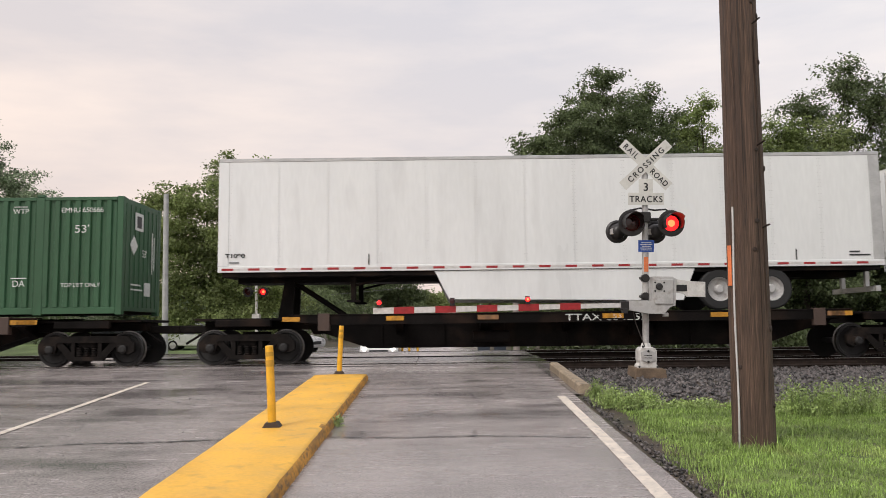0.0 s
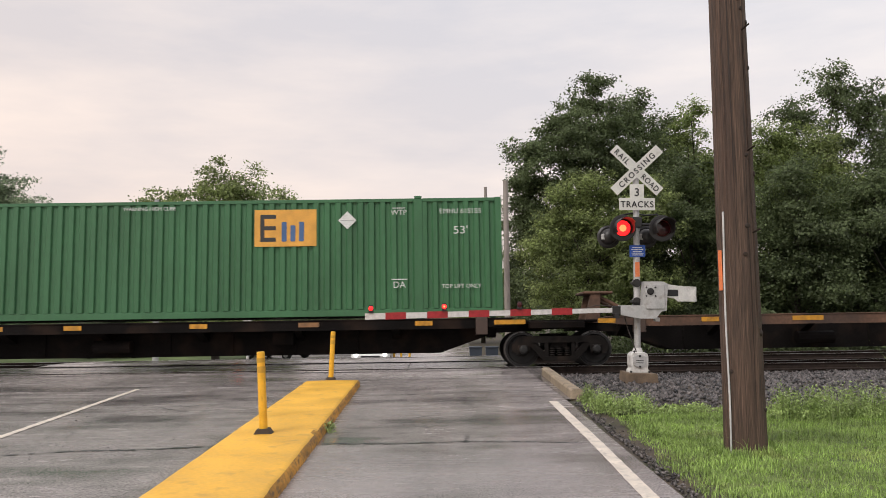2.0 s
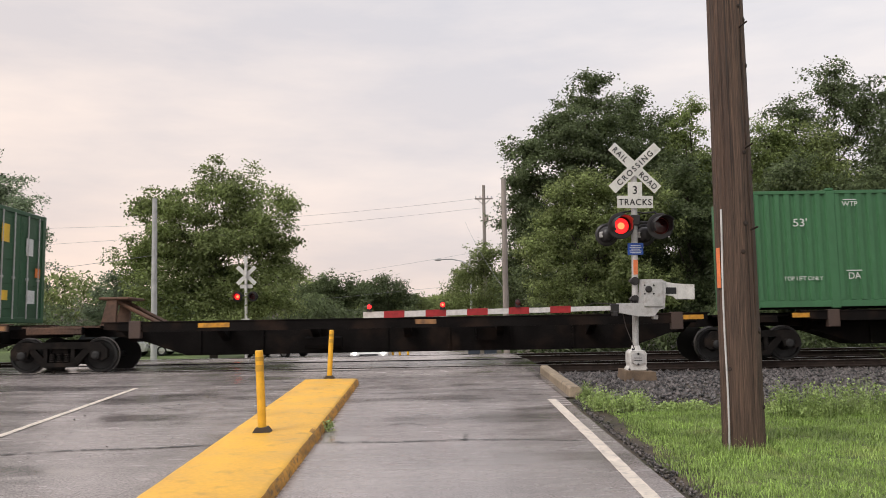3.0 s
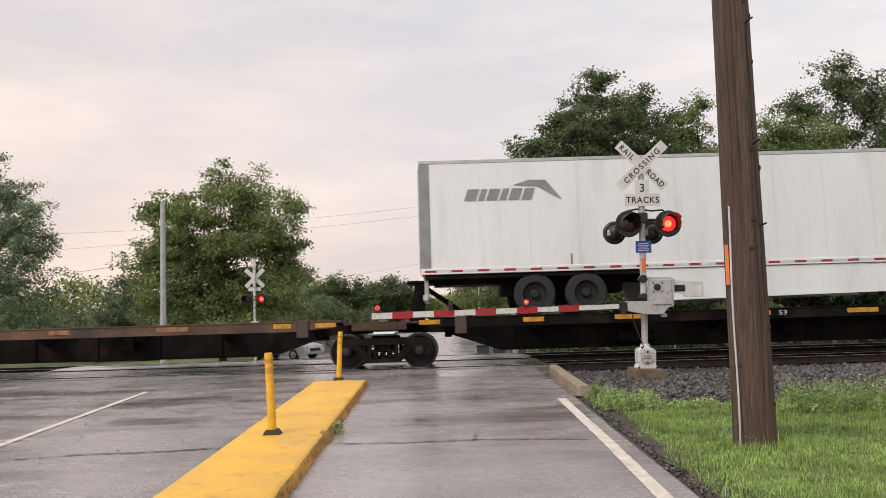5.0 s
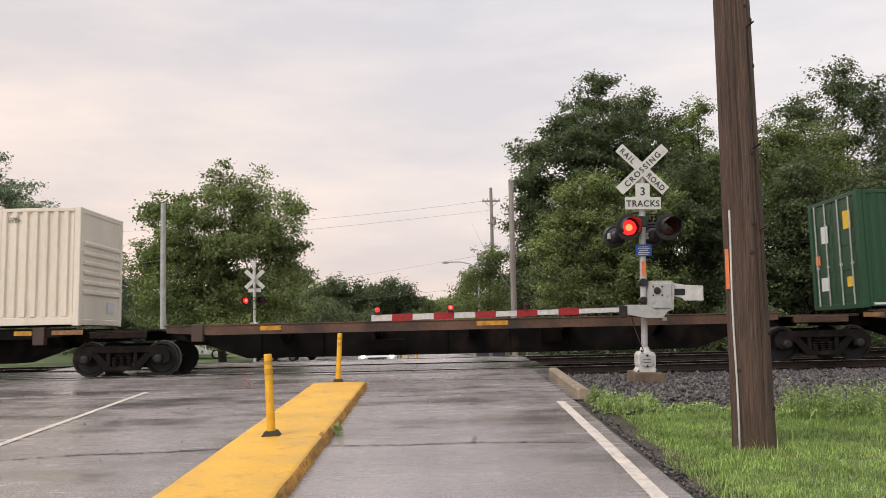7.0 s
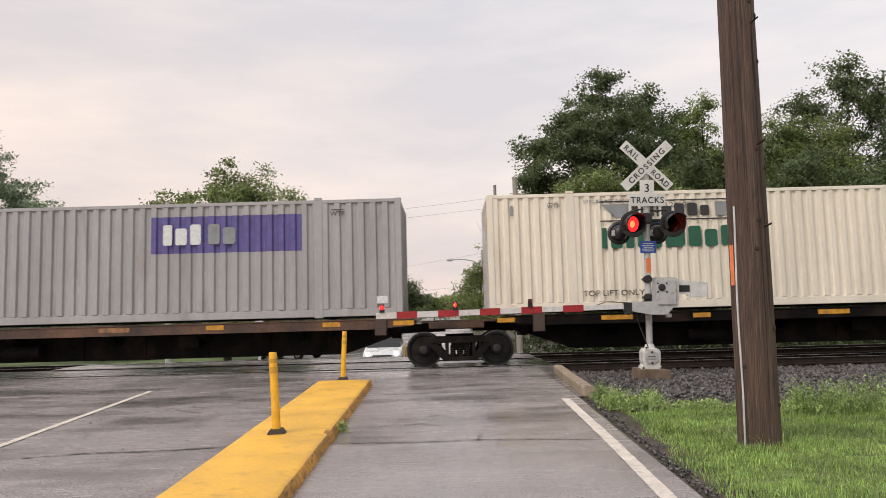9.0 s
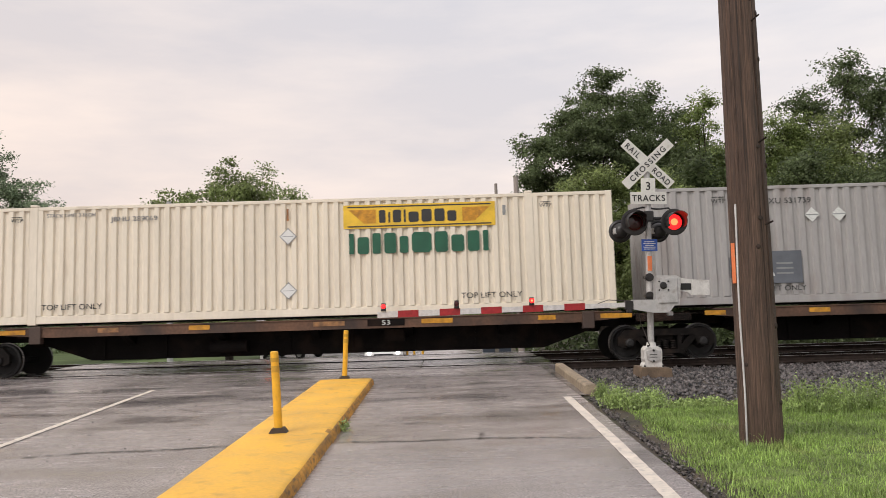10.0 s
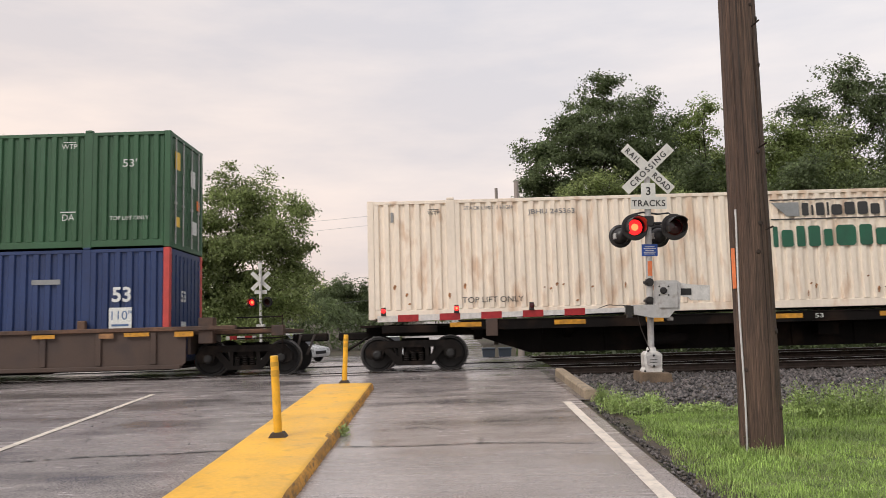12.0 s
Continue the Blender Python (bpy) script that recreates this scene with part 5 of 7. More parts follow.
def the_train():
    # where the trucks stand at the start, group by group
    spine_unit(10.9, 28.2, side="car_black", seed=20)
    spine_unit(-4.8, 10.9, rear_end=True, side="car_black", number="TTAX 654255", hitch_at=(0.9, 1.5, True), seed=1)
    g = [-8.7, -24.6, -41.5, -59.0, -75.8, -92.2]
    sides = ["car_black", "car_rust", "car_black", "car_black", "car_rust"]
    for k in range(5):
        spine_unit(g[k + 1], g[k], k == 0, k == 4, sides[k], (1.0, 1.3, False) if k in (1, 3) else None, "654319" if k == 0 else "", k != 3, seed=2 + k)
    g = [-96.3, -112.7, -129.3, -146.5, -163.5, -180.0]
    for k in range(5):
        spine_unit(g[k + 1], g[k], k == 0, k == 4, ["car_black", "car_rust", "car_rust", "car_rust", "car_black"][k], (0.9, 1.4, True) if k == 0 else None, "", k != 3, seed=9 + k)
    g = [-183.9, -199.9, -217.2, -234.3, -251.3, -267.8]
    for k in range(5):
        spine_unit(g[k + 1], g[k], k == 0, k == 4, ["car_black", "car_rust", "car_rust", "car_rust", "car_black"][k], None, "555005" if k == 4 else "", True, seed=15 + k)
    trailer_marks(trailer(12.05, False, "white road trailer on the train, partly out of sight", None), "number")
    trailer_marks(trailer(-5.48, True, "plain white road trailer with riveted seams and a side skirt", (4.6, 10.9)), "number")
    trailer_marks(trailer(-111.73, False, "white road trailer with a grey name on its side", (5.3, 12.2)), "name")
    emp_box(-23.94, FL, "green_emp", "EMHU 650666", "ink_yellow", label="green corrugated container with a yellow name plate")
    emp_box(-59.02, FL, "green_emp_b", "EMHU 615155", "ink_orange_soft", label="lighter green corrugated container with an orange name plate")
    emp_box(-93.50, FL, "green_emp", "EMHU 653310", "ink_yellow", label="dark green corrugated container, plain side", right="door", extra=False)
    hub_box(-145.56, "HGIU 528168", "dark green container with a white hexagon and white name")
    cream_box(-180.62, "cream", LEN - 4.9, "plain", "JBHU 230116", "cream corrugated container with a green name")
    cream_box(-199.17, "cream", 4.5, "plain", "JBHU 241208", "cream corrugated container with its green name near one end")
    grey_container(-217.41)
    cream_box(-234.54, "cream", LEN - 4.7, "yellow", "JBHU 289069", "cream corrugated container with a yellow name plate")
    hub_box(-251.76, "HGIU 530346", "dark green container with a white hexagon and white name")
    cream_box(-268.85, "cream_rusty", LEN - 4.6, "plain", "JBHU 245363", "rust-stained cream corrugated container with a green name", True)
    well_car(-289.82, -271.9)
    blue_container(-289.82, 0.27)
    emp_box(-289.82, 3.18, "green_emp", "", "ink_yellow", right="door", extra=False, label="dark green corrugated container stacked on a blue one")


M["ink_grey_light"] = mat("ink_grey_light", (0.45, 0.47, 0.45), 0.5)
M["ink_orange_soft"] = mat("ink_orange_soft", (0.72, 0.36, 0.06), 0.5)
the_train()

# ---- the crossing signals ----
LENSES = []
FLASH = (0.28, 0.95, 1.57, 2.17, 2.77, 3.38, 3.98, 4.60, 5.25, 5.87, 6.47, 7.13, 7.75, 8.36, 8.96, 9.57, 10.17, 10.78, 11.45)


def lens(parent, at, r, lit, size=1.0):
    """A lamp's disc: one face glows, the other is dark red glass; it swings round to flash."""
    bm = bmesh.new()
    front = turned(bm, (0, 0, 0), (0, -1, 0), [(0.0, r), (0.012, r * 0.8), (0.02, r * 0.45), (0.022, 0.0)], 24)
    back = turned(bm, (0, 0, 0), (0, 1, 0), [(0.004, r), (0.016, r * 0.8), (0.026, 0.0)], 24)
    edge = turned(bm, (0, 0, 0), (0, 1, 0), [(0.0, r), (0.004, r)], 24)
    for f in front:
        c = f.calc_center_median()
        f.material_index = 1 if math.hypot(c.x, c.z) < r * 0.58 else 0
    for f in back + edge:
        f.material_index = 2
    ob = part("lens", bm, ["lamp_red", "lamp_core", "lens_dark"], parent, "round red signal lens", m=Matrix.Translation(at))
    LENSES.append((ob, Matrix.Translation(at), lit))
    return ob


def flasher(parent, x, z, y, lit, far=False):
    """A round black background with a hooded red lamp in front of it."""
    bm = bmesh.new()
    turned(bm, (x, y, z), (0, -1, 0), [(-0.20, 0.0), (-0.20, 0.10), (-0.05, 0.17), (0.0, 0.265), (0.015, 0.27), (0.02, 0.255), (0.02, 0.17), (-0.17, 0.165), (-0.17, 0.0)], 32)
    f = part("flasher", bm, "black_paint", parent, "round black signal background")
    bm = bmesh.new()
    n = 22
    for r0, r1 in ((0.200, 0.195),):
        ring = []
        for k in range(n + 1):
            a = math.radians(-35 + 250 * k / n)
            q = 0.44 if 30 < -35 + 250 * k / n < 150 else 0.30
            c, s = math.cos(a), math.sin(a)
            ring.append([bm.verts.new((x + c * 0.200, y - 0.02, z + s * 0.200)), bm.verts.new((x + c * 0.190, y - q, z + s * 0.190)),
                         bm.verts.new((x + c * 0.182, y - q, z + s * 0.182)), bm.verts.new((x + c * 0.190, y - 0.02, z + s * 0.190))])
        for a, b in zip(ring, ring[1:]):
            for k in range(4):
                bm.faces.new((a[k], b[k], b[(k + 1) % 4], a[(k + 1) % 4]))
        bm.faces.new(ring[0])
        bm.faces.new(list(reversed(ring[-1])))
    part("hood", bm, "black_paint", f)
    lens(f, (x, y - 0.005, z), 0.158, lit)
    return f


def rear_flasher(parent, x, z, y):
    """The lamp that looks the other way: the back of its round screen and its grey housing."""
    bm = bmesh.new()
    turned(bm, (x, y, z), (0, 1, 0), [(0.0, 0.0), (0.0, 0.20), (0.02, 0.24), (0.03, 0.235), (0.03, 0.16), (0.30, 0.15), (0.30, 0.0)], 28)
    f = part("rear_flasher", bm, "black_paint", parent, "round black signal facing the other way")
    bm = bmesh.new()
    turned(bm, (x, y, z), (0, -1, 0), [(0.0, 0.17), (0.10, 0.16), (0.19, 0.12), (0.22, 0.06), (0.22, 0.0)], 24)
    part("housing", bm, "black_paint", f, smooth=True)
    boxes("hinge", "alu", f, (x - 0.165, x - 0.10, y - 0.17, y - 0.02, z - 0.07, z + 0.05), bevel=0.01)
    return f


def blade(parent, z, tilt, y):
    bm = bmesh.new()
    box(bm, -0.65, 0.65, -0.003, 0.003, -0.105, 0.105)
    b = part("blade", bm, "sign_white", parent, "white crossbuck blade", m=pose(0, y, z, 0, tilt, 0))
    return b


def crossbuck(parent, z, y, words=True):
    b1 = blade(parent, z, 43.5, y)
    b2 = blade(parent, z, -43.5, y - 0.008)
    if words:
        lettering("letters", "RAIL", 0.118, (-0.59, -0.005, -0.059), "sign_black", b1, wide=0.92, bold=0.003, space=1.30)
        lettering("letters", "ROAD", 0.118, (0.60, -0.005, -0.059), "sign_black", b1, align="RIGHT", wide=0.90, bold=0.003, space=1.15)
        lettering("letters", "CROSSING", 0.118, (0, -0.005, -0.059), "sign_black", b2, align="CENTER", wide=1.0, bold=0.003, space=1.34)


def near_signal():
    x, y = 4.05, 16.25
    s = thing("crossing_signal", pose(x, y, 0, 0, 1.15, 0), "railroad crossing signal mast with crossbuck, red flashers and a lowered gate", "crossing signal", "crossing signals")
    bm = bmesh.new()
    prism(bm, [(-0.33, -0.12), (0.33, -0.12), (0.29, 0.17), (-0.29, 0.17)], "y", -0.40, 0.3)
    for v in bm.verts:
        v.co.z += 0.02 * noise.noise(v.co * 3)
    part("foundation", bm, "concrete_brown", s, "stained concrete foundation block")
    bm = bmesh.new()
    tube(bm, (0, 0, 0.1), (0, 0, 4.32), 0.065, seg=20)
    tube(bm, (0, 0, 4.32), (0, 0, 4.36), 0.075, 0.03, seg=20)
    part("mast", bm, "alu", s, smooth=False)
    bm = bmesh.new()
    prism(bm, [(-0.21, 0.17), (0.21, 0.17), (0.20, 0.22), (0.15, 0.26), (0.18, 0.32), (0.18, 0.52), (0.13, 0.58), (-0.13, 0.58), (-0.18, 0.52), (-0.18, 0.32), (-0.15, 0.26), (-0.20, 0.22)], "y", -0.17, 0.14)
    bmesh.ops.bevel(bm, geom=bm.edges[:], offset=0.012, segments=1, affect="EDGES")
    tube(bm, (0, 0, 0.57), (0, 0, 0.66), 0.11, 0.085, seg=16)
    jb = part("junction_box", bm, "alu_white", s, "cast aluminium junction box at the foot")
    bm = bmesh.new()
    prism(bm, [(-0.13, 0.33), (-0.06, 0.31), (0.0, 0.26), (0.06, 0.31), (0.13, 0.33), (0.14, 0.50), (0.06, 0.51), (0.0, 0.55), (-0.06, 0.51), (-0.14, 0.50)], "y", -0.195, -0.165)
    bmesh.ops.bevel(bm, geom=bm.edges[:], offset=0.008, segments=1, affect="EDGES")
    part("cover", bm, "alu", jb, "cast cover plate")
    for a, zz in ((-0.18, 0.20), (0.18, 0.20), (0.0, 0.30), (0.0, 0.51), (-0.11, 0.60), (0.11, 0.60)):
        bm = bmesh.new()
        turned(bm, (a, -0.19, zz), (0, -1, 0), [(0, 0.022), (0.02, 0.022), (0.03, 0.012), (0.03, 0)], 8)
        part("bolt", bm, "black_paint", jb)
    for zz in (0.37, 0.42):
        boxes("slot", "black_paint", jb, (-0.08, 0.07, -0.199, -0.196, zz, zz + 0.012))
    crossbuck(s, 4.28, -0.085)
    number = boxes("number_sign", "sign_white", s, (-0.145, 0.145, -0.086, -0.080, 3.69, 3.99), label="small white sign reading 3")
    sign = boxes("track_sign", "sign_white", s, (-0.365, 0.365, -0.096, -0.090, 3.455, 3.705), label="white sign reading TRACKS")
    lettering("letters", "3", 0.17, (0, -0.088, 3.745), "sign_black", number, align="CENTER", bold=0.003)
    lettering("letters", "TRACKS", 0.13, (0, -0.098, 3.515), "sign_black", sign, align="CENTER", wide=0.95, bold=0.003, space=1.12)
    bm = bmesh.new()
    tube(bm, (-0.33, -0.02, 3.17), (0.50, -0.02, 3.17), 0.03, seg=10)
    pipe(bm, [(-0.42, 0.05, 3.20), (-0.30, 0.02, 3.36), (-0.1, 0.0, 3.40), (0.2, 0.0, 3.36), (0.42, 0.0, 3.38), (0.55, 0.0, 3.28)], 0.018, 8)
    box(bm, -0.10, 0.10, -0.1, 0.1, 3.10, 3.32, bevel=0.02)
    part("cross_arm", bm, "black_paint", s)
    flasher(s, -0.31, 3.08, -0.14, False)
    flasher(s, 0.49, 3.08, -0.14, True)
    rear_flasher(s, -0.50, 2.94, 0.30)
    rear_flasher(s, 0.28, 2.94, 0.30)
    bm = bmesh.new()
    box(bm, -0.16, 0.16, -0.080, -0.072, 2.50, 2.74, bevel=0.003)
    notice = part("notice", bm, "blue_sign", s, "small blue notice with unreadable white lines")
    for k in range(5):
        w = (0.11, 0.12, 0.09, 0.12, 0.10)[k]
        boxes("line", "ink_white", notice, (-w, w, -0.083, -0.0805, 2.535 + k * 0.037, 2.549 + k * 0.037))
    boxes("tag", "orange_tag", s, (-0.045, 0.045, -0.072, -0.062, 2.10, 2.40), label="orange tag strip")
    # gate mechanism
    bm = bmesh.new()
    prism(bm, [(-0.40, 1.33), (-0.02, 1.26), (0.30, 1.26), (0.42, 1.40), (0.52, 1.42), (0.55, 1.95), (0.46, 2.0), (0.08, 2.0), (0.04, 1.52), (-0.40, 1.52)], "y", -0.30, -0.05)
    box(bm, 0.10, 0.48, -0.325, -0.30, 1.45, 1.95, bevel=0.01)
    box(bm, 0.30, 0.40, -0.24, -0.1, 1.20, 1.28, bevel=0.01)
    mech = part("gate_mechanism", bm, "alu", s, "grey cast gate mechanism housing")
    bm = bmesh.new()
    turned(bm, (0.19, -0.325, 1.80), (0, -1, 0), [(0, 0.07), (0.02, 0.07), (0.03, 0.045), (0.03, 0.0)], 16)
    for dx, dz in ((-0.08, -0.09), (0.1, -0.09), (0.1, 0.08), (-0.08, 0.08)):
        turned(bm, (0.19 + dx, -0.325, 1.80 + dz), (0, -1, 0), [(0, 0.018), (0.015, 0.018), (0.015, 0)], 8)
    part("bolt", bm, "black_paint", mech)
    for zz in (1.50, 1.60, 1.97):
        bm = bmesh.new()
        tube(bm, (-0.02, -0.09, zz), (0.0, 0.1, zz), 0.085, seg=12)
        box(bm, -0.12, -0.06, -0.12, 0.05, zz - 0.025, zz + 0.025, bevel=0.005)
        part("clamp", bm, "black_paint", s)
    bm = bmesh.new()
    prism(bm, [(0.5, 1.70), (0.72, 1.66), (0.78, 1.60), (1.15, 1.60), (1.15, 1.90), (0.78, 1.92), (0.5, 1.96)], "y", -0.20, -0.16)
    part("counterweight_arm", bm, "alu_white", s, "pale metal counterweight arm")
    boxes("counterweight", "alu_white", s, (0.80, 1.13, -0.215, -0.205, 1.60, 1.90), bevel=0.004)
    boxes("slot", "sign_black", s, (0.56, 0.78, -0.207, -0.199, 1.71, 1.84), bevel=0.0)
    # gate arm with red and white stripes, tip towards the island
    gate = part("gate_arm", _gate_arm(), "white_tape", s, "lowered gate arm in red and white stripes")
    k = 0
    for x0 in (-5.09, -4.26, -3.43, -2.60, -1.77):
        za, zb = arm_z(x0), arm_z(x0 + 0.41)
        bm = bmesh.new()
        prism(bm, [(x0, za - 0.068), (x0 + 0.41, zb - 0.068), (x0 + 0.41, zb + 0.068), (x0, za + 0.068)], "y", -0.262, -0.226)
        part("stripe", bm, "red_tape", gate, "red stripe")
    boxes("arm_bracket", "black_paint", gate, (-0.56, -0.28, -0.29, -0.16, 1.33, 1.50), (-0.52, -0.42, -0.3, -0.12, 1.26, 1.36), bevel=0.012)
    for xx, kind, lit in ((-5.38, 0, True), (-3.92, 1, False), (-2.42, 1, True)):
        bm = bmesh.new()
        zz = arm_z(xx) + 0.075
        box(bm, xx - 0.05, xx + 0.05, -0.29, -0.2, zz - 0.01, zz + 0.02)
        tube(bm, (xx, -0.245, zz + 0.02), (xx, -0.245, zz + 0.15), 0.05, 0.045, seg=12)
        lamp = part("arm_lamp", bm, "black_paint", gate)
        if kind == 0:
            bm = bmesh.new()
            turned(bm, (xx, -0.295, zz + 0.085), (0, -1, 0), [(-0.004, 0.048), (0.02, 0.04), (0.03, 0.0)], 16)
            part("lens", bm, "lamp_red", lamp, "lit red lens")
        else:
            lens(lamp, (xx, -0.315, zz + 0.085), 0.05, lit)
    bm = bmesh.new()
    pts = [(-0.45, -0.25, 1.5), (-0.9, -0.25, 1.52), (-1.1, -0.25, 1.45)]
    pipe(bm, pts, 0.008)
    part("cable", bm, "rubber", s)
    bm = bmesh.new()
    pts = [(-0.3, -0.2, 1.3), (-0.22, -0.1, 1.05), (-0.1, -0.08, 0.75), (-0.03, -0.09, 0.55)]
    pipe(bm, pts, 0.010)
    part("cable", bm, "rubber", s)
    return s


def arm_z(x):
    return 1.425 + 0.0315 * (x + 0.45)


def _gate_arm():
    bm = bmesh.new()
    x0, x1 = -5.50, -0.45
    za, zb = arm_z(x0), arm_z(x1)
    prism(bm, [(x0, za - 0.062), (x1, zb - 0.045), (x1, zb + 0.045), (x0, za + 0.062)], "y", -0.258, -0.230)
    return bm


near_signal()


def far_signal():
    """The signal on the far side of the tracks, seen from behind, with lamps facing both ways."""
    x, y = -9.86, 42.0
    z0 = ground_z(y)
    s = thing("crossing_signal", (x, y, z0), "white railroad crossing signal behind the tracks, seen from the back", "crossing signal", "crossing signals")
    boxes("foundation", "concrete", s, (-0.3, 0.3, -0.3, 0.3, -0.1, 0.12), bevel=0.02)
    bm = bmesh.new()
    tube(bm, (0, 0, 0.1), (0, 0, 5.68), 0.075, seg=12)
    part("mast", bm, "alu_white", s)
    crossbuck(s, 4.66, 0.09, False)
    boxes("track_sign", "sign_white", s, (-0.33, 0.33, 0.06, 0.07, 3.98, 4.18), label="white sign plate seen from behind")
    boxes("top_plate", "sign_white", s, (-0.1, 0.1, -0.09, -0.08, 5.28, 5.6), label="small white plate")
    bm = bmesh.new()
    tube(bm, (-0.42, 0, 3.60), (0.42, 0, 3.60), 0.035, seg=8)
    part("cross_arm", bm, "black_paint", s)
    flasher(s, -0.40, 3.55, -0.14, False)
    flasher(s, 0.40, 3.55, -0.14, True)
    boxes("gate_mechanism", "alu_white", s, (-0.2, 0.2, -0.2, 0.2, 2.0, 2.4), bevel=0.03)
    boxes("gate_arm", "white_tape", s, (-1.9, -0.3, 0.2, 0.24, 1.62, 1.80), label="gate arm seen from behind")
    for k in range(2):
        boxes("stripe", "red_tape", s, (-1.7 + k * 0.8, -1.3 + k * 0.8, 0.195, 0.245, 1.615, 1.805))


far_signal()

# ---- poles, posts ----


def utility_pole():
    x, y = 3.352, 8.80
    p = thing("utility_pole", (x, y, -0.05), "tall weathered brown wooden utility pole with cracks and knots", "utility pole")
    rnd = random.Random(3)
    bm = bmesh.new()
    seg, rings = 96, []
    H = 9.5
    cracks = [rnd.uniform(0, 6.28) for _ in range(13)]
    for k in range(96):
        z = H * k / 95
        r = 0.227 - 0.0070 * z
        lean = -0.0045 * z
        ring = []
        for q in range(seg):
            a = 2 * math.pi * q / seg
            d = 0.006 * noise.noise((math.cos(a) * 2, math.sin(a) * 2, z * 0.5)) + 0.004 * noise.noise((math.cos(a) * 9, math.sin(a) * 9, z * 0.35))
            for c in cracks:
                da = abs((a - c - 0.05 * math.sin(z * 1.3 + c)) % 6.283)
                if min(da, 6.283 - da) < 0.05 and noise.noise((c * 7, z * 0.5, 0)) > -0.15:
                    d -= 0.009
            ring.append(bm.verts.new((lean + math.cos(a) * (r + d), math.sin(a) * (r + d), z)))
        rings.append(ring)
    for a, b in zip(rings, rings[1:]):
        for q in range(seg):
            bm.faces.new((a[q], a[(q + 1) % seg], b[(q + 1) % seg], b[q]))
    bm.faces.new(rings[-1])
    part("trunk", bm, "pole_wood", p)
    for k in range(16):
        z, a = rnd.uniform(0.3, 6.5), math.radians(rnd.uniform(200, 340))
        r = 0.227 - 0.0070 * z
        bm = bmesh.new()
        c = Vector((-0.0045 * z + math.cos(a) * (r - 0.002), math.sin(a) * (r - 0.002), z))
        q = rnd.uniform(0.6, 1.0)
        turned(bm, c, (math.cos(a), math.sin(a), 0), [(0.0, 0.036 * q), (0.012, 0.030 * q), (0.016, 0.014 * q), (0.013, 0.0)], 10)
        part("knot", bm, "knot", p)
    # long drying cracks down the face of the pole
    for a0, z0, z1, w in ((248, 2.3, 9.0, 0.013), (283, 0.3, 3.4, 0.008), (262, 4.4, 8.5, 0.007), (300, 1.2, 6.0, 0.006), (228, 3.0, 7.0, 0.007)):
        bm = bmesh.new()
        prev = None
        for k in range(41):
            z = z0 + (z1 - z0) * k / 40
            a = math.radians(a0 + 3 * noise.noise((a0, z * 0.8, 0)))
            r = 0.227 - 0.0070 * z + 0.006
            ww = w * math.sin(math.pi * (0.03 + 0.94 * k / 40)) * (0.7 + 0.5 * noise.noise((z * 3, a0, 1)))
            c, tng = Vector((-0.0045 * z + math.cos(a) * r, math.sin(a) * r, z)), Vector((-math.sin(a), math.cos(a), 0))
            row = [bm.verts.new(c - tng * ww), bm.verts.new(c + tng * ww)]
            if prev:
                bm.faces.new((prev[0], prev[1], row[1], row[0]))
            prev = row
        part("crack", bm, "knot", p, "dark drying crack")
    bm = bmesh.new()
    pts = []
    for k in range(30):
        z = 0.02 + 2.62 * k / 29
        a = math.radians(210 + 2 * math.sin(z * 3))
        r = 0.227 - 0.0070 * z + 0.010
        pts.append((-0.0045 * z + math.cos(a) * r, math.sin(a) * r, z))
    pipe(bm, pts, 0.011)
    part("cable", bm, "white_cable", p, "pale ground cable stapled to the pole")
    bm = bmesh.new()
    for z0, z1, dx in ((1.78, 2.22, 0), ):
        a = math.radians(196)
        r = 0.212
        c = Vector((math.cos(a) * r, math.sin(a) * r, 0))
        t_ = Vector((-math.sin(a), math.cos(a), 0))
        v = [bm.verts.new(c + t_ * s * 0.03 + Vector((-0.02 + nx, ny, z))) for nx, ny in ((0, 0), (math.cos(a) * 0.006, math.sin(a) * 0.006)) for s, z in ((-1, z0), (1, z0), (1, z1), (-1, z1))]
        for q in ((0, 1, 2, 3), (7, 6, 5, 4), (0, 4, 5, 1), (1, 5, 6, 2), (2, 6, 7, 3), (3, 7, 4, 0)):
            bm.faces.new([v[i] for i in q])
    tag = part("tag", bm, "orange_tag", p, "narrow orange warning tag")
    for z, a in ((3.30, 300), (4.65, 302), (2.4, 305)):
        bm = bmesh.new()
        a = math.radians(a)
        r = 0.20
        tube(bm, (-0.01 * z + math.cos(a) * r, math.sin(a) * r, z), (-0.01 * z + math.cos(a) * (r + 0.08), math.sin(a) * (r + 0.08) - 0.05, z + 0.03), 0.010, seg=6)
        part("step_bolt", bm, "rail", p)


utility_pole()


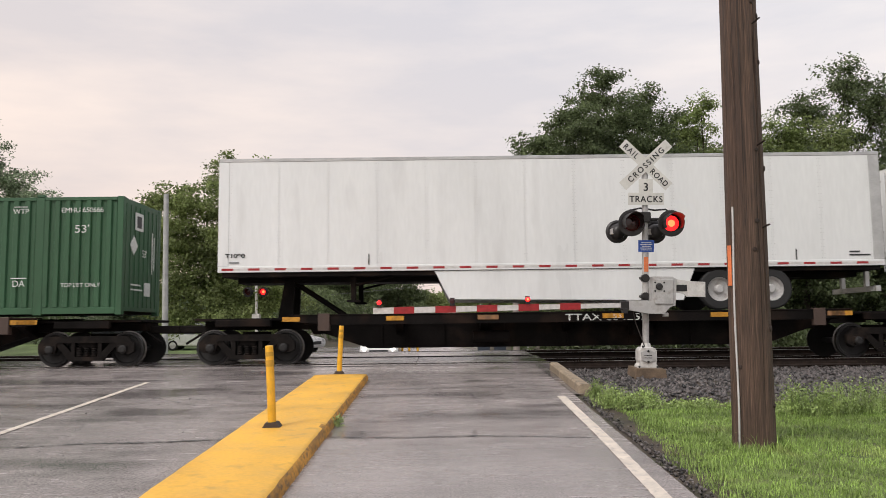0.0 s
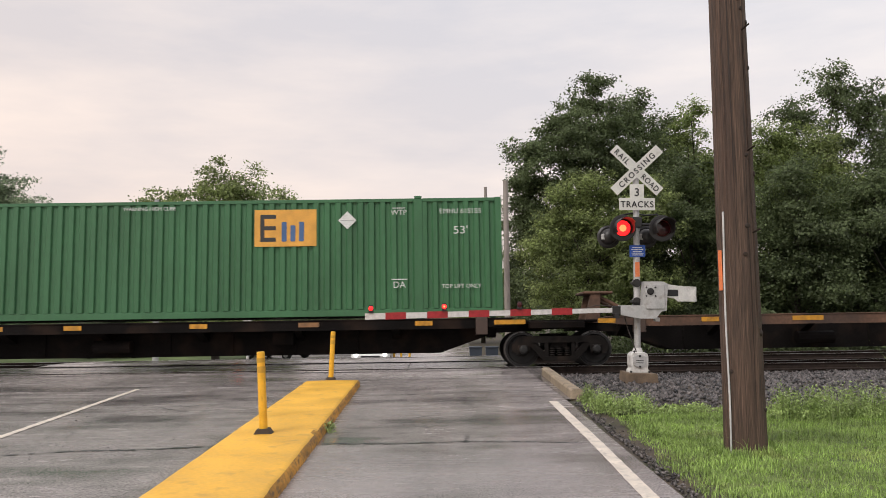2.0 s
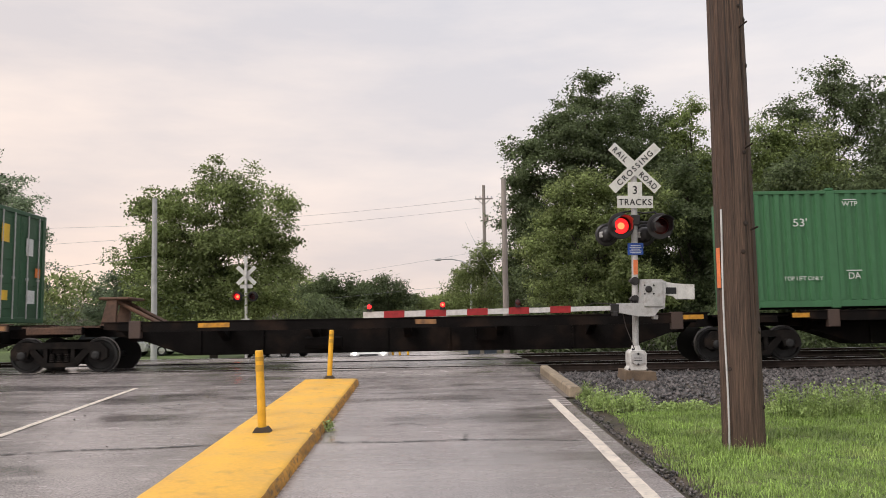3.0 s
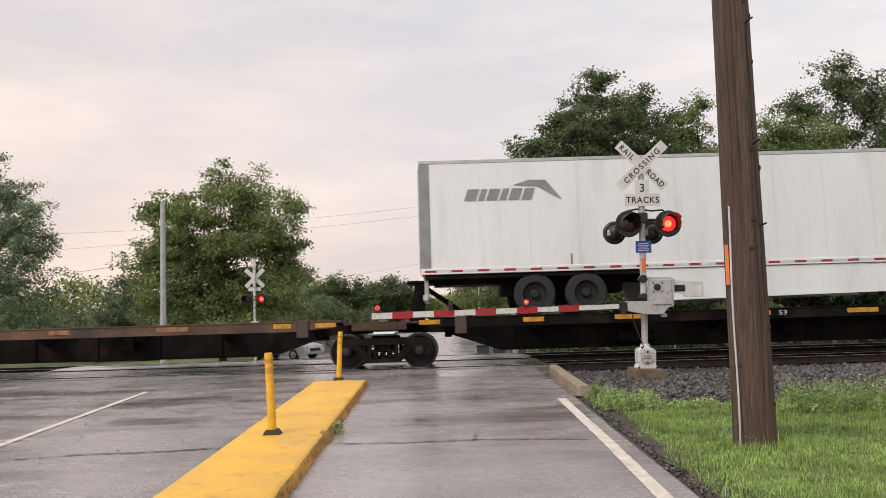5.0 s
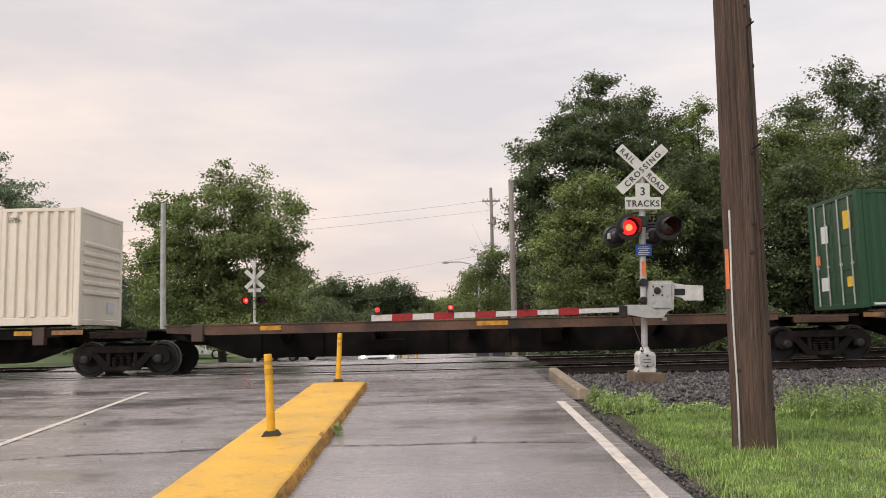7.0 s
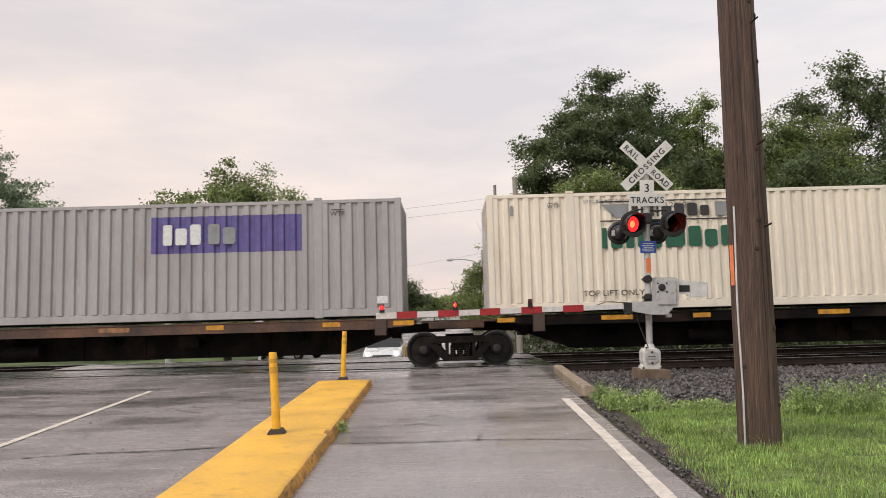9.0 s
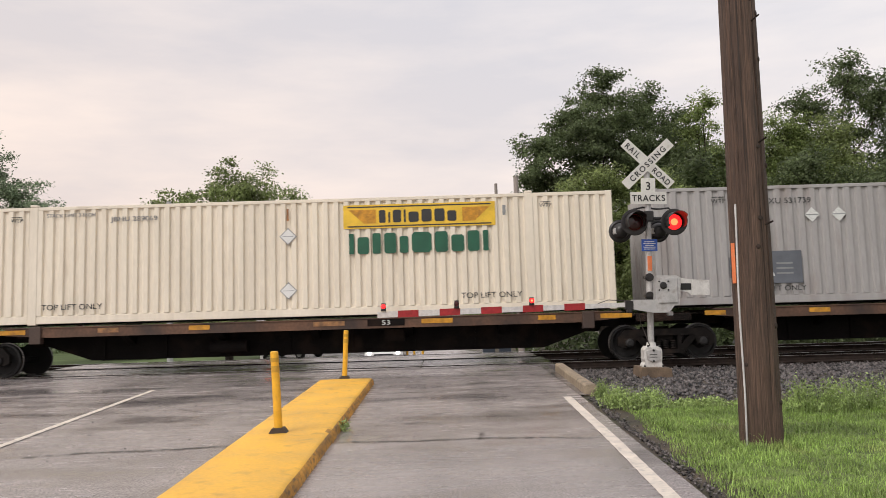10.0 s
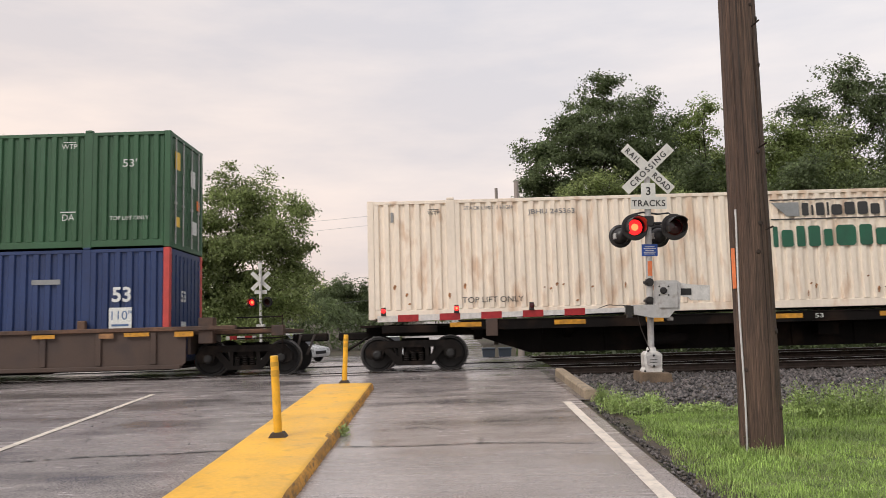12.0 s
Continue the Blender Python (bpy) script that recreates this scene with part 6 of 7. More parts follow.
def bollard(x, y, turn, tilt):
    b = thing("bollard", Matrix.Translation((x, y, 0.128)) @ pose(0, 0, 0, 0, tilt, turn), "slim yellow plastic bollard on a black rubber foot", "bollard", "bollards on the island")
    bm = bmesh.new()
    prism(bm, [(-0.105, 0.0), (0.105, 0.0), (0.105, 0.012), (0.065, 0.07), (-0.065, 0.07), (-0.105, 0.012)], "y", -0.075, 0.075)
    part("foot", bm, "rubber", b)
    bm = bmesh.new()
    turned(bm, (0, 0, 0.05), (0, 0, 1), [(0.0, 0.0), (0.0, 0.050), (0.90, 0.047), (0.915, 0.042), (0.915, 0.0)], 20)
    post = part("post", bm, "yellow_post", b)
    bm = bmesh.new()
    turned(bm, (0, 0, 0.72), (0, 0, 1), [(0.0, 0.049), (0.0, 0.0505), (0.075, 0.0500), (0.075, 0.049)], 20)
    turned(bm, (0, 0, 0.84), (0, 0, 1), [(0.0, 0.048), (0.0, 0.0498), (0.05, 0.0495), (0.05, 0.048)], 20)
    part("band", bm, "yellow_dark", post, "dull yellow reflective band")


bollard(-2.045, 9.52, 0, -2.2)
bollard(-2.10, 15.93, 0, 3.1)

# ---- trees and plants ----


def tree(x, y, lobes, paint, seed, label, leaves, leaf=0.17, bough=0.95, droop=0.0, group="trees behind the tracks"):
    """A tapered trunk, limbs to each mass of the crown, twigs to its boughs, and leaves in small sprays on them.
    lobes: the masses of the crown as (x, height above the road, half width, half height)."""
    rnd = np.random.RandomState(seed)
    z0 = ground_z(y)
    t = thing("tree", (x, y, z0 - 0.05), label, "tree", group)
    L0 = np.array([(a - x, 0.0, h - z0 + 0.05, rx * 0.97, rz * 0.96) for a, h, rx, rz in lobes])
    L0[:, 1] = rnd.uniform(-0.5, 0.5, len(L0)) * L0[:, 3]
    top = (L0[:, 2] + L0[:, 4]).max()
    r0 = 0.016 * top + 0.06
    bm = bmesh.new()
    trunk = [Vector((0.05 * top * noise.noise((k * 0.5, seed * 3.1, 0)), 0.03 * top * noise.noise((k * 0.5, 0, seed * 1.7)), top * 0.66 * k / 7)) * (1 if k else 0) for k in range(8)]
    for k in range(7):
        tube(bm, trunk[k], trunk[k + 1], r0 * (1 - k / 8.5), r0 * (1 - (k + 1) / 8.5), seg=8, caps=False)
    C, S, W = [], [], []
    for cx, cy, cz, rx, rz in L0:
        n = max(8, int(11.0 * rx * rz / bough ** 2))
        u = min(6.9, max(0.8, (cz - rz * 0.8) / (top * 0.66) * 7 * 0.75))
        base = trunk[int(u)].lerp(trunk[min(7, int(u) + 1)], u - int(u))
        hub = Vector((cx, cy, cz - rz * 0.35))
        mid = base.lerp(hub, 0.5) + Vector((0, 0, -0.06 * (hub - base).length))
        tube(bm, base, mid, r0 * 0.28, r0 * 0.17, seg=6, caps=False)
        tube(bm, mid, hub, r0 * 0.17, r0 * 0.09, seg=6, caps=False)
        for k in range(n):
            d = rnd.randn(3)
            d /= np.linalg.norm(d)
            rad = 0.60 + 0.46 * rnd.rand() if k % 3 else 0.65 * rnd.rand()
            c = np.array([cx + d[0] * rx * rad, cy + d[1] * rx * 0.85 * rad, cz + d[2] * rz * rad])
            c[2] = max(0.5, c[2] - droop * math.hypot(c[0], c[1]))
            C.append(c)
            S.append(bough * (0.24 + 0.40 * rnd.rand()) * min(1.0, 0.6 + 0.3 * min(rx, rz)))
            W.append(d)
            tube(bm, hub, Vector(c), r0 * 0.06, r0 * 0.015, seg=4, caps=False)
    part("trunk", bm, "bark", t)
    C, S, W = np.array(C), np.array(S), np.array(W)
    sprays = 11
    nb = len(C)
    hubs = (C[:, None] + rnd.randn(nb, sprays, 3) * S[:, None, None] * np.array([0.72, 0.72, 0.36])).reshape(-1, 3)
    outward = np.repeat(W, sprays, 0)
    per = max(3, round(leaves * 1.45 / len(hubs)))
    n = len(hubs) * per
    P = np.repeat(hubs, per, 0) + rnd.randn(n, 3) * (leaf * 0.95) * np.array([1.15, 1.15, 0.8])
    P[:, 2] = np.maximum(P[:, 2], 0.2)
    N_ = np.repeat(outward, per, 0) * 0.5 + rnd.randn(n, 3) * 0.55 + np.array([0, 0, 0.55])
    N_ /= np.linalg.norm(N_, axis=1, keepdims=True)
    A = np.cross(N_, rnd.randn(n, 3))
    A /= np.linalg.norm(A, axis=1, keepdims=True)
    B = np.cross(N_, A)
    L = leaf * (0.50 + 0.70 * rnd.rand(n, 1))
    V = np.stack([P - A * L * 0.5, P - B * L * 0.34 + N_ * L * 0.10, P + A * L * 0.5, P + B * L * 0.34 + N_ * L * 0.10], 1).reshape(-1, 3)
    k = np.arange(n)[:, None] * 4
    soup("crown", V, np.stack([k + [[0, 1, 2]], k + [[0, 2, 3]]], 1).reshape(-1, 3), paint, t)
    return t


def grown(x, y, top, width, paint, seed, label, leaves, leaf=0.20, bough=1.1):
    """A tree of ordinary shape by the height of its top above the road and its width."""
    rnd = random.Random(seed)
    low = ground_z(y) + 0.6
    h = top - low
    lobes = [(x + rnd.uniform(-0.08, 0.08) * width, top - h * 0.20, width * 0.26, h * 0.20)]
    for lvl, wide in ((0.60, 0.34), (0.38, 0.38), (0.18, 0.36)):
        for side in (-1, 1):
            lobes.append((x + side * width * rnd.uniform(0.10, 0.22), low + h * lvl + rnd.uniform(-0.05, 0.05) * h, width * wide * rnd.uniform(0.75, 1.0), h * rnd.uniform(0.15, 0.2)))
    return tree(x, y, lobes, paint, seed, label, leaves, leaf, bough)


DARK, MID, PALE = "tall dark green broadleaf tree in full leaf", "green broadleaf tree in full leaf", "pale yellow-green young tree"
tree(-12.2, 44.5, [(-11.6, 8.1, 2.1, 1.75), (-14.4, 6.9, 1.8, 1.5), (-8.3, 7.3, 0.85, 0.75), (-9.3, 5.2, 1.8, 1.7), (-12.4, 5.3, 2.6, 2.0), (-16.2, 4.3, 1.7, 1.4), (-16.1, 7.2, 0.6, 0.5), (-14.0, 2.3, 3.0, 1.8), (-9.7, 2.0, 2.2, 1.8), (-12.0, 0.6, 3.4, 1.3), (-10.5, 6.5, 1.9, 1.5), (-14.7, 4.7, 2.1, 1.6), (-8.8, 3.5, 1.4, 1.4), (-11.8, 3.4, 2.4, 1.6)],
     "leaf", 15, "broad spreading maple in full green leaf", 62000, 0.175, 1.0)
tree(-26.0, 45.0, [(-26.3, 9.8, 1.9, 2.0), (-24.5, 8.5, 1.7, 1.1), (-23.0, 7.3, 1.35, 0.8), (-23.0, 5.2, 1.9, 0.9), (-25.0, 6.3, 2.6, 1.5), (-24.5, 3.3, 3.0, 1.7), (-28.2, 6.0, 2.6, 3.0), (-25.0, 0.9, 3.6, 1.5)],
     "leaf_blue_hazed", 17, "tall blue-green tree with drooping feathery boughs", 34000, 0.16, 0.9, 0.05)
tree(9.0, 47.0, [(9.3, 13.2, 1.7, 1.7), (7.5, 11.5, 1.8, 1.5), (5.6, 10.3, 1.35, 1.15), (5.4, 8.5, 1.2, 1.2), (9.3, 10.5, 2.8, 2.2), (6.9, 8.2, 2.4, 1.9), (5.2, 6.4, 1.4, 1.5), (8.0, 5.4, 3.2, 2.4), (8.0, 2.2, 3.4, 2.4)],
     "leaf_dark", 1, DARK, 62000, 0.175)
tree(12.6, 48.5, [(12.3, 12.8, 1.8, 1.7), (14.0, 11.6, 1.5, 1.4), (12.3, 9.8, 2.8, 2.2), (14.5, 8.4, 2.2, 2.2), (12.5, 6.2, 3.4, 2.6), (12.5, 2.6, 3.4, 2.6)], "leaf_dark", 3, DARK, 44000, 0.18)
tree(14.9, 45.0, [(14.85, 12.2, 0.75, 0.95), (14.5, 10.7, 1.1, 1.0), (15.5, 9.4, 1.5, 1.3), (14.8, 7.0, 1.8, 1.9), (15.0, 4.0, 1.8, 2.2)], "leaf_light", 4, PALE, 15000, 0.16, 0.8)
tree(7.8, 41.0, [(8.4, 7.2, 1.6, 1.3), (6.9, 6.3, 1.5, 1.5), (5.9, 4.2, 1.5, 1.5), (8.6, 4.8, 2.3, 2.0), (6.8, 2.1, 2.4, 1.8), (10.6, 6.1, 1.9, 1.8), (10.2, 2.4, 2.6, 2.0)], "leaf", 8, MID, 42000, 0.155)
tree(23.6, 47.0, [(23.7, 13.6, 1.8, 1.75), (21.6, 12.7, 1.25, 1.4), (25.8, 12.8, 1.6, 1.7), (23.5, 10.5, 3.1, 2.3), (27.6, 11.0, 2.0, 2.1), (22.0, 7.5, 3.0, 2.6), (26.5, 7.2, 3.2, 2.8), (24.0, 3.4, 4.5, 2.6)],
     "leaf_dark", 5, DARK, 46000, 0.185)
tree(3.6, 62.0, [(3.9, 5.1, 1.3, 1.25), (2.6, 3.4, 1.3, 1.2), (1.7, 1.5, 1.0, 1.2), (4.6, 2.6, 2.0, 2.0), (3.4, 0.3, 2.2, 1.4)], "leaf", 9, MID, 13000, 0.18)
tree(19.3, 44.0, [(19.0, 10.4, 1.3, 1.3), (18.2, 8.8, 1.5, 1.6), (20.3, 9.2, 1.7, 1.7), (19.2, 6.4, 2.2, 2.0), (19.2, 3.0, 2.4, 2.2)], "leaf_light", 6, PALE, 24000, 0.155, 0.9)
grown(16.9, 49, 11.8, 5.4, "leaf", 44, MID, 15000)
grown(28.9, 49, 14.2, 6.6, "leaf_dark", 7, DARK, 16000)
grown(6.4, 58, 9.0, 3.4, "leaf_dark", 43, DARK, 8000)
grown(3.3, 92, 5.9, 5.0, "leaf", 10, MID, 6000, 0.28, 1.3)
grown(13.6, 42.5, 9.4, 6.2, "leaf_dark", 11, DARK, 26000, 0.18)
grown(18.6, 41, 9.2, 6.6, "leaf_dark", 12, DARK, 26000, 0.18)
grown(23.2, 41, 9.0, 6.6, "leaf_dark", 13, DARK, 22000, 0.18)
grown(28.0, 42, 9.8, 7.0, "leaf", 14, MID, 16000)
grown(11.4, 46, 11.4, 6.0, "leaf_dark", 52, DARK, 16000)
grown(16.6, 45, 10.4, 5.6, "leaf_dark", 53, DARK, 16000)
grown(21.2, 44, 11.4, 6.0, "leaf", 54, MID, 18000)
grown(26.2, 45, 12.0, 6.6, "leaf_dark", 55, DARK, 14000)
grown(-20.0, 54, 4.3, 7.5, "leaf_blue_hazed", 16, MID, 14000)
grown(-31.5, 50, 12.0, 8.0, "leaf_blue_hazed", 18, MID, 12000)
tree(-13.5, 118.0, [(-14.6, 3.7, 3.6, 2.3), (-18.5, 2.2, 2.8, 2.2), (-16.0, 0.8, 5.0, 2.2), (-11.5, 2.6, 2.6, 2.2)], "leaf_dark", 19, "rounded dark green tree in the distance", 14000, 0.34, 1.5)
tree(-7.0, 121.0, [(-8.6, 3.2, 3.6, 2.1), (-5.2, 2.4, 2.4, 1.9), (-7.0, 0.6, 4.4, 2.0)], "leaf_dark", 20, "rounded dark green tree in the distance", 11000, 0.34, 1.5)
grown(-2.2, 133, 2.6, 5.0, "leaf", 21, "small tree in the distance", 4000, 0.36, 1.4)


def far_woods():
    """A belt of trees along the horizon."""
    rnd = np.random.RandomState(31)
    n = 60000
    x = rnd.uniform(-170, 170, n)
    y = 175 + rnd.rand(n) * 18
    top = 5.2 + 2.3 * np.sin(x * 0.13) + 1.6 * np.sin(x * 0.37 + 1) + 1.2 * np.sin(x * 0.9 + y)
    top = np.where(np.abs(x - 1.5) < 9, top * 0.35, top)
    z = -1.6 + (top + 1.6) * rnd.rand(n) ** 0.75
    P = np.stack([x, y, z], 1)
    A, B = rnd.randn(n, 3), rnd.randn(n, 3)
    A /= np.linalg.norm(A, axis=1, keepdims=True)
    B /= np.linalg.norm(B, axis=1, keepdims=True)
    s = rnd.uniform(0.35, 0.9, (n, 1))
    V = np.stack([P - A * s, P + B * s * 0.8, P + A * s], 1).reshape(-1, 3)
    soup("far_woods", V, np.arange(3 * n).reshape(-1, 3), "leaf", None, "belt of dark green woods along the horizon", "woods", "stuff")


far_woods()


def undergrowth():
    """Low bushes along the back of the grass, between the trunks."""
    rnd = np.random.RandomState(37)
    n = 52000
    x = np.where(rnd.rand(n) < 0.72, rnd.uniform(-70, -4.8, n), rnd.uniform(3.2, 34, n))
    y = np.where(x < 0, rnd.uniform(58, 63, n), rnd.uniform(37.5, 40.0, n))
    top = np.where(x < 0, 1.2, 0.6) + 0.7 * np.sin(x * 0.55) + 0.5 * np.sin(x * 1.3 + 1.0)
    low = np.array([ground_z(v) for v in y])
    z = low + (top - low) * rnd.rand(n) ** 0.8
    P = np.stack([x, y, z], 1)
    A, B = rnd.randn(n, 3), rnd.randn(n, 3)
    A /= np.linalg.norm(A, axis=1, keepdims=True)
    B /= np.linalg.norm(B, axis=1, keepdims=True)
    s = rnd.uniform(0.10, 0.24, (n, 1))
    V = np.stack([P - A * s, P + B * s * 0.8, P + A * s], 1).reshape(-1, 3)
    soup("undergrowth", V, np.arange(3 * n).reshape(-1, 3), "leaf_dark", None, "low dark green bushes under the trees", "bushes", "stuff")


undergrowth()


def lawn():
    """Grass blades on the verge, longer in tufts, and the taller weeds that edge the stones."""
    rnd = np.random.RandomState(11)

    def blades(n, px, py, h, w, bend):
        a = rnd.rand(n) * 6.283
        d = np.stack([np.cos(a), np.sin(a), np.zeros(n)], 1)
        o = np.stack([-np.sin(a), np.cos(a), np.zeros(n)], 1)
        P = np.stack([px, py, np.full(n, -0.016)], 1)
        up = np.array([0, 0, 1.0])
        hh, ww = h[:, None], w[:, None]
        m = P + up * hh * 0.6 + o * hh * bend[:, None] * 0.3
        t = P + up * hh + o * hh * bend[:, None]
        V = np.stack([P - d * ww, P + d * ww, m - d * ww * 0.7, m + d * ww * 0.7, t], 1).reshape(-1, 3)
        k = np.arange(n)[:, None] * 5
        F = np.stack([k + [[0, 1, 3]], k + [[0, 3, 2]], k + [[2, 3, 4]]], 1).reshape(-1, 3)
        return V, F

    n = 200000
    py = 5.0 + 8.0 * rnd.rand(n) ** 0.9
    px = 2.05 + 8.5 * rnd.rand(n) ** 1.25
    rag = np.array([noise.noise((a * 1.3, b * 1.3, 0)) for a, b in zip(px, py)])
    rag2 = np.array([noise.noise((a * 5, b * 5, 7)) for a, b in zip(px, py)])
    edge = 2.13 + 0.06 * (py - 6.0) + 0.12 * rag + 0.06 * rag2
    far = 11.75 + 0.45 * rag + 0.25 * rag2
    keep = (px > edge) & (py < far) & (rnd.rand(n) < 0.25 + (px - edge) / 0.45) & (np.hypot(px - 3.35, py - 8.8) > 0.22)
    px, py, rag, rag2 = px[keep], py[keep], rag[keep], rag2[keep]
    n = len(px)
    h = (0.022 + 0.036 * rnd.rand(n) ** 1.5) * (1 + 0.5 * rag + 0.7 * rag2)
    h = np.where(rnd.rand(n) < 0.02, h * 2.2, h)
    near_pole = np.hypot(px - 3.35, py - 8.75) < 0.42
    h = np.where(near_pole, h * 1.9, h)
    V, F = blades(n, px, py, h, 0.0018 + 0.0024 * rnd.rand(n), rnd.randn(n) * 0.75)
    soup("lawn_grass", V, F, "grass", None, "bright green wet grass on the verge", "grass", "stuff")

    n = 45000
    px, py = rnd.uniform(2.3, 30, n), rnd.uniform(-14, 13, n)
    keep = (px > 10.3) | (py < 5.2)
    px, py = px[keep], py[keep]
    n = len(px)
    V, F = blades(n, px, py, 0.05 + 0.07 * rnd.rand(n), 0.008 + 0.008 * rnd.rand(n), rnd.randn(n) * 0.8)
    soup("verge_grass", V, F, "grass", None, "rough green grass farther along the verge", "grass", "stuff")

    def weeds(name, spots, count, tall, label):
        sx, sy, sr = np.array([s[0] for s in spots]), np.array([s[1] for s in spots]), np.array([s[2] for s in spots])
        k = rnd.randint(0, len(spots), count)
        px = sx[k] + rnd.randn(count) * sr[k] * 0.5
        py = sy[k] + rnd.randn(count) * sr[k] * 0.4
        h = tall * (0.35 + 0.65 * rnd.rand(count)) * np.exp(-((px - sx[k]) / sr[k]) ** 2)
        V, F = blades(count, px, py, h, 0.002 + 0.003 * rnd.rand(count), rnd.randn(count) * 0.40)
        # small leaves up the stems
        m = count * 7
        j = rnd.randint(0, count, m)
        u = rnd.rand(m)
        C = np.stack([px[j] + rnd.randn(m) * 0.035, py[j] + rnd.randn(m) * 0.035, h[j] * (0.15 + 0.85 * u)], 1)
        A, B = rnd.randn(m, 3), rnd.randn(m, 3)
        A /= np.linalg.norm(A, axis=1, keepdims=True)
        B /= np.linalg.norm(B, axis=1, keepdims=True)
        s = rnd.uniform(0.008, 0.026, (m, 1))
        V2 = np.stack([C - A * s, C + B * s * 0.6, C + A * s, C - B * s * 0.6], 1).reshape(-1, 3)
        q = np.arange(m)[:, None] * 4 + len(V)
        F2 = np.stack([q + [[0, 1, 2]], q + [[0, 2, 3]]], 1).reshape(-1, 3)
        soup(name, np.concatenate([V, V2]), np.concatenate([F, F2]), "weed", None, label, "weeds", "stuff")

    weeds("verge_weeds", [(2.40, 11.9, 0.20), (2.62, 11.8, 0.24), (2.85, 11.7, 0.26), (2.55, 12.4, 0.22), (2.42, 13.0, 0.12), (3.05, 12.1, 0.2)], 560, 0.33, "bushy green weeds between grass and stones")
    weeds("tall_weeds", [(4.75, 11.0, 0.25), (5.1, 10.9, 0.32), (5.5, 11.0, 0.4), (6.0, 11.2, 0.45), (6.5, 10.9, 0.5), (7.1, 11.2, 0.5), (7.8, 11.0, 0.6), (8.6, 11.4, 0.6)], 1500, 0.52, "tall light green weeds beside the stones")
    weeds("low_weeds", [(3.4, 11.7, 0.25), (3.8, 11.85, 0.3), (4.3, 11.7, 0.25)], 420, 0.13, "low yellow-green weeds along the stones")
    weeds("kerb_weed", [(-1.42, 10.35, 0.07), (-1.40, 10.55, 0.05)], 30, 0.16, "small weed growing at the kerb of the island")
    weeds("side_sapling", [(6.78, 11.4, 0.24), (6.95, 11.5, 0.25)], 420, 1.15, "leafy sapling beside the ballast")


lawn()

# ---- behind the tracks ----


def plain_pole(x, y, top, r, paint, label, lean=0.0, arm=False):
    z0 = ground_z(y)
    p = thing("pole", (x, y, z0 - 0.05), label, "pole", "poles behind the tracks")
    bm = bmesh.new()
    H = top - z0
    tube(bm, (0, 0, 0), (lean * H, 0, H), r, r * 0.72, seg=12)
    part("shaft", bm, paint, p)
    if arm:
        z = H - 1.35
        boxes("cross_arm", "pole_old", p, (lean * H - 0.85, lean * H + 0.85, -0.16, -0.04, z, z + 0.14), bevel=0.01)
        bm = bmesh.new()
        for k in (-0.75, -0.35, 0.35, 0.75):
            turned(bm, (lean * H + k, -0.1, z + 0.14), (0, 0, 1), [(0, 0.03), (0.08, 0.06), (0.14, 0.05), (0.2, 0.03), (0.2, 0)], 8)
        part("insulator", bm, "steel_grey", p)
        bm = bmesh.new()
        for s in (-1, 1):
            tube(bm, (lean * H + s * 0.6, -0.1, z), (lean * H, -0.1, z - 0.55), 0.03, seg=6)
        tube(bm, (lean * H + 0.22, -0.25, z - 2.2), (lean * H + 0.22, -0.25, z - 1.5), 0.18, seg=10)
        part("brace", bm, "pole_old", p)
    return p


plain_pole(-13.25, 38.0, 6.75, 0.155, "steel_grey", "plain grey metal pole without a lamp")
plain_pole(3.2, 36.0, 7.15, 0.15, "pole_old", "weathered grey wooden pole", 0.002)
plain_pole(4.8, 75.0, 12.45, 0.20, "pole_old", "wooden utility pole with a cross arm and insulators", 0.0, True)


def street_lamp():
    y = 82.0
    z0 = ground_z(y)
    s = thing("street_lamp", (3.75, y, z0), "grey street lamp with a long curved arm", "street lamp")
    bm = bmesh.new()
    tube(bm, (0, 0, 0), (0, 0, 7.4), 0.12, 0.09, seg=10)
    part("post", bm, "steel_grey", s)
    bm = bmesh.new()
    pts = [(0, 0, 6.7), (-0.9, 0, 7.15), (-1.9, 0, 7.36), (-3.0, 0, 7.36)]
    pipe(bm, pts, 0.06, 8)
    part("arm", bm, "steel_grey", s)
    bm = bmesh.new()
    turned(bm, (-3.0, 0, 7.33), (-1, 0, 0), [(0, 0.0), (0, 0.08), (0.3, 0.16), (0.65, 0.10), (0.7, 0.0)], 12)
    part("lamp_head", bm, "steel_grey", s)


street_lamp()


def wires():
    for a, b, sag in (((4.6, 75, 11.2), (-60, 66, 9.0), 1.5), ((5.0, 75, 10.3), (-60, 60, 5.5), 0.8), ((3.75, 82, 6.4), (-40, 84, 1.2), 0.4), ((3.2, 36, 2.0), (3.0, 75, 9.0), 0.3), ((4.8, 75, 3.2), (-45, 80, -0.3), 0.2), ((-13.2, 38, 4.0), (-60, 60, 2.0), 0.4)):
        bm = bmesh.new()
        n = 16
        pts = [Vector(a).lerp(Vector(b), k / n) - Vector((0, 0, sag * 4 * (k / n) * (1 - k / n))) for k in range(n + 1)]
        pipe(bm, pts, 0.010, 4)
        tagged(part("overhead_wire", bm, "wire"), "thin dark overhead wire", "wire", "overhead wires")


wires()


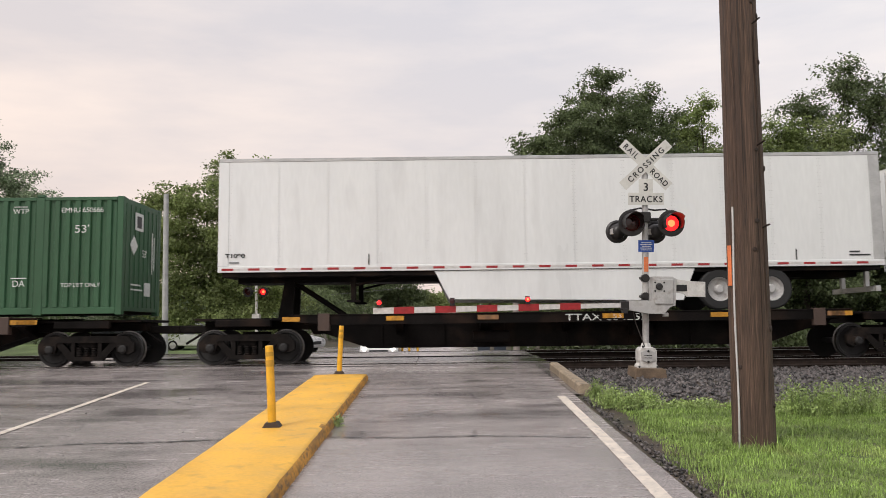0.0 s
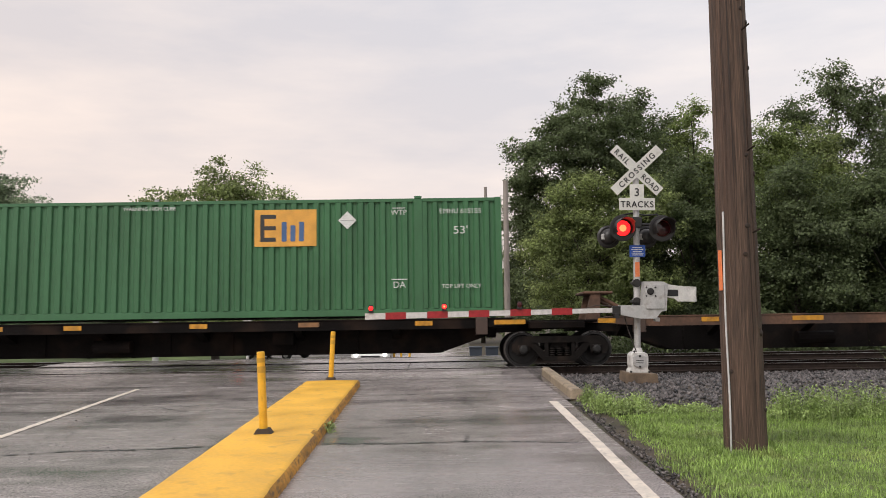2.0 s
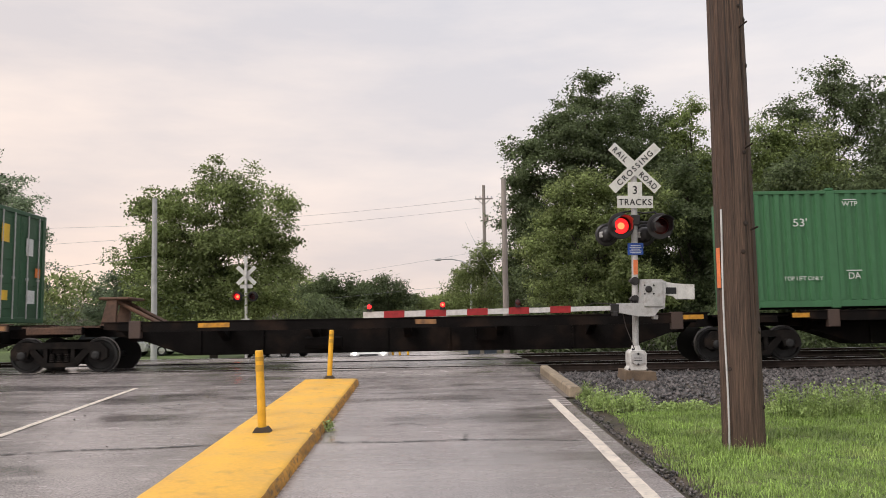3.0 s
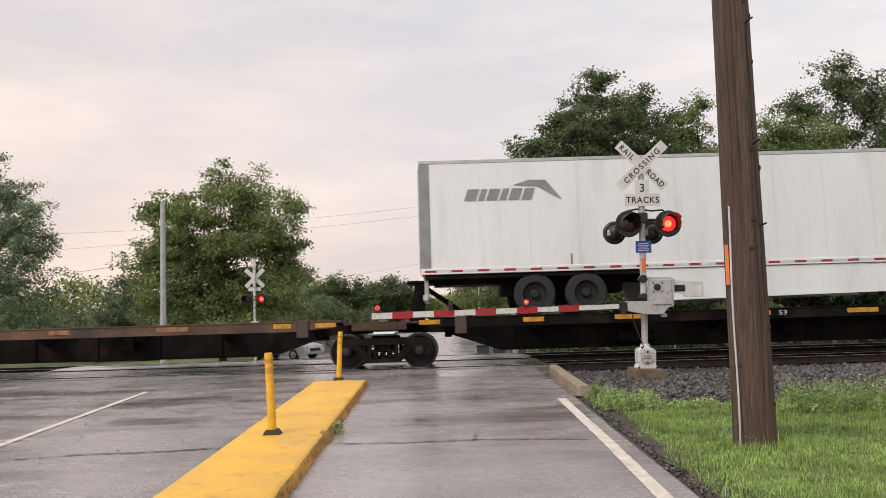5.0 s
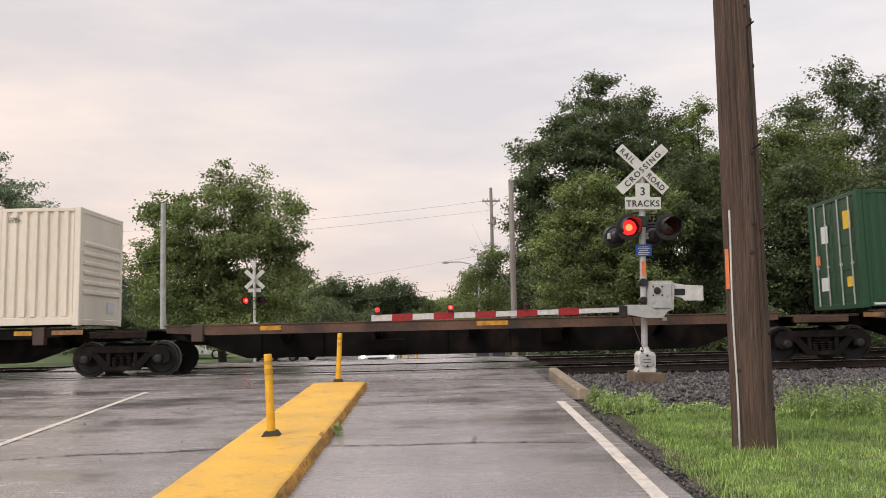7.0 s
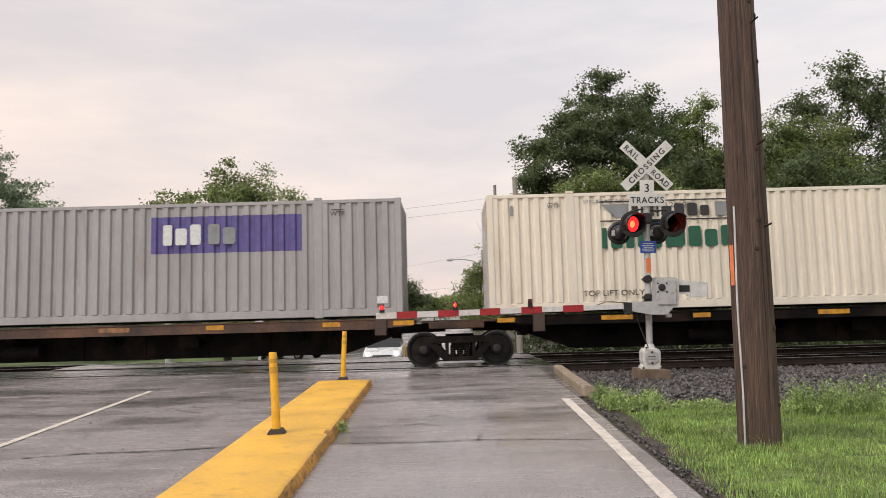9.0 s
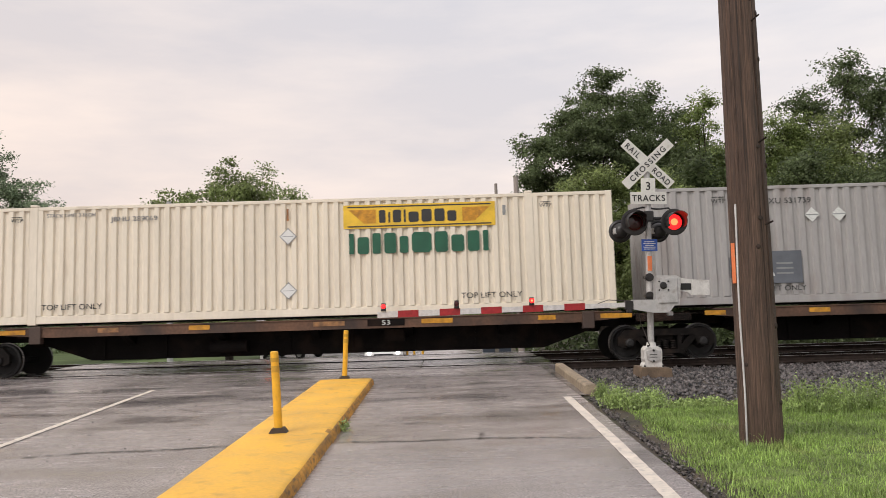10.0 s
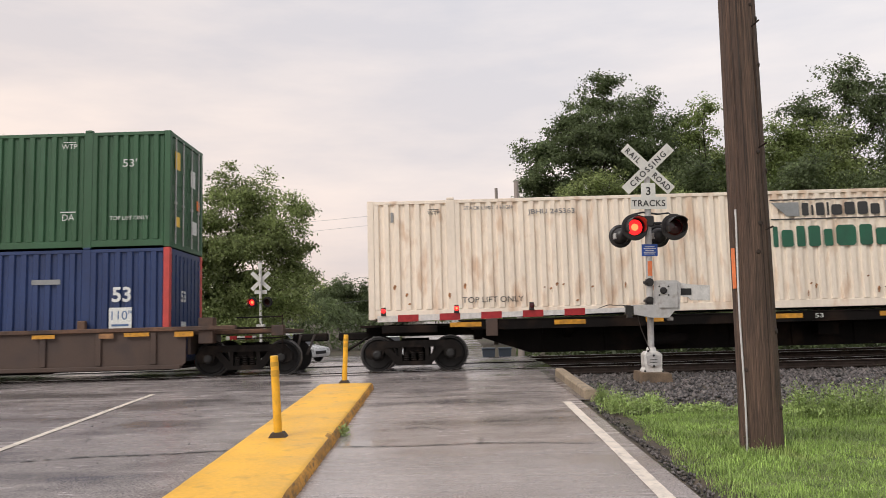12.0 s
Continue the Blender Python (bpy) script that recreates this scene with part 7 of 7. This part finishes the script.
def car(x, y, turn, paint, label, lit, scale=1.0):
    """A passenger car: lower body with arches, cabin with dark glass, four wheels, lamps. Its nose looks along -y."""
    c = thing("parked_car", Matrix.Translation((x, y, ground_z(y) + 0.014)) @ pose(0, 0, 0, 0, 0, turn), label, "car", "cars behind the tracks")
    bm = bmesh.new()
    prism(bm, [(-2.25, 0.35), (-2.3, 0.62), (-2.2, 0.82), (-1.15, 0.98), (1.9, 1.02), (2.25, 0.95), (2.3, 0.4), (1.9, 0.28), (-1.9, 0.28)], "x", -0.9, 0.9)
    bmesh.ops.bevel(bm, geom=bm.edges[:], offset=0.05, segments=2, affect="EDGES")
    part("body", bm, paint, c)
    bm = bmesh.new()
    lo = [(-0.82, -1.15, 0.98), (0.82, -1.15, 0.98), (0.82, 2.05, 1.02), (-0.82, 2.05, 1.02)]
    hi = [(-0.66, -0.35, 1.58), (0.66, -0.35, 1.58), (0.66, 1.65, 1.60), (-0.66, 1.65, 1.60)]
    v = [bm.verts.new(p) for p in lo + hi]
    for q in ((4, 5, 6, 7), (0, 1, 5, 4), (1, 2, 6, 5), (2, 3, 7, 6), (3, 0, 4, 7)):
        bm.faces.new([v[i] for i in q])
    part("window_glass", bm, "glass_dark", c)
    boxes("roof", paint, c, (-0.66, 0.66, -0.33, 1.66, 1.585, 1.64), bevel=0.03)
    for sx in (-1, 1):
        for yy in (-1.4, 1.4):
            bm = bmesh.new()
            turned(bm, (sx * 0.80, yy, 0.33), (sx, 0, 0), [(-0.1, 0.0), (-0.1, 0.30), (-0.06, 0.33), (0.08, 0.33), (0.11, 0.29), (0.11, 0.2)], 18)
            wheel = part("wheel", bm, "tyre", c)
            bm = bmesh.new()
            turned(bm, (sx * 0.80, yy, 0.33), (sx, 0, 0), [(0.10, 0.21), (0.08, 0.18), (0.09, 0.05), (0.10, 0.0)], 14)
            part("rim", bm, "alu", wheel)
        bm = bmesh.new()
        turned(bm, (sx * 0.68, -2.235, 0.70), (0, -1, 0), [(-0.06, 0.12), (0.02, 0.11), (0.05, 0.06), (0.055, 0.0)], 14)
        part("head_lamp", bm, "head_lamp" if lit else "alu", c, "lit headlamp" if lit else "")
    boxes("grille", "sign_black", c, (-0.45, 0.45, -2.31, -2.25, 0.5, 0.68), bevel=0.01)
    return c


car(-3.15, 40.4, 0, "paint_white", "white car waiting behind the tracks with lit headlamps", True)
car(-20.0, 50.5, 88, "paint_white", "white car parked behind the tracks", False)
car(-15.6, 51.0, 92, "paint_white", "white car parked behind the tracks", False)
car(-9.4, 47.5, 60, "paint_white", "white car parked behind the tracks", False)


def litter_bin(x, y):
    b = thing("litter_bin", (x, y, ground_z(y)), "dark wheeled refuse bin", "bin", "bins beside the far road")
    bm = bmesh.new()
    prism(bm, [(-0.24, 0.05), (0.24, 0.05), (0.30, 0.98), (-0.30, 0.98)], "y", -0.28, 0.28)
    part("tub", bm, "bin_dark", b)
    boxes("lid", "bin_dark", b, (-0.32, 0.32, -0.32, 0.3, 0.98, 1.05), bevel=0.02)
    for s in (-1, 1):
        bm = bmesh.new()
        turned(bm, (s * 0.22, 0.28, 0.1), (s, 0, 0), [(0, 0), (0, 0.1), (0.05, 0.1), (0.05, 0)], 12)
        part("wheel", bm, "tyre", b)


litter_bin(1.85, 38.4)
litter_bin(2.62, 38.3)


def far_post(x, y, paint, label):
    p = thing("bollard", (x, y, ground_z(y)), label, "bollard", "posts behind the tracks")
    bm = bmesh.new()
    tube(bm, (0, 0, 0), (0, 0, 0.95), 0.06, 0.055, seg=12)
    tube(bm, (0, 0, 0.95), (0, 0, 0.98), 0.055, 0.03, seg=12)
    part("post", bm, paint, p)
    bm = bmesh.new()
    tube(bm, (0, 0, 0), (0, 0, 0.06), 0.11, 0.08, seg=12)
    part("foot", bm, "rubber", p)


for xx, yy in ((-2.15, 40.6), (-1.78, 40.2), (-1.35, 39.8)):
    far_post(xx, yy, "yellow_post", "slim yellow bollard behind the tracks")
for xx in (3.45, 3.95):
    far_post(xx, 38.2, "sign_white", "white marker post behind the tracks")

# ---- what moves ----


def motions():
    for ob, x, z in MOVING:
        walk(ob, [(t, on_track(x + SPEED * t, z)) for t in range(0, 13, 2)])
    turn = 85.0
    for w, x in WHEELSETS:
        walk(w, [(k / FPS, pose(x, 0, 0.42, 0, turn * k % 360, 0)) for k in range(0, 12 * FPS + 1)])
    for lens, at, lit in LENSES:
        state = 0 if lit else 180
        rows = [(0.0, at @ pose(0, 0, 0, 0, 0, state))]
        for t in FLASH:
            k = round(t * FPS)
            for q, a in ((-1, 0), (0, 60), (1, 120), (2, 180)):
                rows.append(((k + q) / FPS, at @ pose(0, 0, 0, 0, 0, state + a)))
            state = (state + 180) % 360
        rows.append((12.0, at @ pose(0, 0, 0, 0, 0, state)))
        walk(lens, rows)


motions()
